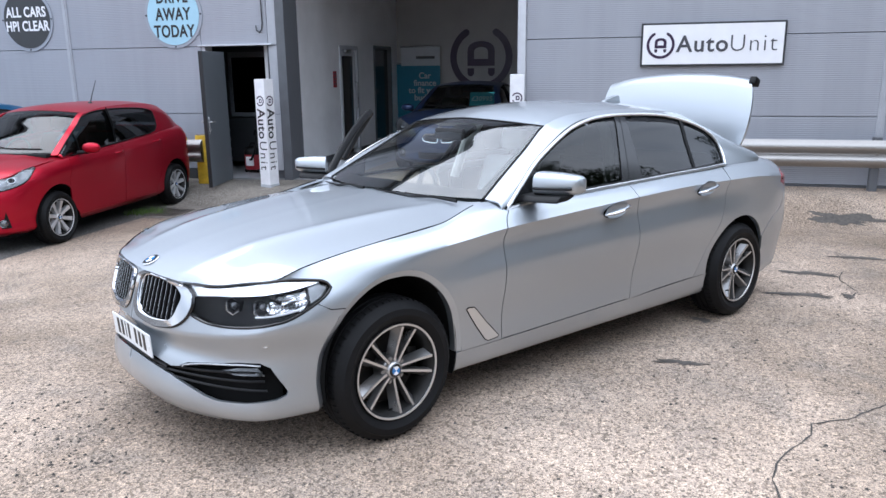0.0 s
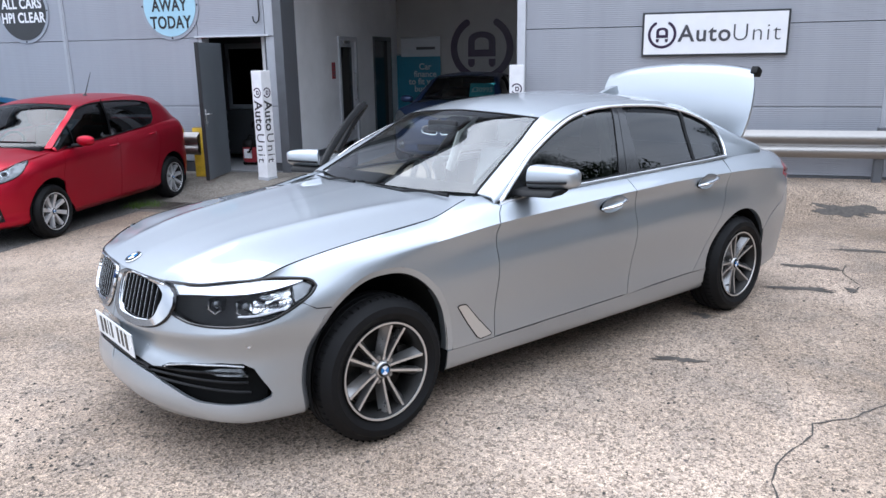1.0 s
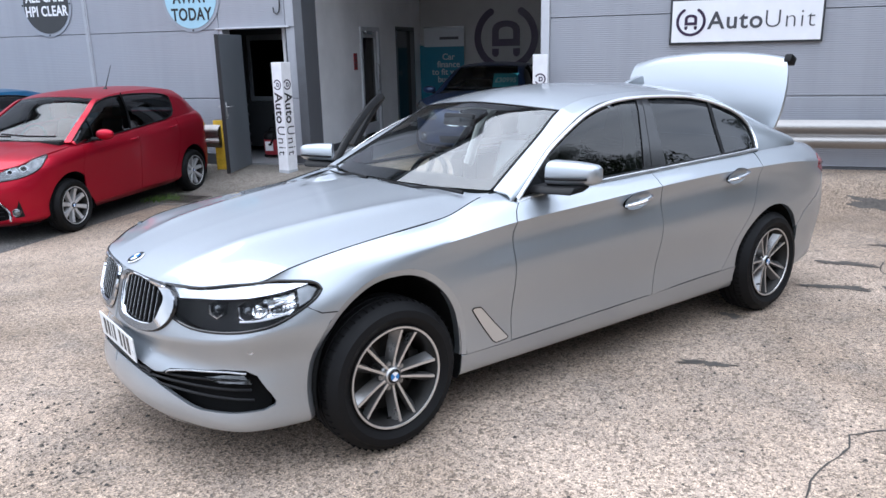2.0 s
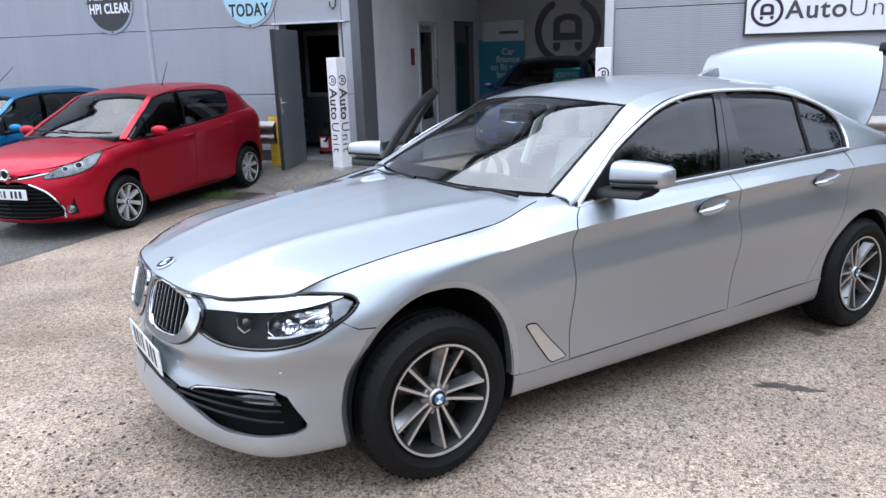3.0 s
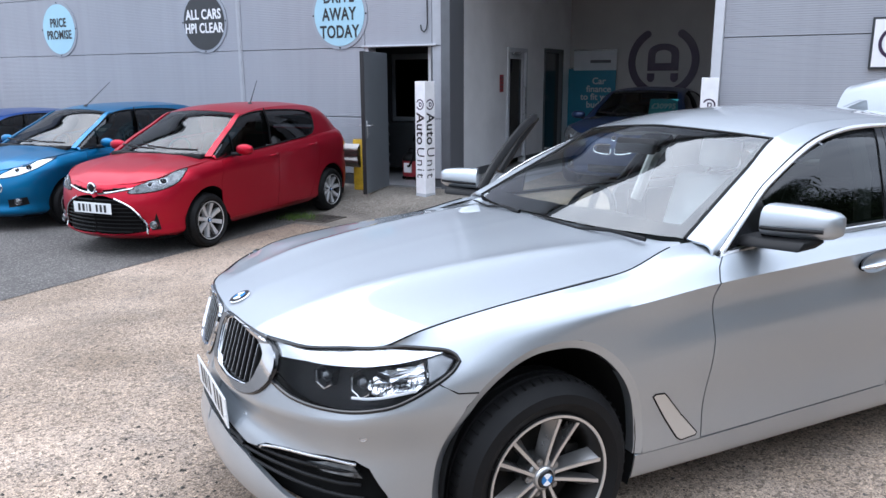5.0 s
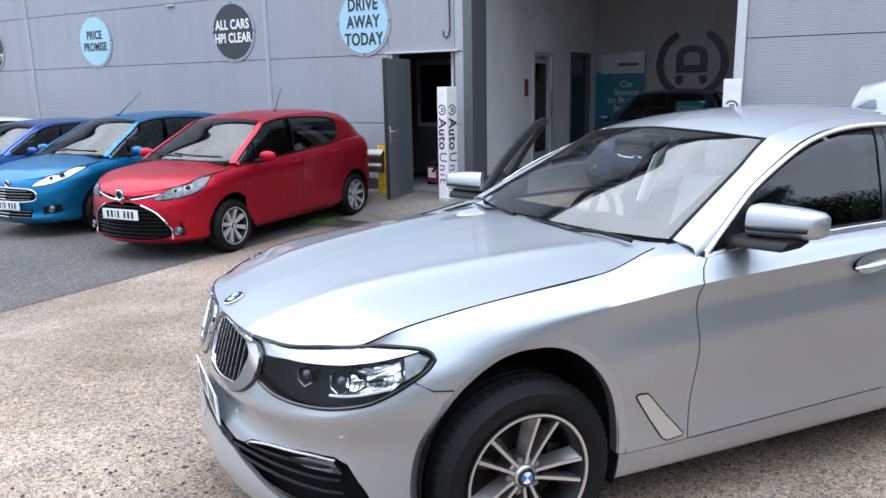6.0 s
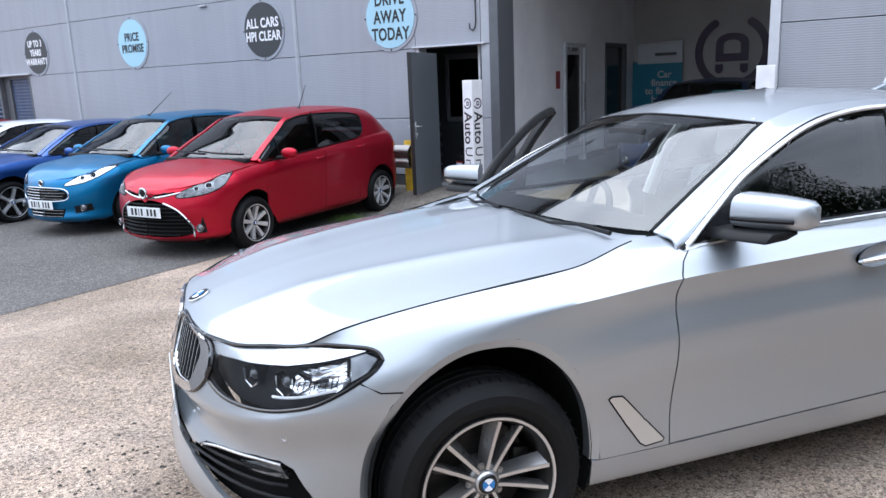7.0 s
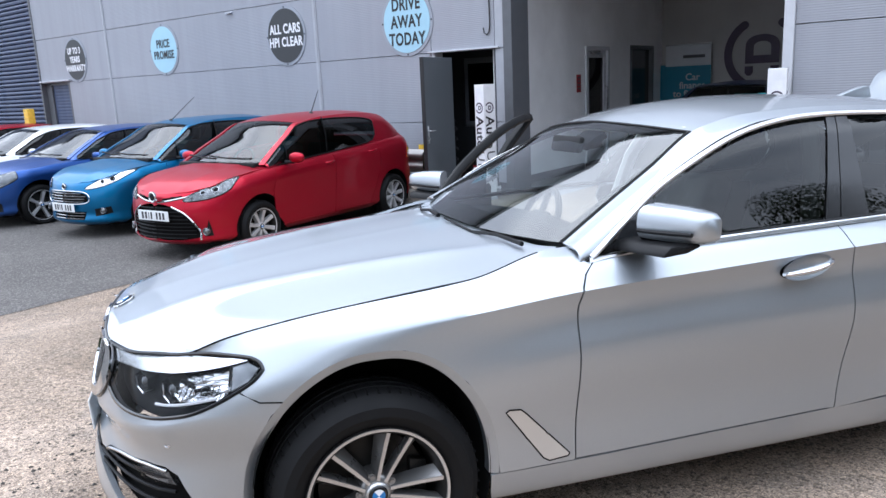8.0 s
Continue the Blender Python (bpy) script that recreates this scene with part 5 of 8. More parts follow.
HS = build_skin(
    [-0.865, -0.855, -0.825, -0.765, -0.69, -0.60, -0.43, -0.15], [0, 0.2, 0.38, 0.565, 0.72, 0.82, 0.878, 0.908],
    [3.65, 3.84, 3.98, 4.07, 4.10], [0.965, 0.87, 0.65, 0.32, 0.0], P_ALL[7:15],
    [
        (0.02, 0.190, 0.20, [0.80, 0.80, 0.81, 0.81, 0.81, 0.81, 0.80, 0.80], [0.20] * 8, 0.06, 0.21),
        (-0.020, 0.245, 0.240, [0.875, 0.866, 0.868, 0.869, 0.869, 0.869, 0.868, 0.86], [0.225] * 8, 0.02, 0.26),
        (0.004, 0.425, 0.385, [0.895, 0.900, 0.908, 0.910, 0.910, 0.910, 0.908, 0.885], [0.345, 0.335, 0.338, 0.347, 0.355, 0.368, 0.37, 0.37], 0.0, 0.38),
        (0.030, 0.48, 0.510, [0.905, 0.901, 0.902, 0.904, 0.904, 0.905, 0.918, 0.90], [0.46, 0.44, 0.452, 0.458, 0.464, 0.472, 0.47, 0.47], 0.0, 0.48),
        (0.0, 0.535, 0.655, [0.918, 0.924, 0.929, 0.930, 0.931, 0.932, 0.938, 0.915], [0.64, 0.68, 0.71, 0.725, 0.737, 0.75, 0.70, 0.60], 0.0, 0.58),
        (0.030, 0.655, 0.715, [0.911, 0.904, 0.901, 0.902, 0.903, 0.906, 0.919, 0.910], [0.765, 0.825, 0.860, 0.887, 0.911, 0.931, 0.925, 0.88], 0.03, 0.80),
        (0.045, 0.705, 0.765, [0.884, 0.906, 0.916, 0.918, 0.919, 0.921, 0.924, 0.903], [0.832, 0.882, 0.916, 0.943, 0.967, 0.986, 0.985, 0.965], 0.06, 0.93),
        (0.055, 0.735, 0.812, [0.853, 0.846, 0.838, 0.838, 0.838, 0.833, 0.82, 0.79], [0.874, 0.937, 0.997, 1.018, 1.036, 1.058, 1.07, 1.07], 0.10, 1.02),
        (0.0, 0.765, 0.866, [0.79, 0.785, 0.74, 0.765, 0.765, 0.76, 0.74, 0.70], [0.901, 0.956, 1.022, 1.03, 1.05, 1.07, 1.09, 1.085], 0.14, 1.04),
    ],
    top=([-0.805, -0.795, -0.765, -0.69, -0.60, -0.515, -0.41], [0, 0.2, 0.40, 0.56, 0.68, 0.765, 0.785], [0.757, 0.763, 0.772, 0.779, 0.801, 0.818, 0.856]),
    creases=((6, (0.02, 0.32, 0.95)), (4, (-0.22, -0.5, 0.85)), (2, (0.1, 0.5, 0.8))))

ARCH_F, ARCH_R = (0.0, 0.365, 0.368, 0.408), (2.955, 0.355, 0.375, 0.372)
ARCH_LIP = (0.0, 0.365, 0.398, 0.436)      # outer rim of the flat lip round the front arch


def pick(*pts):
    """Outline in (p, q) out of places near the skin."""
    return [HS.near(x, y, z, -1.25, 1.0) for x, y, z in pts]


HL_LOW = pick((-0.312, 0.866, 0.776), (-0.345, 0.873, 0.745), (-0.42, 0.872, 0.706), (-0.50, 0.84, 0.662), (-0.56, 0.79, 0.636), (-0.63, 0.71, 0.622), (-0.70, 0.58, 0.620), (-0.75, 0.48, 0.645), (-0.775, 0.432, 0.665))
HL_TIP = pick((-0.322, 0.855, 0.797), (-0.350, 0.840, 0.811), (-0.405, 0.820, 0.820), (-0.46, 0.795, 0.822))
HL_LOW = curve(HL_LOW, 40)
HL_TOP = [(p, 7.98) for p in np.linspace(-0.865, -0.43, 16)]
HL_OUT = HL_TOP + [t for t in curve(HL_TIP[::-1] + [HL_LOW[0]], 16)[:-1]] + HL_LOW


def arch_line(arch, a0, a1, n=26):
    """The wheel arch on the skin; ahead of the flank p is not x."""
    out = []
    ps = np.linspace(-0.6, 0.0, 121)
    for x, z in ellipse(*arch, a0, a1, n):
        p = x
        if x < 0.0:
            for _ in range(3):
                q = HS.q_of(p, z)
                p = float(np.interp(x, HS.at(ps, np.full(121, q))[:, 0], ps))
        out.append((p, HS.q_of(p, z)))
    return out


KID = curve(pick((-0.80, 0.060, 0.735), (-0.80, 0.13, 0.762), (-0.79, 0.24, 0.768), (-0.77, 0.35, 0.757), (-0.77, 0.415, 0.725), (-0.79, 0.418, 0.68), (-0.81, 0.385, 0.615), (-0.83, 0.29, 0.590), (-0.84, 0.16, 0.582), (-0.84, 0.085, 0.60), (-0.83, 0.055, 0.66)), 66, True)
KID_RIM = curve(pick((-0.80, 0.030, 0.745), (-0.80, 0.13, 0.781), (-0.79, 0.25, 0.788), (-0.77, 0.37, 0.783), (-0.75, 0.445, 0.752), (-0.75, 0.484, 0.715), (-0.76, 0.482, 0.660), (-0.80, 0.425, 0.596), (-0.83, 0.31, 0.564), (-0.84, 0.15, 0.556), (-0.84, 0.06, 0.575), (-0.83, 0.022, 0.66)), 72, True)
MOUTH_TOP = pick((-0.86, 0.10, 0.412), (-0.85, 0.25, 0.412), (-0.832, 0.37, 0.402), (-0.815, 0.425, 0.412), (-0.794, 0.462, 0.436), (-0.746, 0.56, 0.454), (-0.662, 0.704, 0.478), (-0.605, 0.775, 0.482), (-0.572, 0.804, 0.462), (-0.545, 0.83, 0.405), (-0.518, 0.847, 0.356))
MOUTH_LOW = pick((-0.524, 0.844, 0.340), (-0.563, 0.833, 0.325), (-0.66, 0.74, 0.310), (-0.74, 0.64, 0.308), (-0.765, 0.58, 0.316), (-0.79, 0.48, 0.338), (-0.825, 0.38, 0.362), (-0.86, 0.23, 0.378), (-0.87, 0.10, 0.382))
MOUTH = [(-1.25, HS.q_of(-1.25, 0.412))] + MOUTH_TOP + MOUTH_LOW + [(-1.25, HS.q_of(-1.25, 0.382))]
arch_a = math.degrees(math.atan2((0.688 - ARCH_LIP[1]) / ARCH_LIP[3], -0.270 / ARCH_LIP[2]))
FRONT_EDGE = arch_line(ARCH_LIP, arch_a, 180 + 25, 14)
SHUT = [FRONT_EDGE[0], HS.near(-0.33, 0.89, 0.690, -0.5, 0), HL_LOW[8]]
BUMPER = [(-1.25, 0.0), (-1.25, 7.98)] + [(p, 7.98) for p in np.linspace(-1.22, -0.875, 10)] + HL_LOW[::-1][:-8] + SHUT[::-1] + FRONT_EDGE + [(FRONT_EDGE[-1][0] - 0.004, 0.0)]


def cup_hole(x, z):
    return HS.outline([(x + 0.104 * math.cos(a), z + 0.044 * math.sin(a) + 0.10 * 0.104 * math.cos(a)) for a in np.linspace(0, 2 * math.pi, 28, endpoint=False)])


def arch_lip(a0, a1, n, side):
    """The flat lip round the front wheel: from the wing's cut it leans in to the wheel, then folds back."""
    outer, inner = arch_line(ARCH_LIP, a0, a1, n), arch_line(ARCH_F, a0, a1, n)
    A = HS.at([p for p, _ in outer], [q for _, q in outer])
    B = HS.at([p for p, _ in inner], [q for _, q in inner])
    bm = bmesh.new()
    rows = []
    for u, v in zip(A, B):
        out = u[1] - 0.001
        rows.append([bm.verts.new((x, side * y, z)) for x, y, z in (u, (v[0], out - 0.011, v[2]), (v[0], out - 0.019, v[2]), (v[0], out - 0.05, v[2]))])
    for p, q in zip(rows[:-1], rows[1:]):
        for j in range(3):
            bm.faces.new((p[j], q[j], q[j + 1], p[j + 1]))
    return outward(bm, (0.0, 0.0, 0.5))


def both(make, name, material, parent, label="", sharp=40.0):
    """One mesh out of the two halves."""
    a, b = make(-1), make(1)
    bm = join(a, b)
    bmesh.ops.remove_doubles(bm, verts=[v for v in bm.verts if abs(v.co.y) < 2e-4], dist=4e-4)
    return part(name, bm, material, parent, label, sharp=sharp)


front_bumper = both(lambda s: skin_panel(HS, BUMPER, 0.022, 0.16, 0.02, (KID, MOUTH), s, centre=(0.6, 0, 0.55)), "front_bumper", "silver", car)
for s in (-1, 1):
    part("bumper_cavity", skin_panel(HS, [(-1.25, 0.5), (-1.25, 7.6), (-0.89, 7.6), (-0.86, 5.0), (-0.55, 3.6), (-0.36, 3.4), (-0.36, 1.0), (-0.5, 0.5)], 0.06, 0.5, 0, (), s, -0.07, (0.6, 0, 0.55)), "void", front_bumper)
    # lower grille: level bars across the dark opening
    for k, (outer_y, z0, z1) in enumerate(((0.835, 0.352, 0.350), (0.815, 0.392, 0.366), (0.80, 0.428, 0.380))):
        line = pick(*[(-0.87 + 0.30 * t ** 2.2, outer_y * t, z1 + (z0 - z1) * t ** 2) for t in np.linspace(0.35, 0.985, 12)])
        part("intake_bar", skin_line(HS, line, 0.006, s, -0.045, 6), "black", front_bumper)
    part("intake_bar", skin_line(HS, pick((-0.87, 0.02, 0.397), (-0.86, 0.2, 0.396), (-0.83, 0.36, 0.385)), 0.006, s, -0.02, 6), "black", front_bumper)
    strip = curve(pick((-0.808, 0.445, 0.414), (-0.794, 0.466, 0.426), (-0.746, 0.56, 0.446), (-0.662, 0.704, 0.467), (-0.60, 0.778, 0.469)), 20)
    part("chrome_strip", skin_line(HS, strip, 0.0058, s, -0.003, 8, False, 0.8), "satin", front_bumper, "satin metal strip")
    fog_o = pick((-0.725, 0.62, 0.432), (-0.681, 0.69, 0.450), (-0.619, 0.764, 0.456), (-0.597, 0.792, 0.422), (-0.645, 0.752, 0.424), (-0.69, 0.685, 0.418))
    fog = part("fog_lamp", skin_panel(HS, fog_o, 0.02, 0.1, 0.02, (), s, -0.030, (0.6, 0, 0.5)), "lamp_grey", front_bumper, "clear fog lamp")
    part("fog_lens", skin_panel(HS, fog_o, 0.02, 0.1, 0.0, (), s, -0.016, (0.6, 0, 0.5)), "lens", fog)
    # parking sensors
    for pt in ((-0.597, 0.813, 0.565), (-0.845, 0.30, 0.475)):
        p0, q0 = HS.near(*pt, -1.25, 0)
        c = HS.at([p0], [q0])[0]
        d = HS.at([p0 + 0.02], [q0])[0] - HS.at([p0 - 0.02], [q0])[0]
        n0 = Vector((-d[1], d[0], 0)).normalized()
        n0 = n0 if n0.x < 0 else -n0
        at = Vector((c[0], s * c[1], c[2]))
        n0.y = abs(n0.y) * s
        ring = put(lathe([(0.0, 0.002), (0.0085, 0.002), (0.0095, 0.0), (0.0115, 0.0), (0.0115, 0.006)], 20), Matrix.Translation(at) @ n0.to_track_quat("-Y", "Z").to_matrix().to_4x4())
        part("parking_sensor", ring, "satin", front_bumper)

    # kidney grille
    kid = part("kidney_frame", skin_panel(HS, KID_RIM, 0.02, 0.16, 0.028, (KID,), s, 0.014, (0.6, 0, 0.55)), "chrome", car, "chrome kidney grille frame", sharp=60)
    part("kidney_bead", skin_line(HS, KID, 0.006, s, 0.012, 8, True), "chrome", kid)
    part("kidney_rim", skin_line(HS, KID_RIM, 0.006, s, 0.002, 8, True), "black_gloss", kid)
    ky = [HS.at([p], [q])[0] for p, q in KID]
    for i in range(9):
        yy = 0.085 + 0.0365 * i
        zs = sorted(v[2] for v in ky if abs(v[1] - yy) < 0.028)
        lo, hi = zs[0] + 0.008, zs[-1] - 0.004
        ends = np.array([HS.near(-0.82, yy, zz, -1.25, -0.7) for zz in (lo, (lo + hi) / 2, hi)])
        E = HS.at(ends[:, 0], ends[:, 1])
        S = np.array([E[0] * (1 - t) + E[2] * t + (E[1] - (E[0] + E[2]) / 2) * 4 * t * (1 - t) * 0.8 for t in np.linspace(0, 1, 9)])
        bm = bmesh.new()
        rows = [[bm.verts.new((x + dx, s * (y + dy), z)) for dx, dy in ((0.0, -0.006), (-0.006, 0.0), (0.0, 0.006), (0.05, 0.004), (0.05, -0.004))] for x, y, z in S]
        for a, b in zip(rows[:-1], rows[1:]):
            for j in range(5):
                bm.faces.new((a[j], a[(j + 1) % 5], b[(j + 1) % 5], b[j]))
        bmesh.ops.recalc_face_normals(bm, faces=bm.faces)
        part("grille_bar", bm, "black", kid, sharp=20)
        # the highlight along each black bar, put in as a thin satin line
        part("grille_bar_edge", tube([(x - 0.005, s * y, z) for x, y, z in S], 0.0009, 5), "satin", kid)

    # headlight
    hl = part("headlight", skin_panel(HS, [(p, min(q, 7.2)) for p, q in HL_OUT], 0.02, 0.16, 0.0, (), s, -0.055, (0.6, 0, 0.55)), "lamp_dark", car, "angular headlight under a clear lens")
    part("headlight_rim", skin_line(HS, HL_OUT, 0.006, s, 0.0, 6, True), "black_gloss", hl)
    brow = [(p, 7.78) for p in np.linspace(-0.85, -0.45, 14)] + pick((-0.395, 0.832, 0.816), (-0.356, 0.847, 0.808), (-0.428, 0.827, 0.791), (-0.49, 0.806, 0.780), (-0.563, 0.768, 0.768), (-0.628, 0.708, 0.759), (-0.696, 0.598, 0.746), (-0.741, 0.491, 0.730), (-0.765, 0.45, 0.728))
    part("headlight_brow", skin_panel(HS, brow, 0.02, 0.12, 0.0, (), s, -0.006, (0.6, 0, 0.55)), "lamp_brow", hl, "bright lamp brow")
    for k, (x, y, z, r) in enumerate(((-0.640, 0.640, 0.706, 0.028), (-0.560, 0.735, 0.702, 0.032))):
        hexa = [(r * 1.1 * math.cos(radians(60 * i + 30)), r * 1.3 * math.sin(radians(60 * i + 30))) for i in range(6)]
        m0 = Matrix.Translation((x, s * y, z)) @ Vector((-0.75, s * 0.55, 0.0)).to_track_quat("-Y", "Z").to_matrix().to_4x4()
        part("lamp_ring", put(tube([(a, -0.02, b) for a, b in hexa[2:]], 0.003, 6), m0), "lamp_white", hl)
        part("projector", put(lathe([(0.0, -0.022), (r * 0.5, -0.016), (r * 0.85, -0.002), (r * 0.9, 0.03)], 24), m0), "lamp_lens_ball", hl)
        part("lamp_shroud", put(lathe([(r * 0.9, -0.005), (r * 1.35, -0.022), (r * 1.45, 0.03)], 6), m0 @ pose(0, 0, 0, 0, 30)), "lamp_dark", hl, sharp=20)
    refl = pick((-0.575, 0.775, 0.735), (-0.522, 0.796, 0.765), (-0.492, 0.807, 0.773), (-0.41, 0.838, 0.788), (-0.405, 0.856, 0.745), (-0.423, 0.864, 0.720), (-0.455, 0.857, 0.703), (-0.518, 0.830, 0.690), (-0.565, 0.80, 0.695))
    bowl = skin_panel(HS, refl, 0.02, 0.10, 0.02, (), s, -0.03, (0.6, 0, 0.55))
    jig = random.Random(9)
    for v in bowl.verts:
        v.co += Vector((jig.uniform(-0.004, 0.004), jig.uniform(-0.006, 0.006), jig.uniform(-0.004, 0.004)))
    part("side_reflector", bowl, "lamp_white", hl, "faceted reflector", smooth=False)
    tip = pick((-0.402, 0.838, 0.793), (-0.36, 0.846, 0.803), (-0.33, 0.862, 0.785), (-0.36, 0.870, 0.752), (-0.408, 0.866, 0.728))
    part("side_marker", skin_panel(HS, tip, 0.02, 0.10, 0.01, (), s, -0.016, (0.6, 0, 0.55)), "lamp_grey", hl, "grey side marker")
    # dark steps between the bright facets
    for (x0, y0, z0), (x1, y1, z1), r in (((-0.535, 0.80, 0.742), (-0.505, 0.82, 0.725), 0.009), ((-0.50, 0.826, 0.712), (-0.46, 0.846, 0.722), 0.006), ((-0.405, 0.85, 0.788), (-0.408, 0.862, 0.728), 0.004)):
        a, b = np.array(HS.near(x0, y0, z0, -1.25, 1)), np.array(HS.near(x1, y1, z1, -1.25, 1))
        part("reflector_slot", skin_line(HS, [tuple(a + (b - a) * t) for t in (0, 0.5, 1)], r, s, -0.024, 6), "lamp_dark", hl)
    for k in range(9):
        a = np.array(HS.near(-0.555 + 0.014 * k, 0.80 + 0.007 * k, 0.690 + 0.002 * k, -1.25, 1))
        b = np.array(HS.near(-0.548 + 0.014 * k, 0.80 + 0.007 * k, 0.712 + 0.003 * k, -1.25, 1))
        part("reflector_fin", skin_line(HS, [tuple(a), tuple((a + b) / 2), tuple(b)], 0.0018, s, -0.016, 5), "lamp_dark", hl)
    lo = pick((-0.605, 0.776, 0.676), (-0.57, 0.805, 0.677), (-0.52, 0.833, 0.685), (-0.444, 0.861, 0.702))
    part("light_strip", skin_line(HS, curve(lo, 16), 0.0045, s, -0.010, 6), "white", hl)
    part("headlight_lens", skin_panel(HS, HL_OUT, 0.02, 0.16, 0.0, (), s, -0.002, (0.6, 0, 0.55)), "lens", hl, "clear lens")

    # dark gaps between the panels
    part("panel_gap", skin_line(HS, [SHUT[0], SHUT[1], HL_LOW[8]], 0.0025, s, 0.0, 6), "void", car)
    part("panel_gap", skin_line(HS, [(p, 7.99) for p in np.linspace(-0.43, 0.60, 40)], 0.003, s, -0.001, 6), "void", car)

    # front wing
    top = [(p, 8.0) for p in np.linspace(-0.425, 0.78, 44)]
    wing = [t for t in HL_LOW[:9]][::-1]
    rear = [(0.80, 8.0), (0.79, 7.3)] + HS.outline([(0.745, 0.992), (0.705, 0.962), (0.682, 0.925), (0.670, 0.87), (0.667, 0.8), (0.668, 0.6), (0.667, 0.42), (0.667, 0.338)])
    arch_low = arch_line(ARCH_LIP, -4, arch_a, 30)
    tip_back = curve(HL_TIP[::-1] + [HL_LOW[0]], 16)[::-1]
    outline = [SHUT[0], SHUT[1]] + wing[:-1] + tip_back + [(-0.425, 8.0)] + top[1:] + rear + HS.outline([(0.55, 0.337), (0.45, 0.334), (0.402, 0.334)]) + arch_low[1:-1]
    fw = part("front_wing", skin_panel(HS, outline, 0.024, 0.14, 0.015, (), s), "silver", car)
    vent = HS.outline(dense([(0.418, 0.545), (0.428, 0.553), (0.468, 0.549), (0.487, 0.532), (0.646, 0.366), (0.640, 0.357), (0.573, 0.351), (0.552, 0.364)], 0.02))
    vt = part("side_vent", skin_panel(HS, vent, 0.015, 0.05, 0.006, (), s, 0.003), "vent_metal", fw, "satin metal vent blade")
    part("vent_shadow", skin_line(HS, dense(vent, 0.02), 0.0028, s, 0.0015, 6, True), "void", vt)

    part("arch_lip", arch_lip(-4, arch_a, 40, s), "silver", fw)
    part("arch_lip", arch_lip(arch_a, 180 + 25, 18, s), "silver", front_bumper)

    # sill
    sill = [(0.405, 0.0)] + HS.outline([(0.375, 0.262), (0.372, 0.331), (0.667, 0.334), (1.2, 0.343), (1.75, 0.351), (2.4, 0.364), (2.575, 0.367), (2.60, 0.24)]) + [(2.61, 0.0)]
    part("sill", skin_panel(HS, sill, 0.06, 0.2, 0.01, (), s), "silver", car)

    # rear quarter, bumper and lamp
    bshut = [(1.735, 1.05), (1.755, 0.985), (1.775, 0.909), (1.777, 0.80), (1.775, 0.70), (1.765, 0.55), (1.752, 0.42), (1.745, 0.351)]
    rshut = [(2.80, 1.07), (2.775, 1.0), (2.752, 0.93), (2.725, 0.82), (2.68, 0.72), (2.61, 0.61), (2.53, 0.49), (2.47, 0.41), (2.43, 0.369)]
    g = 0.0025
    fd = HS.outline([(0.752, 0.993), (0.711, 0.962), (0.688, 0.924), (0.676, 0.87), (0.672, 0.8), (0.673, 0.6), (0.672, 0.42), (0.672, 0.342)]) + HS.outline([(1.2, 0.350), (1.70, 0.357)]) + HS.outline([(p - g, z) for p, z in bshut[::-1][:-1]]) + [(1.735 - g, 8.0), (1.2, 8.0), (0.80, 8.0), (0.79, 7.2)]
    rd = HS.outline([(p + g, z) for p, z in bshut[1:]]) + HS.outline([(2.0, 0.365), (2.40, 0.372)]) + HS.outline([(p - g, z) for p, z in rshut[::-1][:-1]]) + [(2.80 - g, 8.0), (2.3, 8.0), (1.738, 8.0)]
    if s < 0:
        front_door = part("front_door", skin_panel(HS, fd, 0.03, 0.14, 0.015, (cup_hole(1.555, 0.913),), s), "silver", car)
    part("rear_door", skin_panel(HS, rd, 0.03, 0.14, 0.015, (cup_hole(2.50, 0.952),), s), "silver", car)
    lamp_o = [(3.56, 0.905), (3.60, 0.965), (3.68, 0.985), (3.80, 0.985), (4.10, 0.965), (4.10, 0.86), (3.90, 0.855), (3.74, 0.855), (3.66, 0.868)]
    lamp = HS.outline(lamp_o)
    arch_back = arch_line(ARCH_R, 180 + 20, -8, 34)
    bline = HS.outline([(3.30, 0.545), (3.36, 0.62), (3.45, 0.675), (3.56, 0.72), (3.64, 0.78), (3.70, 0.85)])
    quarter = HS.outline([(p + g, z) for p, z in rshut]) + HS.outline([(2.50, 0.370), (2.592, 0.369)]) + [a for a in arch_back if a[0] < 3.30 or a[1] > 4.6][2:] + bline + HS.outline([(3.655, 0.872), (3.555, 0.905), (3.595, 0.970), (3.68, 0.99), (3.82, 0.995)]) + [(3.82, 8.0), (3.4, 8.0), (2.9, 8.0)]
    part("rear_quarter", skin_panel(HS, quarter, 0.03, 0.14, 0.015, (), s), "silver", car)
    rb = HS.outline([(3.305, 0.535), (3.365, 0.612), (3.455, 0.668), (3.565, 0.712), (3.648, 0.775), (3.705, 0.845), (3.9, 0.85), (4.65, 0.85)]) + [(4.65, 0.0), (3.45, 0.0)] + HS.outline([(3.36, 0.25), (3.345, 0.36), (3.33, 0.46)])
    part("rear_bumper", skin_panel(HS, rb, 0.05, 0.2, 0.015, (), s), "silver", car)
    tl = part("tail_lamp", skin_panel(HS, lamp, 0.03, 0.15, 0.015, (), s, 0.001), "lamp_red", car, "red tail lamp")
    part("lamp_bar", skin_line(HS, HS.outline([(3.60, 0.925), (3.75, 0.92), (4.0, 0.91)]), 0.006, s, 0.002, 6), "lamp_dark", tl)
    part("rear_panel", skin_panel(HS, HS.outline([(4.10, 0.87), (4.10, 1.0), (4.64, 1.0), (4.64, 0.87)]), 0.08, 0.3, 0.015, (), s, -0.01), "silver", car)

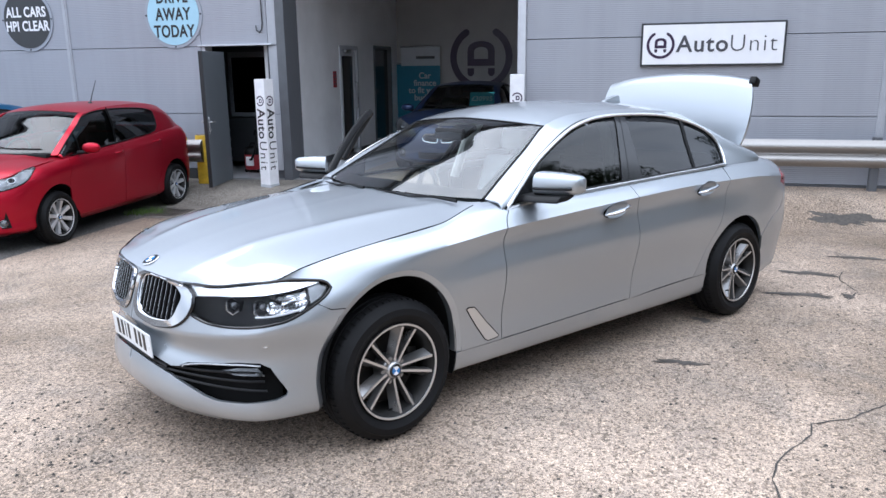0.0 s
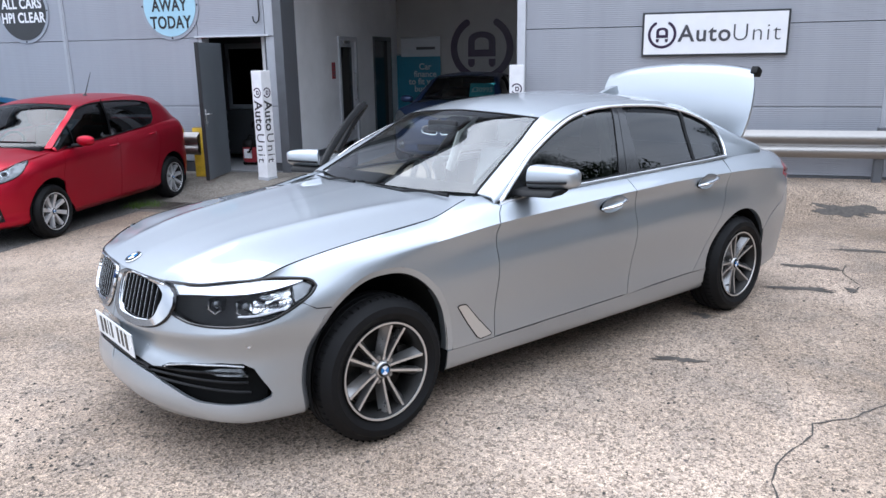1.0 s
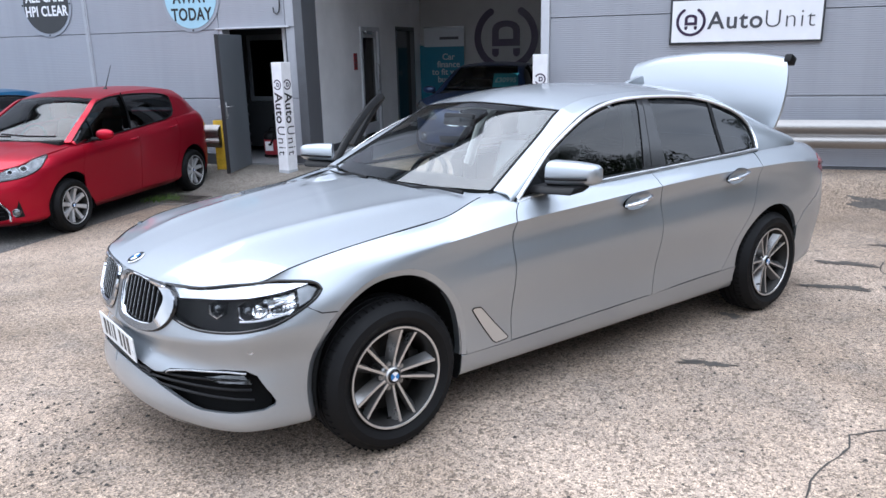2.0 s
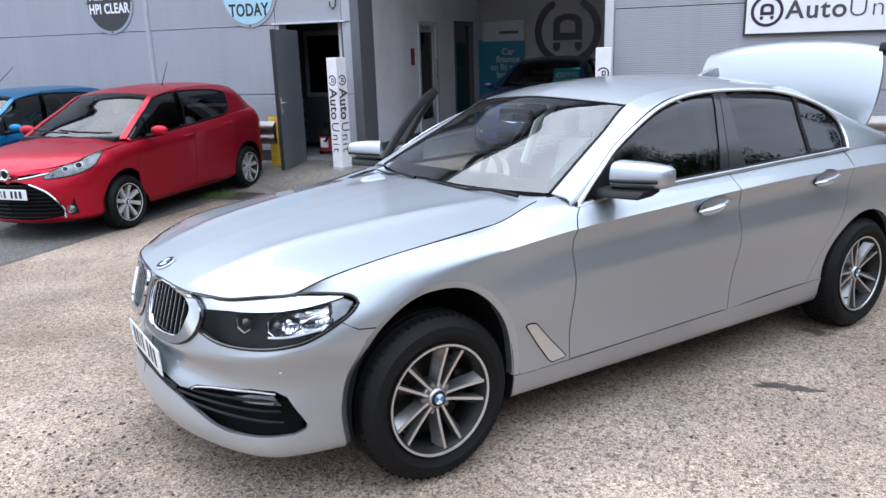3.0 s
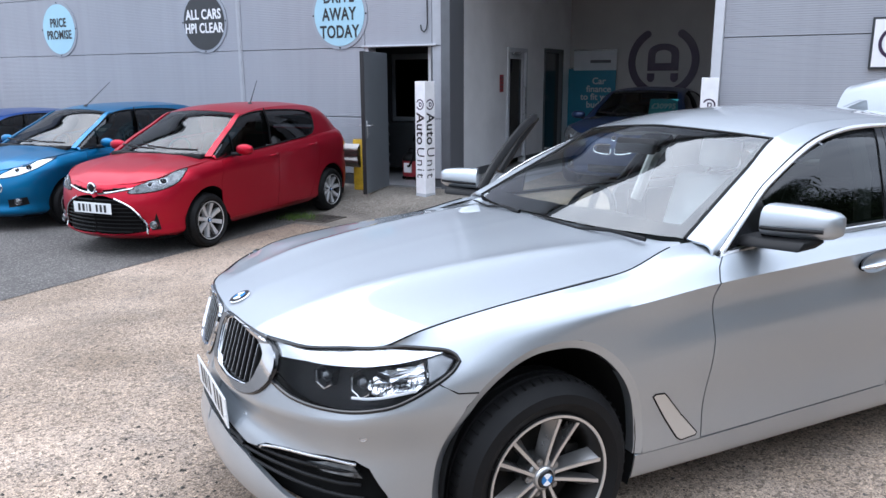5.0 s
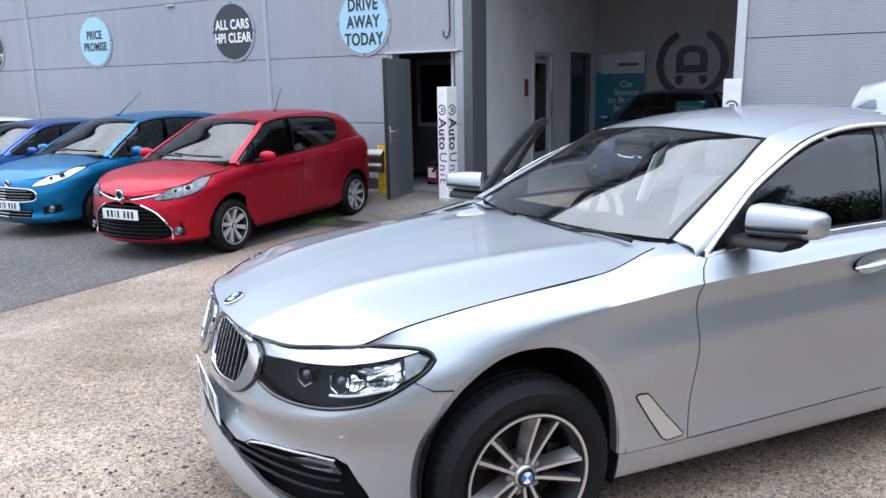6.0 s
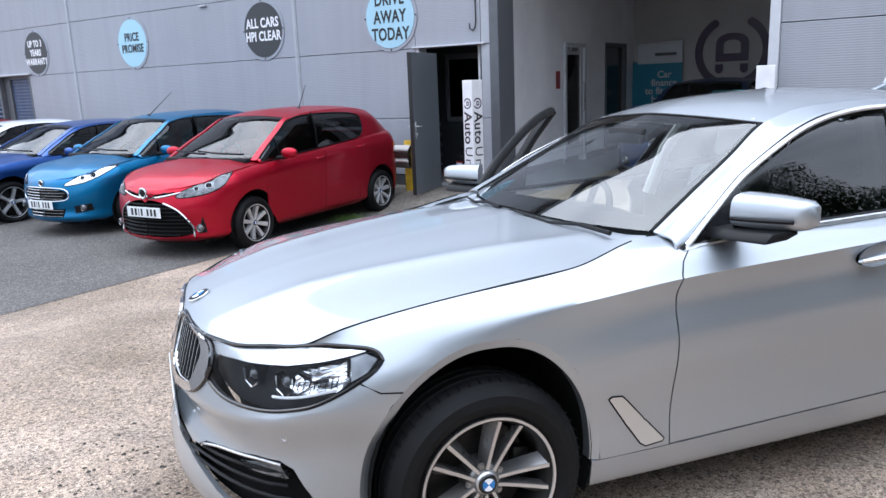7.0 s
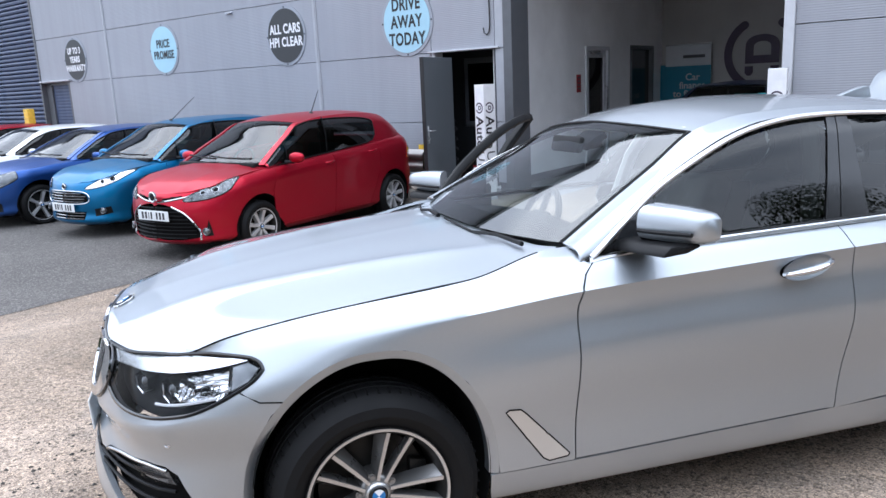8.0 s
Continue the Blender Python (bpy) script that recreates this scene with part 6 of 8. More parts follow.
    # wheel housings
    for k, (x0, arch) in enumerate(((0.0, ARCH_F), (2.955, ARCH_R))):
        pts = [(arch[0] + (arch[2] + 0.004) * math.cos(radians(a)), arch[1] + (arch[3] + 0.004) * math.sin(radians(a))) for a in range(-20, 201, 8)]
        bm = bmesh.new()
        ra = [bm.verts.new((x, s * 0.895, z)) for x, z in pts]
        rb2 = [bm.verts.new((x, s * 0.56, z)) for x, z in pts]
        for i in range(len(pts) - 1):
            bm.faces.new((ra[i], ra[i + 1], rb2[i + 1], rb2[i]))
        bm.faces.new(rb2)
        part("wheel_housing", bm, "void", car, "dark wheel housing")

# ground clearance, floor pan
part("floor_pan", box(-0.6, 3.9, -0.72, 0.72, 0.19, 0.30, 0.03), "void", car)
part("engine_block", box(-0.62, 0.60, -0.55, 0.55, 0.28, 0.70, 0.05), "void", car)

# bonnet
BX = [-0.80, -0.765, -0.69, -0.60, -0.515, -0.41, -0.15, 0.35, 0.50, 0.62, 0.72]
B_H = [0.77] * 5 + [0.785, 0.79, 0.785, 0.775, 0.757, 0.73]
B_ZC = ([-0.82, -0.80, -0.748, -0.68, -0.6, -0.4, -0.1, 0.2, 0.5, 0.72], [0.742, 0.760, 0.787, 0.814, 0.839, 0.888, 0.937, 0.975, 1.005, 1.024])
B_ZE = [0.755, 0.752, 0.742, 0.788, 0.818, 0.856, 0.901, 0.956, 0.969, 0.992, 1.03]


def bonnet_z(x, y):
    h = np.interp(x, BX, B_H)
    zc = spline(*B_ZC, x)
    ze = spline(BX, B_ZE, x)
    t = np.clip(np.abs(y) / h, 0, 1.05)
    z = zc - (zc - ze) * t ** 2.6
    # two ridges that run back from the grille and fade
    r1 = 0.30 + 0.17 * (x + 0.8)
    fade = np.clip((x + 0.8) / 0.35, 0, 1) * np.clip((0.85 - x) / 0.6, 0, 1)
    z = z + 0.013 * fade * np.exp(-np.abs(np.abs(y) - r1) / 0.07) - 0.006 * fade * np.exp(-((np.abs(y) - 0.0) / 0.16) ** 2)
    return z


edge = [(x, h) for x, h in zip([-0.805, -0.795, -0.765, -0.69, -0.60, -0.515], [0, 0.2, 0.398, 0.558, 0.678, 0.763])]
k8 = HS.at(np.linspace(-0.40, 0.60, 30), np.full(30, 8.0))
side_line = [(float(v[0]), float(v[1]) - 0.004) for v in k8] + [(0.64, 0.752), (0.675, 0.728), (0.69, 0.70)]
rear_line = [(0.648, 0.60), (0.602, 0.40), (0.575, 0.2), (0.566, 0.0)]
half = [(x + 0.003, h) for x, h in curve(edge, 30)] + side_line + curve([side_line[-1]] + rear_line, 16)[1:]
full = half + [(x, -y) for x, y in half[::-1] if y > 1e-6]
bonnet = part("bonnet", field_panel(full, lambda u, v: np.stack((u, v, bonnet_z(u, v)), 1), 0.025, 0.025, 0.02), "silver", car)
roundel(car, Matrix.Translation((-0.752, 0.0, 0.790)) @ pose(0, 0, 0, 0, 0, -90) @ pose(0, 0, 0, -66), 0.041)
number_plate(car, Matrix.Translation((-0.866, 0.0, 0.462)) @ pose(0, 0, 0, 0, 0, -90) @ pose(0, 0, 0, 4))

# scuttle, windscreen, roof, rear window
G_X = [0.70, 0.9, 1.1, 1.35, 1.6, 2.0, 2.4, 2.7, 2.9, 3.1, 3.35]


def tumble(z):
    return 0.838 - 0.44 * (z - 1.02) - 0.42 * max(0, z - 1.02) ** 2


G0Z = [0.982, 1.002, 1.013, 1.024, 1.031, 1.043, 1.058, 1.067, 1.07, 1.07, 1.07]
G2Z = [1.012, 1.126, 1.232, 1.345, 1.400, 1.424, 1.408, 1.338, 1.262, 1.18, 1.105]
G3Z = [1.030, 1.142, 1.250, 1.384, 1.430, 1.447, 1.436, 1.404, 1.355, 1.275, 1.15]
G3H = [0.722, 0.668, 0.614, 0.549, 0.523, 0.520, 0.520, 0.520, 0.515, 0.515, 0.53]
G1Z = [(a + b) / 2 for a, b in zip(G0Z, G2Z)]
GS = Skin(G_X, [G_X] * 4, [[0.838 - 0.05 * max(0, x - 2.7) for x in G_X], [tumble(z) for z in G1Z], [tumble(z) for z in G2Z], G3H], [G0Z, G1Z, G2Z, G3Z], {2: (0.6, 0.8, 0.35)}.items())
DLO = curve([(0.735, 0.998), (0.80, 1.046), (0.90, 1.114), (0.985, 1.168), (1.08, 1.219), (1.26, 1.297), (1.43, 1.357), (1.6, 1.395), (1.8, 1.416), (2.07, 1.420), (2.39, 1.405), (2.63, 1.358), (2.795, 1.294), (2.868, 1.215), (2.872, 1.14), (2.835, 1.078)], 70)
DLO_BOTTOM = [(2.6, 1.069), (2.3, 1.060), (1.9, 1.046), (1.6, 1.037), (1.3, 1.027), (1.0, 1.014)]
DLO_Q = GS.outline(DLO + DLO_BOTTOM)


def window_poly(pts):
    return GS.outline(pts)


def top_at(x, inset=0.02):
    xs, zs = [p[0] for p in DLO[:58]], [p[1] for p in DLO[:58]]
    return float(np.interp(x, xs, zs)) - inset


def bot_at(x, inset=0.014):
    return float(np.interp(x, (0.728, 1.0, 1.3, 1.6, 1.9, 2.3, 2.6, 2.84), (0.994, 1.014, 1.027, 1.037, 1.046, 1.060, 1.069, 1.078))) + inset


for s in (-1, 1):
    roof_side = [(x, 3.0) for x in np.linspace(0.705, 3.34, 60)]
    low = GS.outline([(3.34, 1.08), (2.9, 1.075)])
    rim = DLO_Q[:]
    outer = [(0.73, 0.0), (0.705, 0.35)] + roof_side + [(3.345, 0.0), (2.86, 0.0)] + [(2.6, 0.0), (1.6, 0.0), (1.0, 0.0)]
    part("roof_side", skin_panel(GS, outer, 0.03, 0.12, 0.01, (DLO_Q,), s, 0.0, (1.8, 0, 0.9)), "silver", car)
    part("window_trim", skin_line(GS, DLO_Q, 0.0105, s, 0.006, 8, True), "window_trim", car, "bright metal window trim")
    outer_line = [(p + (p - 1.85) * 0.008, q + (q - 1.0) * 0.055) for p, q in DLO_Q[:70]]
    part("roof_gap", skin_line(GS, outer_line, 0.007, s, 0.003, 6), "black", car)
    inner_line = [(p + (1.85 - p) * 0.012, q + (1.0 - q) * 0.04) for p, q in DLO_Q]
    part("window_seal", skin_line(GS, inner_line, 0.009, s, -0.005, 6, True), "black", car)
    # glass panes and pillar covers
    f_top = [(x, top_at(x)) for x in np.linspace(1.03, 1.87, 16)]
    f_poly = window_poly([(1.03, bot_at(1.03))] + f_top + [(1.704, bot_at(1.704))])
    part("quarter_trim", skin_panel(GS, window_poly([(0.76, bot_at(0.76, 0.006)), (0.9, top_at(0.9, 0.012)), (1.02, top_at(1.02, 0.012)), (1.035, bot_at(1.03, 0.006))]), 0.04, 0.2, 0.01, (), s, -0.002, (1.8, 0, 0.9)), "black_gloss", car)
    b1 = window_poly([(1.704, bot_at(1.704, 0.004)), (1.884, top_at(1.884, 0.006)), (1.926, top_at(1.926, 0.006)), (1.772, bot_at(1.77, 0.004))])
    b2 = window_poly([(1.777, bot_at(1.78, 0.004)), (1.931, top_at(1.931, 0.006)), (1.985, top_at(1.985, 0.006)), (1.905, bot_at(1.905, 0.004))])
    if s < 0:
        part("door_glass", skin_panel(GS, f_poly, 0.05, 0.15, 0.0, (), s, -0.006, (1.8, 0, 0.9)), "window", car, "clear side window")
    part("pillar_cover", skin_panel(GS, b1, 0.05, 0.2, 0.006, (), s, 0.0, (1.8, 0, 0.9)), "black_gloss", car)
    part("pillar_cover", skin_panel(GS, b2, 0.05, 0.2, 0.006, (), s, 0.0, (1.8, 0, 0.9)), "black_gloss", car)
    r_poly = window_poly([(1.905, bot_at(1.905))] + [(x, top_at(x)) for x in np.linspace(1.985, 2.545, 12)] + [(2.455, bot_at(2.455))])
    part("door_glass", skin_panel(GS, r_poly, 0.05, 0.15, 0.0, (), s, -0.006, (1.8, 0, 0.9)), "privacy", car, "dark tinted side window")
    d_poly = window_poly([(2.458, bot_at(2.458, 0.004)), (2.545, top_at(2.545, 0.004)), (2.573, top_at(2.573, 0.004)), (2.486, bot_at(2.486, 0.004))])
    part("window_divider", skin_panel(GS, d_poly, 0.05, 0.2, 0.006, (), s, 0.0, (1.8, 0, 0.9)), "black", car)
    q_poly = window_poly([(2.49, bot_at(2.49)), (2.575, top_at(2.575)), (2.65, top_at(2.65, 0.03)), (2.77, 1.275), (2.84, 1.20), (2.845, 1.14), (2.815, 1.095)])
    part("quarter_glass", skin_panel(GS, q_poly, 0.05, 0.15, 0.0, (), s, -0.006, (1.8, 0, 0.9)), "privacy", car, "dark tinted quarter window")


def across(edge_fn, bow_x, bow_z):
    """A sheet between the two roof edges: u along (0..1), v across (-1..1)."""
    def fn(u, v):
        e = edge_fn(u)
        k = 1 - v ** 2
        return np.stack((e[:, 0] - bow_x(u) * k, e[:, 1] * v, e[:, 2] + bow_z(u) * k), 1)
    return fn


def rect(u0, u1, v0, v1):
    return [(u0, v0), (u1, v0), (u1, v1), (u0, v1)]


def g3(x):
    return GS.at(x, np.full(len(x), 3.0))


screen_fn = across(lambda u: g3(0.705 + (1.308 - 0.705) * u), lambda u: 0.165 - 0.095 * u, lambda u: -0.015 + 0.034 * u + 0.03 * u * (1 - u))
part("windscreen", field_panel(rect(0.0, 1.0, -0.985, 0.985), screen_fn, 0.06, 0.08, 0.0, up=(3, 0, -2)), "screen", car, "clear windscreen")
inner_screen = lambda u, v: screen_fn(u, v) + np.array((0.012, 0, -0.008))
for s in (-1, 1):
    part("screen_seal", tube([tuple(screen_fn(np.array([u]), np.array([s * 0.99]))[0]) for u in np.linspace(-0.0, 1, 14)], 0.007, 6), "black", car)
    part("screen_border", field_panel([(0, s * 0.985), (1, s * 0.985), (1, s * 0.93), (0.0, s * 0.90)], inner_screen, 0.08, 0.08, 0.0, up=(3, 0, -2)), "black", car)
part("screen_seal", tube([tuple(screen_fn(np.array([1.0]), np.array([v]))[0]) for v in np.linspace(-1, 1, 20)], 0.006, 6), "black", car)
part("screen_border", field_panel(rect(0.0, 0.12, -0.96, 0.96), inner_screen, 0.06, 0.08, 0.0, up=(3, 0, -2)), "black", car)
part("screen_border", field_panel(rect(0.93, 1.0, -0.96, 0.96), inner_screen, 0.06, 0.08, 0.0, up=(3, 0, -2)), "black", car)
part("sensor_box", field_panel(rect(0.80, 0.94, -0.16, 0.12), lambda u, v: screen_fn(u, v) + np.array((0.03, 0, -0.02)), 0.06, 0.08, 0.03, up=(3, 0, -2)), "black", car)
roof_fn = across(lambda u: g3(1.315 + (2.95 - 1.315) * u), lambda u: 0.07 * (1 - u) ** 2 - 0.08 * u ** 3, lambda u: 0.019 + 0.023 * np.minimum(1, u * 3) * (2 - np.minimum(1, u * 3)) - 0.004 * u)
part("roof", field_panel(rect(0.0, 1.0, -0.997, 0.997), roof_fn, 0.03, 0.06, 0.008), "silver", car)
back_fn = across(lambda u: g3(2.955 + (3.345 - 2.955) * u), lambda u: -0.09 - 0.02 * u, lambda u: 0.038 - 0.02 * u)
part("rear_window", field_panel(rect(0.0, 1.0, -0.985, 0.985), back_fn, 0.08, 0.08, 0.0), "privacy", car, "dark tinted rear window")
part("scuttle", field_panel([(0.50, -0.70), (0.80, -0.70), (0.80, 0.70), (0.50, 0.70)], lambda u, v: np.stack((u - 0.12 * (1 - (v / 0.7) ** 2) * 0.6, v, 0.925 + 0.10 * (u - 0.5) + 0.02 * (1 - (v / 0.7) ** 2)), 1), 0.05, 0.1, 0.02), "black", car)
fin = bmesh.new()
fin = prism([(2.56, 1.462), (2.60, 1.478), (2.66, 1.496), (2.72, 1.512), (2.755, 1.510), (2.77, 1.455)], "y", -0.016, 0.016, 0.006)
part("shark_fin", fin, "silver", car)
for s, (a, b, c) in ((1, ((0.60, -0.62, 1.018), (0.535, -0.30, 1.008), (0.52, -0.02, 1.014))), (1, ((0.53, 0.10, 1.012), (0.54, 0.38, 1.010), (0.60, 0.62, 1.014)))):
    part("wiper", join(tube([a, tuple((np.array(a) + np.array(b)) / 2 + (0, 0, 0.012)), b, c], [0.009, 0.007, 0.006, 0.004], 8)), "black", car, "black wiper arm")

# mirrors -------------------------------------------------------------------
def mirror(parent, m, s):
    """Door mirror built for the left side; s=1 flips it."""
    def shell(zs, grow):
        rows = []
        bm = bmesh.new()
        for t in np.linspace(0, 1, 12):
            y = -0.875 - 0.225 * t
            hgt = (0.062 - 0.020 * t ** 2.5) * grow
            dep = (0.075 - 0.028 * t ** 2) * grow
            if t > 0.93:
                hgt, dep = hgt * 0.80, dep * 0.75
            cz, cx0 = 1.112 + 0.004 * t, 0.965 + 0.055 * t
            row = []
            for k in range(20):
                a = 2 * math.pi * k / 20
                c, sn = math.cos(a), math.sin(a)
                px = -dep * (abs(c) ** 0.7) if c < 0 else dep * 0.6 * (abs(c) ** 0.35)
                pz = hgt * math.copysign(abs(sn) ** 0.62, sn)
                row.append(bm.verts.new((cx0 + px, y, cz + pz)))
            rows.append(row)
        for a, b in zip(rows[:-1], rows[1:]):
            for k in range(20):
                bm.faces.new((a[k], a[(k + 1) % 20], b[(k + 1) % 20], b[k]))
        bm.faces.new(rows[0]), bm.faces.new(rows[-1][::-1])
        bmesh.ops.recalc_face_normals(bm, faces=bm.faces)
        return bm
    flip = Matrix.Diagonal((1, -1 if s > 0 else 1, 1, 1))

    def fin_(b):
        put(b, m @ flip)
        if s > 0:
            bmesh.ops.reverse_faces(b, faces=b.faces)
        return b
    body = shell(1, 1.0)
    base = part("door_mirror", fin_(body), "silver", parent, "silver door mirror on a black foot", sharp=60)
    foot = prism([(0.83, 1.018), (0.93, 1.026), (0.985, 1.044), (0.97, 1.058), (0.86, 1.052), (0.84, 1.036)], "y", -1.06, -0.80, 0.01)
    for v in foot.verts:
        if v.co.y < -0.95:
            v.co.x = 0.95 + (v.co.x - 0.92) * 0.9
            v.co.z = v.co.z + 0.012
    part("mirror_foot", fin_(foot), "black", base)
    line = [(0.892 + 0.056 * t ** 1.5, -0.88 - 0.205 * t, 1.090 + 0.010 * t) for t in np.linspace(0, 1, 10)]
    part("indicator_strip", fin_(tube(line, 0.0075, 6)), "lamp_dark", base, "dark indicator strip")
    lower = shell(1, 1.012)
    bmesh.ops.bisect_plane(lower, geom=lower.verts[:] + lower.edges[:] + lower.faces[:], plane_co=(0, 0, 1.066), plane_no=(0.0, 0, 1), clear_outer=True)
    part("lower_cover", fin_(lower), "black", base, sharp=60)
    part("mirror_glass", fin_(box(1.005, 1.015, -1.06, -0.895, 1.065, 1.155, 0.004, 1)), "chrome", base)
    return base


mirror(car, Matrix.Identity(4), -1)

# handles
def handle(parent, x, z, y, m=Matrix.Identity(4), s=-1):
    cup = lathe([(0.0, 0.040), (0.022, 0.037), (0.040, 0.026), (0.050, 0.010), (0.0535, 0.0)], 32)
    put(cup, Matrix.Translation((x, s * y, z)) @ Matrix(((1, 0, 0, 0), (0, 1, 0, 0), (0.10, 0, 1, 0), (0, 0, 0, 1))) @ Matrix.Diagonal((1.95, 1 if s < 0 else -1, 0.83, 1)))
    h = part("door_handle", put(cup, m), "silver", parent, "silver pull handle with a bright blade")
    bar = curve([(x - 0.102, s * (y - 0.006), z - 0.020), (x - 0.07, s * (y + 0.018), z - 0.014), (x, s * (y + 0.030), z - 0.004), (x + 0.07, s * (y + 0.022), z + 0.010), (x + 0.102, s * (y - 0.004), z + 0.018)], 20)
    part("handle_blade", put(tube(bar, [0.007 + 0.006 * math.sin(math.pi * i / (len(bar) - 1)) for i in range(len(bar))], 8, False, 0.7), m), "silver", h)
    part("handle_strip", put(tube([(a, b + s * 0.009, c + 0.002) for a, b, c in bar[1:-1]], 0.0065, 6), m), "chrome", h)


handle(car, 1.555, 0.913, 0.921)
handle(car, 2.50, 0.952, 0.922)
handle(car, 2.50, 0.952, 0.921, s=1)

# wheels
for x, y, s in ((0, 0.8025, -1), (2.975, 0.815, -1), (0, 0.8025, 1), (2.975, 0.815, 1)):
    wheel(car, Matrix.Translation((x, s * y, 0.335)) @ pose(0, 0, 0, 0, 21 if x == 0 else 50, 0 if s < 0 else 180), 0.335, 0.2165, 0.225, 5, "pair")

# cabin
cab = car
part("dashboard", join(box(0.72, 1.02, -0.68, 0.68, 0.70, 0.985, 0.06, 3)), "cabin", cab)
part("dash_top", field_panel([(0.60, -0.66), (1.0, -0.66), (1.0, 0.66), (0.60, 0.66)], lambda u, v: np.stack((u, v, 0.985 + 0.01 * np.cos(v * 3)), 1), 0.1, 0.1, 0.02), "cabin", cab)
part("console", box(1.0, 2.0, -0.13, 0.13, 0.3, 0.62, 0.04), "cabin", cab)
seat(cab, 1.62, -0.37)
seat(cab, 1.62, 0.37, "seat_cover")
part("rear_bench", box(2.30, 2.75, -0.64, 0.64, 0.40, 0.62, 0.06), "seat", cab)
part("rear_backrest", put(box(-0.08, 0.08, -0.64, 0.64, 0, 0.62, 0.05), pose(2.76, 0, 0.55, 0, 24)), "seat", cab)
part("parcel_shelf", box(2.85, 3.35, -0.62, 0.62, 1.02, 1.05), "cabin", cab)
wheel_c = Matrix.Translation((1.13, 0.37, 0.90)) @ pose(0, 0, 0, 0, -66)
part("steering_rim", put(lathe([(0.185 + 0.016 * math.cos(a), 0.016 * math.sin(a)) for a in [k * math.pi / 4 for k in range(8)]], 40, "z", True), wheel_c), "cabin", cab)
part("steering_hub", put(join(box(-0.07, 0.07, -0.075, 0.075, -0.02, 0.02, 0.015), box(-0.02, 0.02, -0.18, 0.18, -0.01, 0.01, 0.005), box(0.0, 0.18, -0.02, 0.02, -0.01, 0.01, 0.005)), wheel_c), "cabin", cab)
part("inner_mirror", put(box(-0.015, 0.015, -0.12, 0.12, -0.035, 0.035, 0.012), pose(1.10, 0.0, 1.30, 0, 12)), "cabin", cab)
part("headliner", field_panel(rect(0.02, 0.98, -0.95, 0.95), lambda u, v: roof_fn(u, v) - np.array((0, 0, 0.035)), 0.1, 0.2, 0.0), "cream", cab)
for s in (-1, 1):
    part("sun_visor", put(box(-0.02, 0.14, -0.2, 0.2, -0.008, 0.008, 0.006), pose(1.34, s * 0.30, 1.375, 0, 14)), "cream", cab)
    part("door_card", box(0.75, 2.75, s * 0.80 - 0.02, s * 0.80 + 0.02, 0.35, 1.0, 0.01) if s < 0 else box(1.80, 2.75, 0.78, 0.82, 0.35, 1.0, 0.01), "cabin", cab)
    part("pillar_trim", tube([(1.76, s * 0.70, 0.95), (1.82, s * 0.63, 1.2), (1.88, s * 0.53, 1.36)], 0.035, 8), "cream", cab)
    part("seat_belt", tube([(1.84, s * 0.66, 1.20), (1.80, s * 0.66, 0.9), (1.78, s * 0.64, 0.6)], 0.018, 6, False, 0.2), "cabin", cab)

# the driver's door, standing open
HINGE = Vector((0.70, 0.89, 0.0))
SWING = Matrix.Translation(HINGE) @ Matrix.Rotation(radians(52), 4, "Z") @ Matrix.Translation(-HINGE)
od = part("front_door", put(skin_panel(HS, fd, 0.03, 0.14, 0.015, (cup_hole(1.555, 0.913),), 1), SWING), "silver", car, "open silver door with its window wound down")
part("door_lining", put(box(0.75, 1.70, 0.80, 0.84, 0.38, 1.0, 0.02), SWING), "cabin", od)
frame_pts = [(0.80, 1.03)] + [(x, top_at(x, 0.0)) for x in np.linspace(0.95, 1.90, 16)]
fl = GS.outline(frame_pts)
part("window_frame", put(skin_line(GS, fl, 0.027, 1, -0.012, 8, False, 0.8), SWING), "black", od, "black window frame")
bp = GS.outline([(1.90, top_at(1.9, 0.0)), (1.82, 1.25), (1.74, bot_at(1.74))])
part("window_frame", put(skin_line(GS, bp, 0.040, 1, -0.012, 8, False, 0.7), SWING), "black", od, "black window frame")
mirror(car, Matrix.Translation((0.0, -0.04, -0.03)) @ SWING, 1)
handle(car, 1.555, 0.913, 0.921, SWING, 1)

# the boot lid, standing open
def lid(u, v):
    hw = 0.615 + 0.045 * np.sin(np.clip(u, 0, 1) * 3.0) - 0.015 * u
    y = v * hw
    x = 3.40 + 0.10 * u + 0.03 * np.abs(v) ** 2 - 0.035 * np.sin(u * 3.1)
    z = 1.07 + 0.645 * u - 0.05 * u * np.abs(v) ** 3.2
    back = np.clip(u - 0.9, 0, 1)
    return np.stack((x + back * 0.8, y, z - back ** 2 * 4), 1)


lid_poly = curve([(-0.02, -0.93), (0.3, -0.985), (0.7, -1.0), (0.88, -0.985), (0.97, -0.93), (1.0, -0.8), (1.015, -0.4), (1.02, 0.0), (1.015, 0.4), (1.0, 0.8), (0.97, 0.93), (0.88, 0.985), (0.7, 1.0), (0.3, 0.985), (-0.02, 0.93)], 60) + [(-0.02, 0.3), (-0.02, -0.3)]
boot = part("boot_lid", field_panel(lid_poly, lid, 0.05, 0.06, 0.03, up=(6, 0, 1.3)), "silver", car, "silver boot lid raised upright", sharp=50)
part("boot_lining", field_panel(lid_poly, lambda u, v: lid(u, v * 0.97) + np.array((0.035, 0, 0)), 0.1, 0.1, 0.0, up=(0, 0, 1.3)), "black", boot)
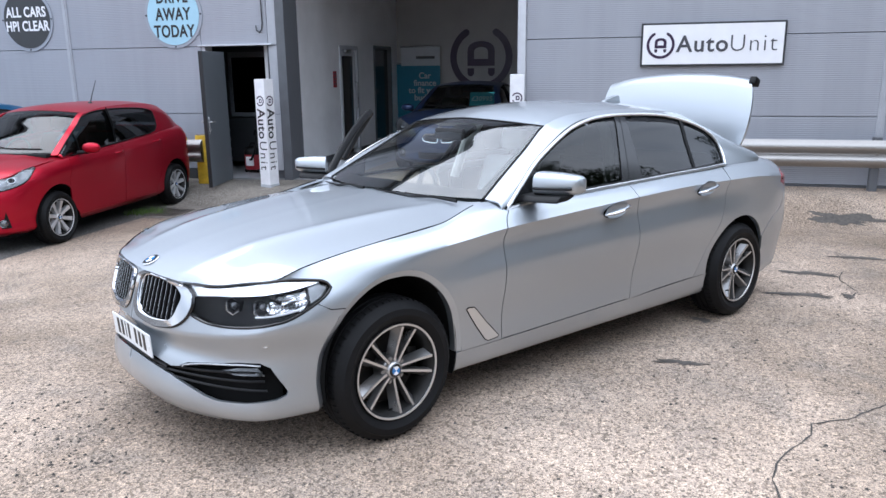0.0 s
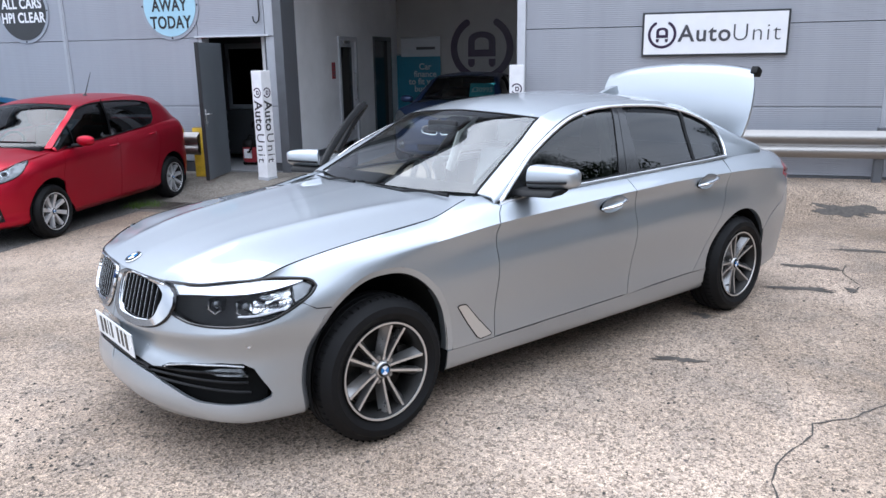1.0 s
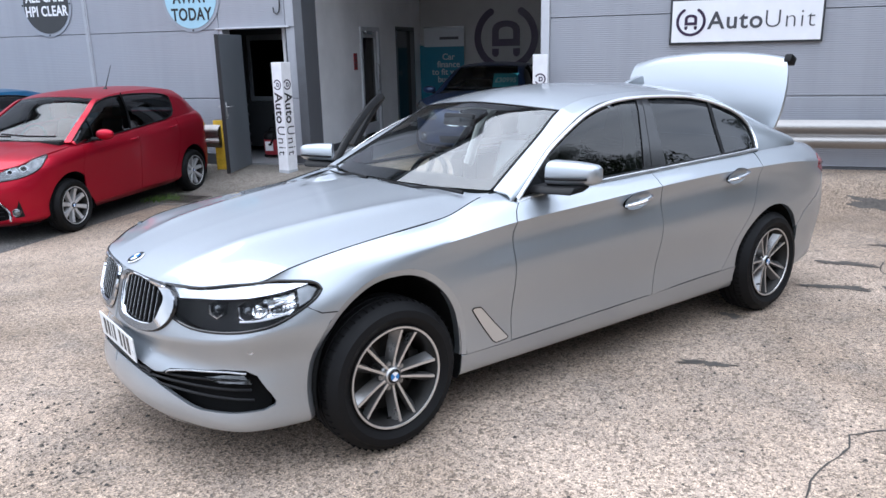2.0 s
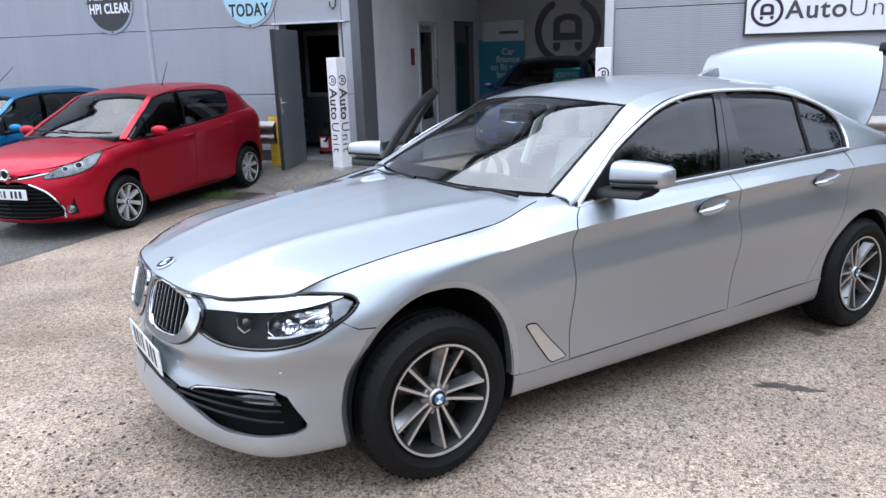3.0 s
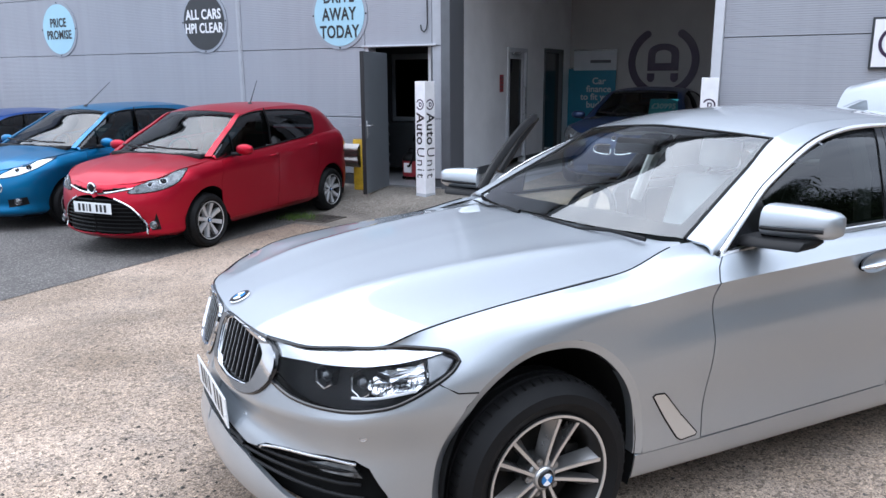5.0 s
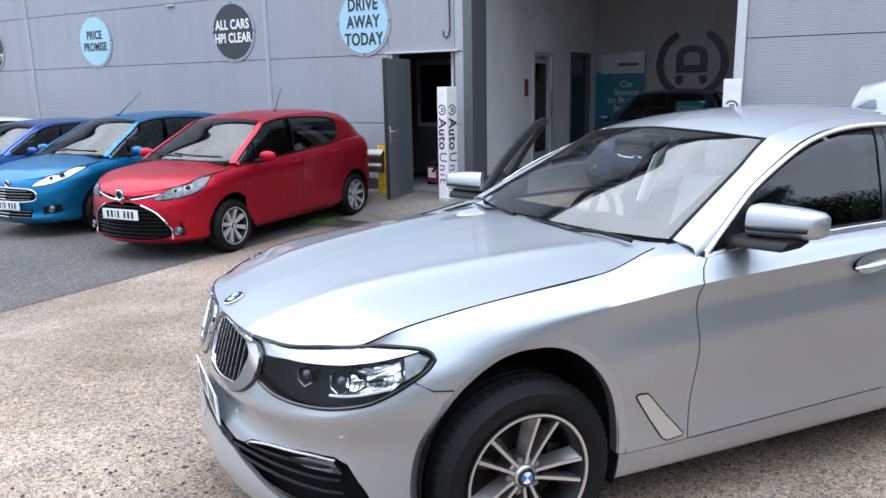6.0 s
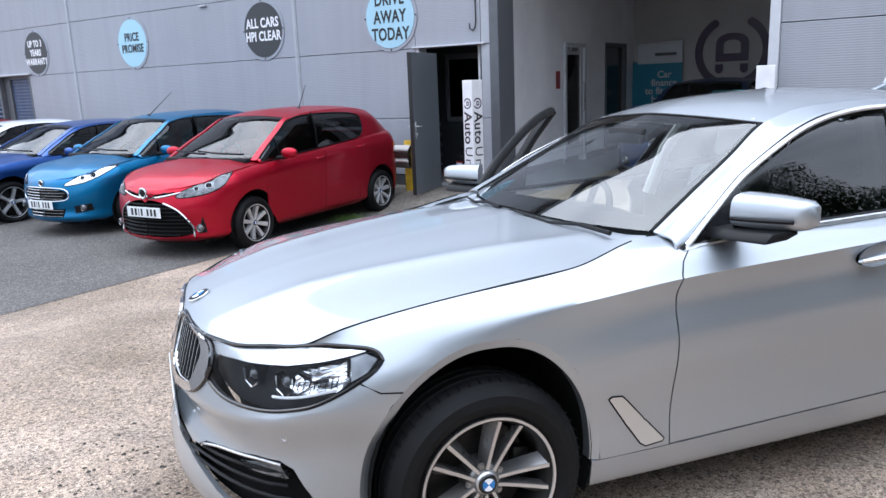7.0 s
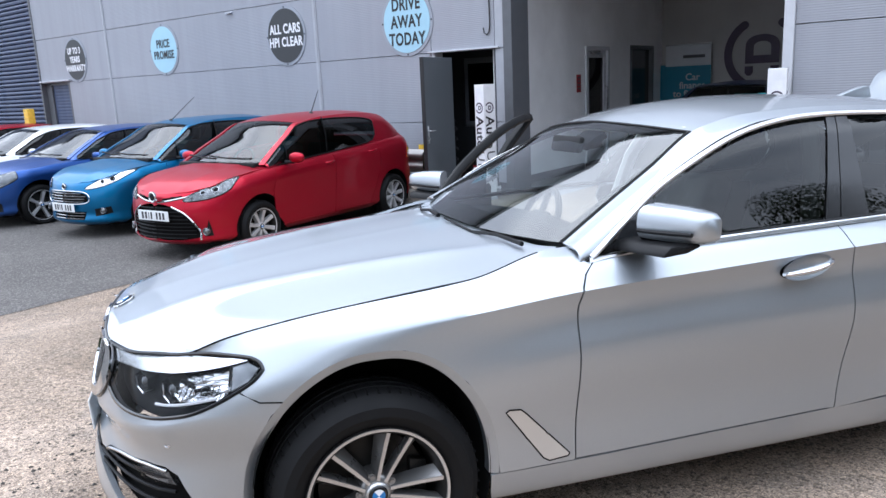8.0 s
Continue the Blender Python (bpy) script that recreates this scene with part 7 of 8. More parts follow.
for s in (-1, 1):
    if s < 0:
        part("boot_latch", put(box(-0.03, 0.05, -0.035, 0.02, -0.03, 0.03, 0.012), pose(3.54, -0.60, 1.625, 0, 25)), "black", boot)
    part("boot_hinge", tube([(3.36, s * 0.56, 1.02), (3.40, s * 0.57, 1.08), (3.46, s * 0.57, 1.2)], 0.014, 8), "black", boot)

# the two flanks stand square to the leaning ground
lean = math.tan(radians(ROLL))
for ob in [o for o in bpy.data.objects if o.type == "MESH"]:
    top = ob
    while top.parent and top.parent != car and top.parent.name.split(".")[0] != "wheel":
        top = top.parent
    if top.parent == car:
        for v in ob.data.vertices:
            w = abs(v.co.y)
            side = math.copysign(1, v.co.y)
            v.co.y += side * (v.co.z - 0.6) * lean * min(1.0, w / 0.3)
            v.co.z += lean * max(0.0, 0.915 - w)

# ---------------------------------------------------------------- the parked hatchbacks
def hatchback(m, label, paint, S, group="parked cars"):
    """A small car from a short table: w half width, base wheelbase, tail, bonnet, roof and window lines."""
    c = thing("parked_car", m, label, "car", group)
    w, wb, nose = S["w"], S["base"], S["nose"]
    k = w / 0.908
    sides = [-0.15, 0.3, 0.6, 1.0, 1.5, wb - 0.5, wb, wb + 0.25]
    p_all = P_ALL[:7] + sides + [wb + 0.40, wb + 0.53, wb + 0.68, wb + 0.9, wb + 1.15]
    tail = S["tail"]
    belt = [S["belt"][0] + (S["belt"][1] - S["belt"][0]) * t for t in (0, 0.10, 0.25, 0.42, 0.6, 0.78, 1, 1)]
    edge_z = S["edge"]
    f = nose / -0.865
    plan_x = [a * f for a in (-0.865, -0.85, -0.81, -0.74, -0.655, -0.555, -0.40)] + [-0.15]
    plan_h = [a * k for a in (0, 0.2, 0.38, 0.565, 0.71, 0.80, 0.865, 0.905)]
    cols = [
        (0.07, 0.19, 0.20, [0.87 * w] * 8, [0.20] * 8, 0.08, 0.24),
        (0.0, 0.24, 0.25, [0.945 * w] * 8, [0.25] * 8, 0.03, 0.30),
        (0.015, 0.34, 0.36, [0.965 * w] * 8, [0.36] * 8, 0.0, 0.40),
        (0.0, 0.44, 0.46, [0.975 * w] * 8, [0.46] * 8, 0.0, 0.50),
        (0.0, 0.54, 0.57, [0.98 * w] * 8, [0.58] * 8, 0.0, 0.60),
        (0.02, 0.64, 0.68, [0.99 * w] * 8, [0.70] * 8, 0.05, 0.70),
        (0.05, 0.71, 0.78, [0.985 * w] + [w] * 7, [0.80] + [z - 0.10 for z in belt[1:]], 0.05, 0.88),
        (0.09, 0.75, 0.86, [0.93 * w, 0.935 * w] + [0.925 * w] * 5 + [0.91 * w], [0.875] + [z - 0.01 for z in belt[1:]], 0.08, 1.07),
        (0.0, 0.77, 0.90, [0.82 * w] * 2 + [0.86 * w] * 6, [edge_z[7]] + [z + 0.01 for z in belt[1:]], 0.11, 1.11),
    ]
    top = ([nose * a for a in (0.90, 0.885, 0.845, 0.77, 0.66, 0.52, 0.36)], [0, 0.2 * k, 0.38 * k, 0.54 * k, 0.66 * k, 0.735 * k, 0.765 * k], edge_z[:7])
    sk = build_skin(plan_x, plan_h, [wb + 0.40, tail - 0.12, tail - 0.05, tail - 0.01, tail], [0.97, 0.90, 0.66, 0.33, 0.0], sides, cols, top, p_all, ((6, (0.2, 0.6, 0.5)),))

    def on(*pts):
        return [sk.near(x, y, z, -1.25, 1.0) for x, y, z in pts]

    def px(arch, a0, a1, n):
        out = []
        ps = np.linspace(-0.6, 0.0, 61)
        for x, z in ellipse(*arch, a0, a1, n):
            p = x
            if x < 0:
                for _ in range(2):
                    p = float(np.interp(x, sk.at(ps, np.full(61, sk.q_of(p, z)))[:, 0], ps))
            out.append((p, sk.q_of(p, z)))
        return out
    R = S["tyre"]
    fa, ra = (0.0, R + 0.02, R + 0.045, R + 0.055), (wb, R + 0.02, R + 0.045, R + 0.05)
    doors = S["doors"]
    body_out = [(-1.25, 0.0), (-1.25, 8.0)] + [(p, 8.0) for p in np.linspace(-1.2, wb + 1.1, 60)] + [(wb + 1.15, 8.0), (wb + 1.15, 0.0), (wb + 0.46, 0.0)] + px(ra, -8, 188, 24)
    body_out += [(wb - 0.46, 0.0), (0.46, 0.0)] + px(fa, -8, 188, 24)
    last = body_out[-1][0]
    body_out += [(last - 0.03, 0.0)]
    grille = [on(*g) for g in S["grilles"]]
    for s in (-1, 1):
        holes = [curve(g, 30, True) if len(g) > 4 else g for g in grille]
        dp = [sk.outline(d) for d in doors]
        part("body_side", skin_panel(sk, body_out, 0.05, 0.25, 0.012, holes + dp, s, 0.0, (1.3, 0, 0.55)), paint, c)
        for d in dp:
            cx_, cq_ = sum(p for p, _ in d) / len(d), sum(q for _, q in d) / len(d)
            part("door", skin_panel(sk, [(p + math.copysign(0.0035, cx_ - p), q + math.copysign(0.03, cq_ - q)) for p, q in d], 0.06, 0.25, 0.012, (), s, 0.0, (1.3, 0, 0.55)), paint, c)
        for g in grille:
            back = part("grille", skin_panel(sk, g, 0.05, 0.4, 0, (), s, -0.03, (1.3, 0, 0.5)), "void", c, "black grille")
            zs = [sk.at([p], [q])[0][2] for p, q in g]
            n = max(2, int((max(zs) - min(zs)) / S["slat"]))
            for i in range(n):
                z = min(zs) + (max(zs) - min(zs)) * (i + 0.5) / n
                ps = [p for p, q in g]
                line = [(p, sk.q_of(p, z)) for p in np.linspace(min(ps), max(ps), 24)]
                line = [t for t in line if inside(t, g)]
                if len(line) > 2:
                    part("grille_slat", skin_line(sk, line, 0.007, s, -0.012, 5), S["slat_mat"], back)
        for strip in S["strips"]:
            part("front_trim", skin_line(sk, curve(on(*strip), 24), S["strip_r"], s, 0.0, 6), "chrome", c, "bright trim strip")
        hp = curve(on(*S["lamp"]), 30, True)
        hl = part("headlight", skin_panel(sk, hp, 0.03, 0.2, 0.0, (), s, 0.002, (1.3, 0, 0.5)), S["lamp_mat"], c, "swept-back headlight")
        cp, cq = np.mean([p for p, q in hp]), np.mean([q for p, q in hp])
        for dp_, dq_, r in ((0.03, -0.18, 0.040), (-0.13, -0.25, 0.030)):
            c0 = sk.at([cp + dp_], [cq + dq_])[0]
            du = sk.at([cp + dp_ + 0.01], [cq + dq_])[0] - sk.at([cp + dp_ - 0.01], [cq + dq_])[0]
            dv = sk.at([cp + dp_], [cq + dq_ + 0.05])[0] - sk.at([cp + dp_], [cq + dq_ - 0.05])[0]
            nv = Vector(np.cross(du, dv)).normalized()
            nv = nv if nv.y > 0 else -nv
            at = Vector(c0) + nv * 0.003
            m0 = Matrix.Translation((at.x, s * at.y, at.z)) @ Vector((nv.x, s * nv.y, nv.z)).to_track_quat("-Y", "Z").to_matrix().to_4x4()
            part("lamp_bowl", put(lathe([(0.0, -0.004), (r * 0.6, -0.003), (r * 0.8, -0.001), (r, 0.004)], 20), m0), "lamp_dark" if S["lamp_mat"] != "lamp_dark" else "lamp_white", hl)
            part("lamp_ring", put(tube([(r * 0.9 * math.cos(a), -0.001, r * 0.9 * math.sin(a)) for a in np.linspace(0, 6.283, 20, endpoint=False)], 0.003, 6, True), m0), "chrome", hl)
        part("lamp_lens", skin_panel(sk, hp, 0.03, 0.2, 0.0, (), s, 0.012, (1.3, 0, 0.5)), "lens", hl)
        part("lamp_rim", skin_line(sk, hp, 0.006, s, 0.004, 5, True), "lamp_dark", hl)
        if S["pocket"]:
            pk = part("fog_pocket", skin_panel(sk, on(*S["pocket"]), 0.04, 0.3, 0.0, (), s, 0.002, (1.3, 0, 0.5)), "black", c)
            fx = S["fog"]
            m0 = Matrix.Translation((fx[0] - 0.005, s * (fx[1] - 0.015), fx[2])) @ Vector((-0.9, s * 0.35, 0)).to_track_quat("-Y", "Z").to_matrix().to_4x4()
            part("fog_lamp", put(lathe([(0.0, -0.016), (0.022, -0.015), (0.030, -0.010), (0.036, -0.018), (0.042, -0.012), (0.043, 0.02)], 20), m0), "lamp_grey", pk, "round fog lamp")
        for arch in (fa, ra):
            pts = [(arch[0] + (arch[2] + 0.003) * math.cos(radians(a)), arch[1] + (arch[3] + 0.003) * math.sin(radians(a))) for a in range(-20, 201, 10)]
            bm = bmesh.new()
            A, B = [bm.verts.new((x, s * (w - 0.04), z)) for x, z in pts], [bm.verts.new((x, s * (w - 0.35), z)) for x, z in pts]
            for i in range(len(pts) - 1):
                bm.faces.new((A[i], A[i + 1], B[i + 1], B[i]))
            bm.faces.new(B)
            part("wheel_housing", bm, "void", c)
        tl = sk.outline([(tail - 0.42 + 0.1, 0.80), (tail - 0.40 + 0.1, 1.0), (tail + 0.05, 1.0), (tail + 0.05, 0.80)])
        part("tail_lamp", skin_panel(sk, tl, 0.05, 0.3, 0.01, (), s, 0.004, (1.3, 0, 0.5)), "lamp_red", c, "red tail lamp")
    # bonnet
    xb = S["screen_base"]
    ez_x = [nose * a for a in (0.90, 0.885, 0.845, 0.77, 0.66, 0.52, 0.36)] + [-0.15, xb + 0.1]
    zc = ([nose * 0.9, nose * 0.8, nose * 0.6, 0.0, xb], S["hood"])
    ez = [edge_z[0] - 0.03, edge_z[1] - 0.04, edge_z[2] - 0.04] + list(edge_z[3:8]) + [edge_z[8]]

    def hood_z(x, y):
        a, b = spline(*zc, x), spline(ez_x, ez, x)
        t = np.clip(np.abs(y) / (0.765 * k), 0, 1.1)
        return a - (a - b) * t ** 2.4 + 0.008 * np.exp(-np.abs(np.abs(y) - 0.33 * k - 0.1 * (x + 0.7)) / 0.06) + 0.004
    line = [(x, h) for x, h in zip(ez_x[:7], [0, 0.2 * k, 0.38 * k, 0.54 * k, 0.66 * k, 0.735 * k, 0.765 * k])]
    half = curve(line, 24) + [(-0.15, 0.80 * k * 0.985), (xb - 0.02, 0.80 * k), (xb, 0.78 * k), (xb - 0.08, 0.4 * k), (xb - 0.11, 0.0)]
    part("bonnet", field_panel(half + [(x, -y) for x, y in half[::-1] if y > 1e-6], lambda u, v: np.stack((u, v, hood_z(u, v)), 1), 0.05, 0.05, 0.015), paint, c)
    # cabin
    gx, zt, ht = S["gx"], S["rail_z"], S["rail_h"]
    z0 = [float(np.interp(x, sides, belt)) for x in gx]
    z2 = [a + (b - a) * 0.80 for a, b in zip(z0, zt)]
    h0 = [0.925 * w - 0.22 * max(0, x - wb) for x in gx]
    h2 = [a + (b - a) * 0.62 for a, b in zip(h0, ht)]
    gs = Skin(gx, [gx] * 4, [h0, [a + (b - a) * 0.42 for a, b in zip(h0, h2)], h2, ht], [z0, [(a + b) / 2 for a, b in zip(z0, z2)], z2, zt])
    dlo = gs.outline(curve(S["dlo"], 40, True))
    for s in (-1, 1):
        part("roof_side", skin_panel(gs, [(gx[0], 0.0)] + [(x, 3.0) for x in np.linspace(gx[0], gx[-1], 40)] + [(gx[-1], 0.0)], 0.06, 0.2, 0.01, (dlo,), s, 0.0, (1.3, 0, 0.9)), paint, c)
        part("side_window", skin_panel(gs, dlo, 0.08, 0.3, 0.0, (), s, -0.006, (1.3, 0, 0.9)), S["side_glass"], c, "dark side window")
        part("window_seal", skin_line(gs, dlo, 0.008, s, 0.0, 6, True), "black", c)
        for a, b, th in S["pillars"]:
            l = gs.outline([a, ((a[0] + b[0]) / 2, (a[1] + b[1]) / 2), b])
            part("window_pillar", skin_line(gs, l, th, s, -0.004, 8, False, 0.12), "black", c)
        mx, mz = S["mirror"]
        mb = bmesh.new()
        bmesh.ops.create_icosphere(mb, subdivisions=3, radius=1.0)
        for v in mb.verts:
            v.co = Vector((mx + 0.06 * v.co.x * (1.0 if v.co.x < 0 else 0.6), s * (w + 0.10) + 0.115 * v.co.y, mz + 0.062 * math.copysign(abs(v.co.z) ** 0.8, v.co.z)))
        dm = part("door_mirror", mb, paint, c)
        part("mirror_arm", tube([(mx - 0.02, s * (w - 0.07), mz - 0.055), (mx, s * (w + 0.05), mz - 0.05)], 0.022, 8), "black", dm)
        for hx, hz in S["handles"]:
            part("door_handle", tube(curve([(hx - 0.09, s * (w * 0.985), hz), (hx, s * (w * 0.985 + 0.035), hz + 0.006), (hx + 0.09, s * (w * 0.985), hz + 0.012)], 10), 0.013, 8), paint, c)

    def edge3(x):
        return gs.at(x, np.full(len(x), 3.0))
    xs0, xs1, xr, xe = gx[0], S["screen_top"], S["roof_end"], gx[-1]
    scr = across(lambda u: edge3(xs0 + (xs1 - xs0) * u), lambda u: 0.14 - 0.05 * u, lambda u: -0.01 + 0.05 * u)
    part("windscreen", field_panel(rect(0, 1, -0.99, 0.99), scr, 0.1, 0.1, 0.0, up=(3, 0, -2)), "car_screen", c, "clear windscreen")
    for s in (-1, 1):
        part("screen_pillar", field_panel([(0, s * 0.90), (1, s * 0.90), (1, s * 0.998), (0, s * 0.998)], lambda u, v: scr(u, v) + np.array((-0.006, 0, 0.008)), 0.06, 0.05, 0.012, up=(3, 0, -2)), paint, c)
    part("screen_border", field_panel(rect(0, 0.10, -0.97, 0.97), lambda u, v: scr(u, v) + np.array((0.012, 0, -0.008)), 0.1, 0.2, 0.0, up=(3, 0, -2)), "black", c)
    part("screen_border", field_panel(rect(0.94, 1.0, -0.97, 0.97), lambda u, v: scr(u, v) + np.array((0.012, 0, -0.008)), 0.1, 0.2, 0.0, up=(3, 0, -2)), "black", c)
    roof = across(lambda u: edge3(xs1 + 0.004 + (xr - xs1) * u), lambda u: 0.09 * (1 - u) - 0.05 * u, lambda u: 0.042 + 0 * u)
    part("roof", field_panel(rect(0, 1, -0.998, 0.998), roof, 0.05, 0.1, 0.008), paint, c)
    rear = across(lambda u: edge3(xr + 0.008 + (xe - xr - 0.008) * u), lambda u: -0.05 - 0.03 * u, lambda u: 0.042 - 0.03 * u)
    part("rear_window", field_panel(rect(0, 1, -0.99, 0.99), rear, 0.1, 0.1, 0.0), "privacy", c)
    for a, b, d in (((xb - 0.04, -0.55, 0.02), (xb - 0.10, -0.2, 0.03), (xb - 0.08, 0.12, 0.05)), ((xb - 0.09, 0.0, 0.02), (xb - 0.08, 0.25, 0.03), (xb - 0.02, 0.55, 0.05))):
        zb = S["hood"][-1] + 0.01
        part("wiper", tube([(x, y, zb + z) for x, y, z in (a, b, d)], 0.011, 6), "black", c, "black wiper arm")
    part("scuttle", box(xb - 0.12, xb + 0.12, -0.7 * k, 0.7 * k, S["hood"][-1] - 0.12, S["hood"][-1] - 0.012, 0.02), "black", c)
    part("dashboard", box(xb + 0.05, xb + 0.5, -0.66 * k, 0.66 * k, 0.6, S["hood"][-1] - 0.02, 0.05), "cabin", c)
    part("floor_pan", box(nose + 0.25, tail - 0.25, -0.68 * k, 0.68 * k, 0.17, 0.5, 0.03), "void", c)
    part("headliner", field_panel(rect(0.02, 0.98, -0.93, 0.93), lambda u, v: roof(u, v) - np.array((0, 0, 0.04)), 0.2, 0.3, 0.0), "cream", c)
    for yy in (-0.36, 0.36):
        seat(c, S["seat_x"], yy * k)
    part("steering_rim", put(lathe([(0.18 + 0.015 * math.cos(a), 0.015 * math.sin(a)) for a in [j * math.pi / 4 for j in range(8)]], 28, "z", True), pose(xb + 0.62, 0.36 * k, 0.93, 0, -62)), "cabin", c)
    for x, s in ((0, -1), (wb, -1), (0, 1), (wb, 1)):
        wheel(c, Matrix.Translation((x, s * (w - 0.115), R)) @ pose(0, 0, 0, 0, 15 + 20 * (x > 0), 0 if s < 0 else 180), R, S["rim"], 0.195, S["spokes"], "single", "rim_silver", "rim_silver")
    if S["plate"]:
        number_plate(c, Matrix.Translation((S["plate"][0], 0, S["plate"][1])) @ pose(0, 0, 0, 0, 0, -90))
    if S["badge"]:
        bx, bz_, br = S["badge"]
        part("emblem", put(lathe([(br * 0.62, -0.006), (br * 0.85, -0.012), (br, -0.006), (br, 0.01)], 28), Matrix.Translation((bx, 0, bz_)) @ pose(0, 0, 0, 0, 0, -90)), "chrome", c, "oval bright emblem")
        part("emblem_face", put(disc(br * 0.7, 0.006, 24), Matrix.Translation((bx, 0, bz_)) @ pose(0, 0, 0, 0, 0, -90) @ pose(0, 0, 0, 90)), "lamp_dark", c)
    if S["aerial"]:
        a, b = S["aerial"]
        part("aerial", tube([a, b], [0.008, 0.004], 6), "ink", c, "black rod aerial")
        part("aerial_foot", lathe([(0.0, 0.03), (0.02, 0.02), (0.03, 0.0)], 12, "z"), "ink", c).location = a
    return c


YARIS = dict(
    w=0.8475, base=2.51, nose=-0.80, tail=3.12, tyre=0.30, rim=0.200, spokes=8, belt=(0.93, 1.10),
    edge=[0.70, 0.71, 0.72, 0.745, 0.79, 0.845, 0.885, 0.905, 0.955], hood=[0.735, 0.80, 0.875, 0.965, 1.01], screen_base=0.22,
    gx=[0.20, 0.45, 0.70, 0.98, 1.4, 1.9, 2.3, 2.6, 2.8, 2.92], rail_z=[0.97, 1.12, 1.25, 1.395, 1.455, 1.465, 1.452, 1.41, 1.29, 1.14],
    rail_h=[0.73, 0.68, 0.625, 0.57, 0.56, 0.555, 0.55, 0.54, 0.55, 0.57], screen_top=0.98, roof_end=2.66,
    dlo=[(0.22, 0.955), (0.48, 1.14), (0.78, 1.31), (1.05, 1.40), (1.45, 1.425), (1.95, 1.41), (2.24, 1.37), (2.27, 1.30), (2.14, 1.10), (1.6, 1.045), (0.9, 0.99)],
    pillars=[((0.52, 0.98), (0.60, 1.22), 0.03), ((1.22, 1.03), (1.36, 1.42), 0.075)], side_glass="privacy", mirror=(0.50, 1.03), handles=[(1.18, 0.90), (2.05, 0.96)],
    doors=[[(0.28, 0.93), (0.20, 0.7), (0.22, 0.42), (0.35, 0.27), (1.25, 0.27), (1.28, 0.6), (1.28, 0.99)], [(1.29, 0.99), (1.29, 0.6), (1.26, 0.27), (1.98, 0.27), (2.12, 0.52), (2.20, 0.75), (2.18, 1.06)]],
    grilles=[[(-0.80, 0.0, 0.62), (-0.79, 0.30, 0.61), (-0.74, 0.46, 0.50), (-0.70, 0.56, 0.36), (-0.70, 0.55, 0.28), (-0.80, 0.0, 0.25)], [(-0.76, 0.10, 0.70), (-0.70, 0.36, 0.735), (-0.69, 0.38, 0.70), (-0.77, 0.12, 0.66)]],
    slat=0.04, slat_mat="black", strips=[[(-0.78, 0.05, 0.66), (-0.77, 0.16, 0.67), (-0.72, 0.34, 0.70), (-0.66, 0.45, 0.715)], [(-0.79, 0.26, 0.62), (-0.75, 0.44, 0.53), (-0.70, 0.57, 0.36), (-0.69, 0.58, 0.25)]], strip_r=0.011,
    lamp=[(-0.70, 0.40, 0.665), (-0.66, 0.46, 0.745), (-0.50, 0.60, 0.81), (-0.24, 0.72, 0.905), (-0.22, 0.75, 0.89), (-0.36, 0.76, 0.775), (-0.52, 0.68, 0.70)], lamp_mat="lamp_grey",
    pocket=[(-0.62, 0.66, 0.47), (-0.60, 0.70, 0.30), (-0.64, 0.60, 0.29)], fog=(-0.63, 0.645, 0.345), seat_x=1.25,
    plate=(-0.815, 0.515), badge=(-0.80, 0.715, 0.062), aerial=((1.55, -0.25, 1.49), (1.72, -0.25, 1.78)))
FIESTA = dict(YARIS, w=0.861, base=2.489, tail=3.14, spokes=5,
    grilles=[[(-0.80, 0.0, 0.64), (-0.78, 0.34, 0.635), (-0.74, 0.45, 0.58), (-0.76, 0.40, 0.50), (-0.80, 0.0, 0.49)], [(-0.80, 0.0, 0.37), (-0.76, 0.40, 0.37), (-0.77, 0.36, 0.27), (-0.80, 0.0, 0.26)]],
    slat=0.036, slat_mat="satin", strips=[[(-0.80, 0.0, 0.655), (-0.77, 0.36, 0.648), (-0.73, 0.47, 0.58), (-0.76, 0.41, 0.49), (-0.80, 0.0, 0.478)]], strip_r=0.008,
    lamp=[(-0.72, 0.40, 0.675), (-0.66, 0.48, 0.75), (-0.42, 0.64, 0.845), (-0.12, 0.74, 0.92), (-0.14, 0.76, 0.89), (-0.36, 0.75, 0.79), (-0.58, 0.62, 0.70)], lamp_mat="lamp_white",
    pocket=[(-0.70, 0.52, 0.41), (-0.58, 0.72, 0.44), (-0.56, 0.73, 0.35), (-0.70, 0.52, 0.32)], fog=(-0.64, 0.655, 0.39),
    plate=(-0.815, 0.43), badge=(-0.765, 0.70, 0.045), aerial=((1.05, 0.0, 1.47), (1.52, 0.0, 1.80)), side_glass="window")
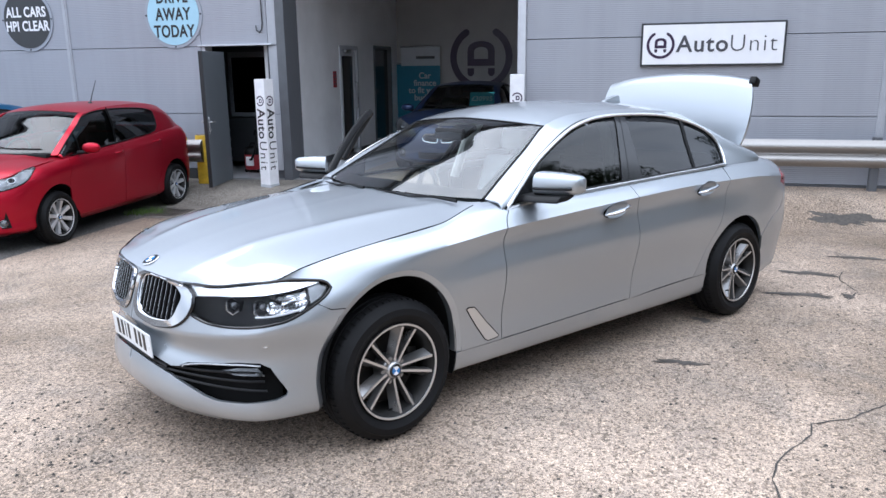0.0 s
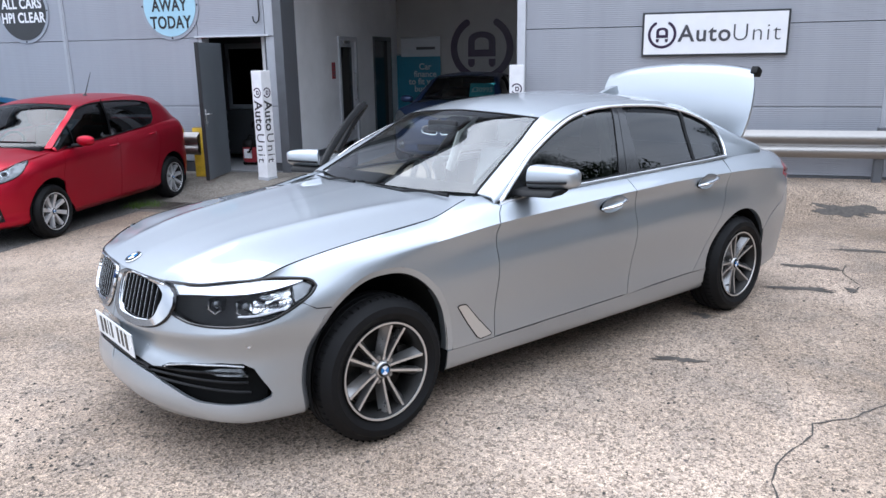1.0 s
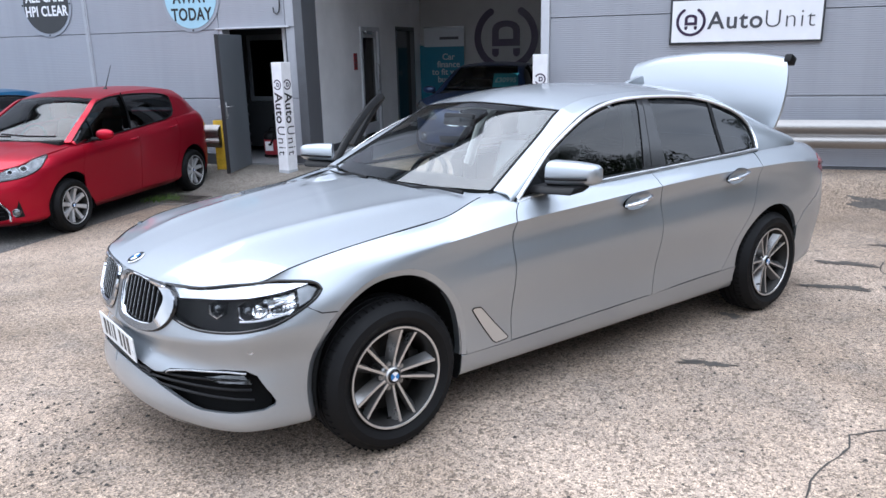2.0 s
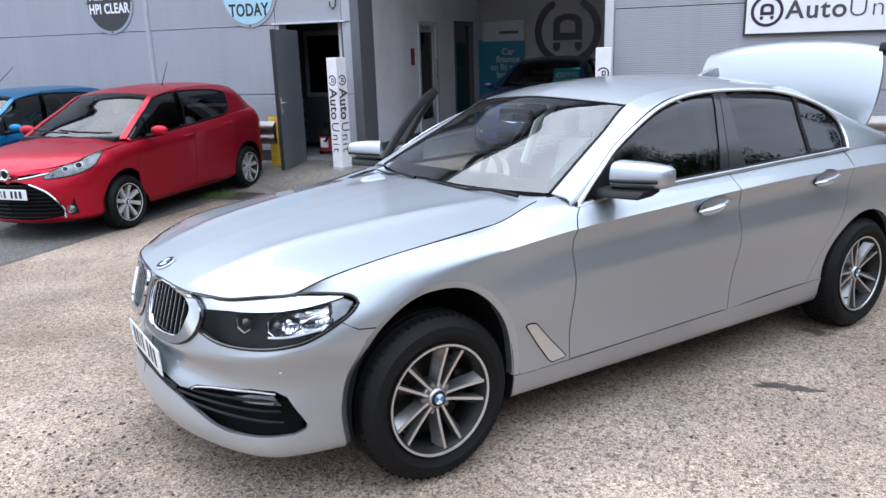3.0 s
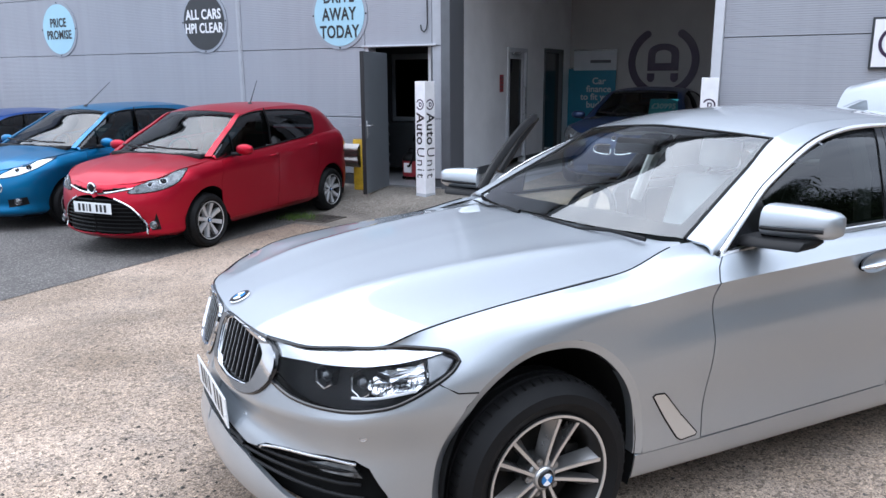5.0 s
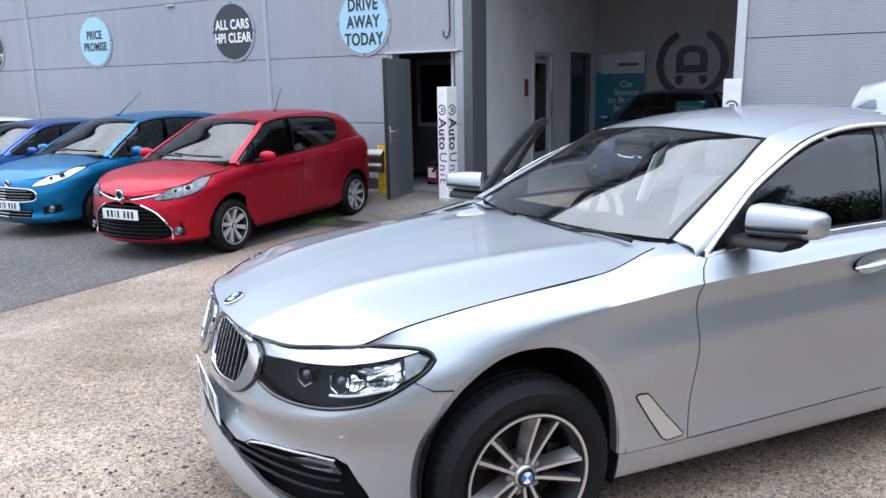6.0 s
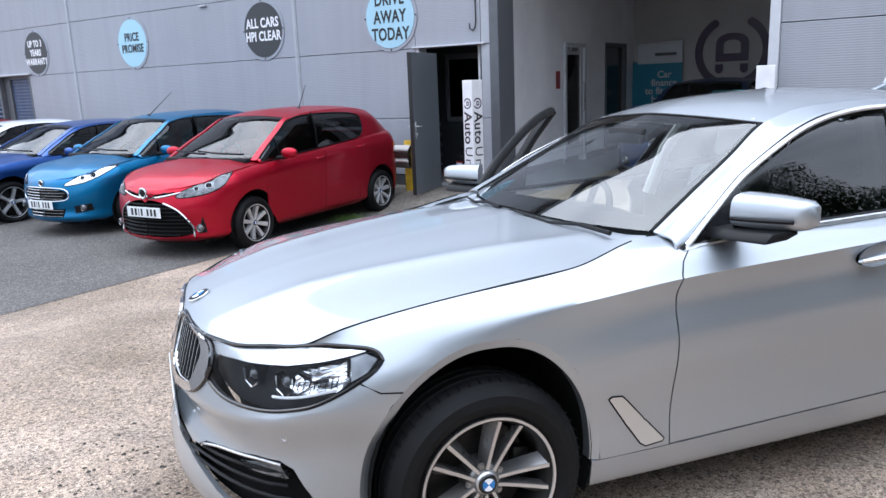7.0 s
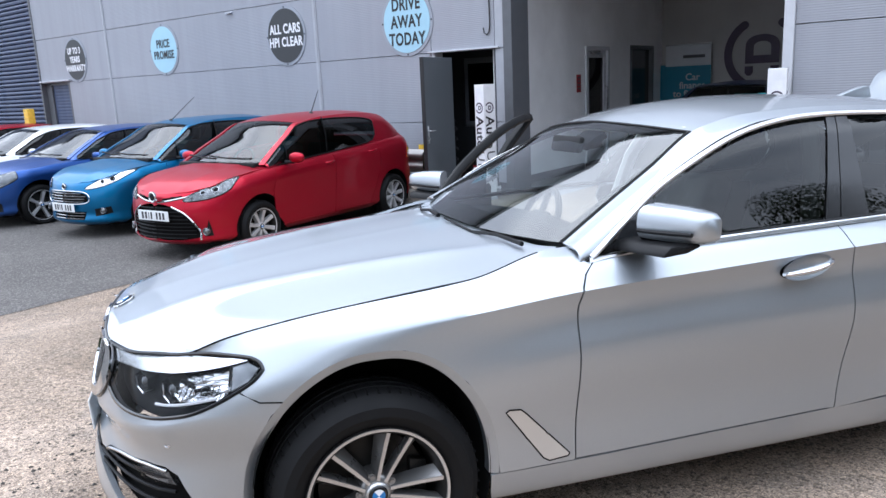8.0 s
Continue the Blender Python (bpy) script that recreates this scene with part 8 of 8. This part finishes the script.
PREMIUM = dict(YARIS, w=0.8825, base=2.69, nose=-0.76, tail=3.50, tyre=0.315, rim=0.222, spokes=5, belt=(0.90, 1.02),
    edge=[0.68, 0.69, 0.70, 0.72, 0.76, 0.80, 0.835, 0.865, 0.93], hood=[0.71, 0.765, 0.84, 0.93, 0.985], screen_base=0.62,
    gx=[0.60, 0.85, 1.10, 1.40, 1.8, 2.2, 2.6, 2.95, 3.15, 3.35], rail_z=[0.95, 1.09, 1.21, 1.335, 1.375, 1.38, 1.36, 1.30, 1.19, 1.07], screen_top=1.40, roof_end=2.9,
    dlo=[(0.68, 0.95), (0.95, 1.11), (1.25, 1.25), (1.55, 1.325), (1.95, 1.345), (2.4, 1.325), (2.68, 1.26), (2.76, 1.15), (2.66, 1.05), (2.0, 1.01), (1.2, 0.97)],
    pillars=[((1.55, 0.99), (1.72, 1.335), 0.05)], mirror=(0.92, 0.985), handles=[(1.45, 0.87), (2.3, 0.90)], side_glass="window",
    doors=[[(0.66, 0.92), (0.62, 0.7), (0.63, 0.42), (0.70, 0.27), (1.60, 0.27), (1.64, 0.6), (1.64, 0.93)], [(1.65, 0.93), (1.65, 0.6), (1.61, 0.27), (2.18, 0.27), (2.34, 0.55), (2.44, 0.78), (2.42, 0.97)]],
    grilles=[[(-0.76, 0.04, 0.66), (-0.74, 0.24, 0.65), (-0.74, 0.26, 0.55), (-0.76, 0.05, 0.52)], [(-0.76, 0.0, 0.36), (-0.72, 0.38, 0.36), (-0.73, 0.36, 0.26), (-0.76, 0.0, 0.25)]], slat_mat="black",
    strips=[[(-0.76, 0.04, 0.66), (-0.74, 0.24, 0.65), (-0.74, 0.26, 0.55), (-0.76, 0.05, 0.52), (-0.76, 0.03, 0.6)]],
    lamp=[(-0.69, 0.42, 0.62), (-0.66, 0.44, 0.70), (-0.48, 0.62, 0.75), (-0.27, 0.74, 0.79), (-0.27, 0.77, 0.76), (-0.40, 0.77, 0.69), (-0.56, 0.66, 0.61)], lamp_mat="lamp_grey",
    pocket=[(-0.62, 0.62, 0.42), (-0.54, 0.72, 0.40), (-0.54, 0.74, 0.28), (-0.64, 0.60, 0.28)], fog=(-0.59, 0.66, 0.35), seat_x=1.65,
    plate=(-0.775, 0.45), badge=(-0.705, 0.735, 0.038), aerial=None)


def parked(u, v, turn, z):
    return SITE @ pose(u, v, z, 0, 0, turn)


hatchback(parked(-7.02, -3.82, 94.6, -0.22), "bright red five-door hatchback parked nose out on asphalt", "red_paint", YARIS)
hatchback(parked(-9.68, -3.52, 94.0, -0.255), "azure blue five-door hatchback parked nose out beside a red one", "azure_paint", FIESTA)
royal = hatchback(parked(-12.25, -3.85, 93.0, -0.29), "royal blue hatchback parked nose out in the row", "royal_paint", PREMIUM)


def repainted(ob, m, paint, label, group):
    """A copy of a car in another colour."""
    c = copy_thing(ob, m)
    tagged(c, label, "car", group)
    for o in c.children_recursive:
        for slot in o.material_slots:
            if slot.material == M["royal_paint"]:
                slot.link = "OBJECT"
                slot.material = M[paint]
    return c


repainted(royal, parked(-14.80, -3.70, 93.0, -0.29), "white_paint", "white hatchback parked nose out at the row's far end", "parked cars")
repainted(royal, parked(-17.6, -3.5, 93.0, -0.29), "red_paint", "red hatchback half hidden at the row's end", "parked cars")
bay_car = repainted(royal, parked(-3.06, 1.55, 92.0, 0.0), "navy_paint", "dark navy hatchback standing inside the open bay", "parked cars")
for ob in [o for o in bay_car.children_recursive if o.name.split(".")[0] in ("number_plate", "plate_bar", "plate_screw")]:
    bpy.data.objects.remove(ob)
price = thing("price_card", parked(-3.06, 1.55, 92.0, 0.0), "teal price card behind the windscreen of the bay car", "price card")
card_m = pose(1.02, -0.36, 1.125, 0, 0, -90) @ pose(0, 0, 0, -30)
part("card", put(box(-0.22, 0.22, 0.0, 0.004, -0.13, 0.13), card_m), "card_teal", price, smooth=False)
part("card_text", put(put(text_bm("£30995", 0.125, 0.002, offset=0.004), pose(0, -0.003, 0)), card_m), "ink_white", price, smooth=False)

# a small text on the red wing, price cards in the parked windscreens
for u, v, turn, z, cy in ((-7.02, -3.82, 94.6, -0.22, -0.42), (-9.68, -3.52, 94.0, -0.255, -0.45), (-12.25, -3.85, 93, -0.29, -0.42)):
    pc = thing("price_card", parked(u, v, turn, z), "teal card behind a parked car's windscreen", "price card", "price cards")
    x0 = 0.86 if u > -12 else 1.25
    cm = pose(x0, cy, 1.16 if u > -12 else 1.09, 0, 0, -90) @ pose(0, 0, 0, -55)
    part("card", put(box(-0.13, 0.13, 0.0, 0.004, -0.14, 0.14), cm), "teal", pc, smooth=False)
    part("card_bar", put(box(-0.10, 0.10, -0.003, 0.0, -0.03, 0.04), cm), "ink_white", pc, smooth=False)

# ---------------------------------------------------------------- yard details
def strip_on_ground(name, pts, width, material, label, category, lift=0.003, parent_kind="structure"):
    """A thin uneven band laid on the yard."""
    rng = random.Random(len(pts) * 7 + int(width * 1000))
    line = dense(pts, 0.05, False)
    bm = bmesh.new()
    prev = None
    for i, (x, y) in enumerate(line):
        a = Vector(line[max(0, i - 1)])
        b = Vector(line[min(len(line) - 1, i + 1)])
        d = (b - a).normalized()
        n = Vector((-d.y, d.x))
        w = width * (0.4 + 0.9 * rng.random()) * (0.35 if i in (0, len(line) - 1) else 1)
        off = n * (rng.random() - 0.5) * width * 1.6
        p, q = Vector((x, y)) + off + n * w / 2, Vector((x, y)) + off - n * w / 2
        cur = [bm.verts.new((v.x, v.y, ground_z(v.x, v.y) + lift)) for v in (p, q)]
        if prev:
            bm.faces.new((prev[0], cur[0], cur[1], prev[1]))
        prev = cur
    bmesh.ops.recalc_face_normals(bm, faces=bm.faces)
    if bm.faces and sum(f.normal.z for f in bm.faces) < 0:
        bmesh.ops.reverse_faces(bm, faces=bm.faces)
    return tagged(mesh_object(name, bm, material), label, category, kind=parent_kind)


def blot(x, y, r, seed, stretch=1.0, turn=0.0):
    rng = random.Random(seed)
    n = 72
    ph = [rng.random() * 6.28 for _ in range(14)]
    bm = bmesh.new()
    vs = []
    for i in range(n):
        a = 2 * math.pi * i / n
        rr = r * (1 + sum(0.24 / (k + 1) ** 0.6 * math.sin((k + 2) * a + ph[k]) for k in range(14)))
        rr = max(rr, r * 0.12)
        px_, py_ = rr * math.cos(a) * stretch, rr * math.sin(a) / stretch ** 0.5
        ca, sa = math.cos(turn), math.sin(turn)
        X, Y = x + px_ * ca - py_ * sa, y + px_ * sa + py_ * ca
        vs.append(bm.verts.new((X, Y, ground_z(X, Y) + 0.0035)))
    mid = bm.verts.new((x, y, ground_z(x, y) + 0.0035))
    for i in range(n):
        bm.faces.new((mid, vs[i], vs[(i + 1) % n]))
    return tagged(mesh_object("oil_stain", bm, "oil"), "dark oil stain soaked into the concrete", "stain", "oil stains", "structure")

strip_on_ground("ground_crack", [(2.9, -2.35), (2.2, -2.22), (1.876, -2.161), (1.672, -2.076), (1.553, -2.117), (1.347, -2.128), (1.154, -2.149), (1.013, -2.204), (0.902, -2.293), (0.75, -2.5)], 0.009, "crack", "jagged crack running across the concrete", "crack")
strip_on_ground("ground_crack", [(4.9, -0.9), (4.6, -0.98), (4.3, -1.25), (4.0, -1.3)], 0.010, "crack", "short crack in the stained concrete", "crack")
for k, (x, y, r, st, tu) in enumerate([(1.87, -1.20, 0.055, 2.4, -0.8), (4.6, -0.72, 0.10, 2.0, -0.95), (3.87, -0.99, 0.09, 2.2, -0.9), (4.13, -1.25, 0.05, 1.2, 0.3), (7.2, 0.05, 0.16, 2.3, -1.1), (5.58, -0.8, 0.10, 2.4, -1.0), (2.70, -0.85, 0.05, 1.4, -1.2)]):
    blot(x, y, r, 11 + k, st, tu)

# drain by the red car, with weeds at its rim
dm = SITE @ pose(-6.12, -1.90, 0)
dz = ground_z(dm.translation.x, dm.translation.y)
drain = thing("drain_grate", SITE @ pose(-6.12, -1.90, dz + 0.004), "rusty slotted drain grate in the yard", "drain")
part("grate_frame", join(box(-0.24, 0.24, -0.24, -0.21, 0, 0.012), box(-0.24, 0.24, 0.21, 0.24, 0, 0.012), box(-0.24, -0.21, -0.21, 0.21, 0, 0.012), box(0.21, 0.24, -0.21, 0.21, 0, 0.012)), "oil", drain, smooth=False)
part("grate_pit", box(-0.21, 0.21, -0.21, 0.21, 0, 0.003), "void", drain, smooth=False)
for i in range(8):
    part("grate_bar", box(-0.20 + i * 0.054, -0.178 + i * 0.054, -0.21, 0.21, 0.003, 0.011), "oil", drain, smooth=False)
rng = random.Random(5)
verts, faces = [], []
for i in range(420):
    p = SITE @ Vector((-6.42 + rng.gauss(0, 0.13), -1.98 + rng.gauss(0, 0.10), 0))
    z = ground_z(p.x, p.y)
    a, L, lean = rng.random() * 6.28, 0.03 + 0.07 * rng.random(), 0.04 * rng.random()
    c, s = math.cos(a), math.sin(a)
    k = len(verts)
    verts += [(p.x - 0.004 * s, p.y + 0.004 * c, z), (p.x + 0.004 * s, p.y - 0.004 * c, z), (p.x + lean * c, p.y + lean * s, z + L)]
    faces.append((k, k + 1, k + 2))
me = bpy.data.meshes.new("weeds")
me.from_pydata(verts, [], faces)
me.materials.append(M["weed"])
tagged(new("weeds", me), "small green weeds growing by the drain", "weeds", kind="stuff")


# ---------------------------------------------------------------- trees across the yard, seen mirrored in the glass and paint
def leaf_mesh(name, seed, n, centres, s, small, large):
    """Many small leaves, bunched about the given centres."""
    g = np.random.default_rng(seed)
    c = centres[g.integers(0, len(centres), n)]
    w = g.normal(0, 1, (n, 3))
    w *= (1.75 * g.random(n) ** 0.45 / np.linalg.norm(w, axis=1))[:, None]
    p = c + w * (s, s, s * 0.8)
    p[:, 2] = np.maximum(p[:, 2], 0.1)
    a = g.normal(0, 1, (n, 3))
    b = np.cross(a, g.normal(0, 1, (n, 3)))
    a /= np.linalg.norm(a, axis=1)[:, None]
    b /= np.linalg.norm(b, axis=1)[:, None]
    L = (small + (large - small) * g.random(n))[:, None]
    verts = np.stack((p - a * L, p - b * L * 0.5, p + a * L, p + b * L * 0.5), 1).reshape(-1, 3)
    me = bpy.data.meshes.new(name)
    me.from_pydata(verts.tolist(), [], np.arange(4 * n).reshape(-1, 4).tolist())
    return me


def tree(x, y, h, spread, seed, leaves):
    rng = random.Random(seed)
    t = thing("tree", Matrix.Translation((x, y, -0.2)), "leafy broad tree behind the yard", "tree", "trees behind the yard")
    trunk = tube([(0, 0, 0), (0.05, 0.03, h * 0.25), (-0.05, 0.02, h * 0.5), (0.0, 0.0, h * 0.8)], [0.2, 0.16, 0.11, 0.04], 8)
    limbs = [trunk]
    tips = []
    for i in range(9):
        a, z = rng.random() * 6.28, h * (0.25 + 0.5 * rng.random())
        r = spread * (0.5 + 0.4 * rng.random())
        tip = (r * math.cos(a), r * math.sin(a), z + h * 0.2)
        limbs.append(tube([(0, 0, z), (tip[0] * 0.5, tip[1] * 0.5, z + h * 0.12), tip], [0.07, 0.045, 0.015], 6))
        tips.append(tip)
    part("trunk", join(*limbs), "bark", t)
    centres = np.array(tips + [(0, 0, h * 0.85), (0, 0, h * 0.6), (0.3, 0.2, h * 0.4), (-0.4, 0.3, h * 0.3), (0.5, -0.3, h * 0.2)])
    me = leaf_mesh("crown", seed, leaves, centres, spread * 0.38, *((0.028, 0.050) if leaves > 40000 else (0.05, 0.085)))
    me.materials.append(M["leaf"])
    crown = new("crown", me)
    crown.parent = t
    return t


for i, (x, y, h) in enumerate([(-15, -14, 9.5), (-10, -15.5, 9), (-5.5, -15.5, 8.2), (-1.5, -15, 7.6), (2.5, -14.5, 9.2), (5.6, -13.5, 8.8), (8.2, -12.2, 8.2), (10.2, -11.0, 8.6), (12.4, -9.8, 9.0), (14.2, -7.9, 8.0), (16.2, -6.4, 7.6), (18.2, -4.6, 7.0), (21, -2.5, 6.5)]):
    tree(x, y, h, 2.2, 40 + i, 110000 if 9 < x < 19 else 30000 if x > 2 else 10000)
spots = np.array([(x, -16.5 - 0.3 * math.sin(x * 1.7) if x < 2 else -16.5 + (x - 2) * 0.62, 0.3 + 0.75 * k) for x in np.arange(-26, 30, 0.8) for k in range(5)])
me = leaf_mesh("hedge", 7, 70000, spots, 0.55, 0.06, 0.11)
me.materials.append(M["leaf"])
tagged(new("hedge", me), "dense dark green hedge along the yard's edge", "hedge", kind="stuff")
# wooded bank that rises behind the trees
BANK = [(-60, -30), (-25, -24), (2, -20), (11, -15.5), (19, -9.5), (26, -1), (40, 20)]
bm = bmesh.new()
rows = []
line = curve(BANK, 72)
for i, (x, y) in enumerate(line):
    a, b = line[max(0, i - 1)], line[min(len(line) - 1, i + 1)]
    d = Vector((b[0] - a[0], b[1] - a[1])).normalized()
    out = Vector((d.y, -d.x))
    row = []
    for k in range(14):
        t = k / 13
        p = Vector((x, y)) + out * (7.5 * t)
        z = 6.8 * smooth_step(t * 1.25) - 0.3 + 1.3 * t * noise.noise((p.x * 0.35, p.y * 0.35, 1.7)) + 0.5 * noise.noise((p.x * 1.4, p.y * 1.4, t * 3))
        row.append(bm.verts.new((p.x, p.y, z)))
    rows.append(row)
for p, q in zip(rows[:-1], rows[1:]):
    for k in range(13):
        bm.faces.new((p[k], q[k], q[k + 1], p[k + 1]))
bmesh.ops.recalc_face_normals(bm, faces=bm.faces)
tagged(mesh_object("wooded_bank", bm, "bank"), "dark wooded bank rising behind the trees", "bank", kind="structure")


# dark grit lying on the concrete, thickest ahead of the silver car
rng = random.Random(21)
verts, faces = [], []
for i in range(420):
    if i < 230:
        x, y = -1.22 + rng.gauss(0, 0.22), 0.12 + rng.gauss(0, 0.34)
    else:
        x, y = 0.2 + 3.6 * rng.random(), -2.7 + 1.6 * rng.random()
    r = 0.005 + 0.008 * rng.random() ** 2
    z = ground_z(x, y)
    k = len(verts)
    for j in range(5):
        a = j * 1.2566 + rng.random() * 0.6
        q = r * (0.7 + 0.6 * rng.random())
        verts.append((x + q * math.cos(a), y + q * math.sin(a), z - 0.001))
    verts.append((x, y, z + r * 0.8))
    faces += [(k + j, k + (j + 1) % 5, k + 5) for j in range(5)]
me = bpy.data.meshes.new("grit")
me.from_pydata(verts, [], faces)
me.materials.append(M["crack"])
tagged(new("grit", me), "scattered dark grit on the pale concrete", "grit", kind="stuff")
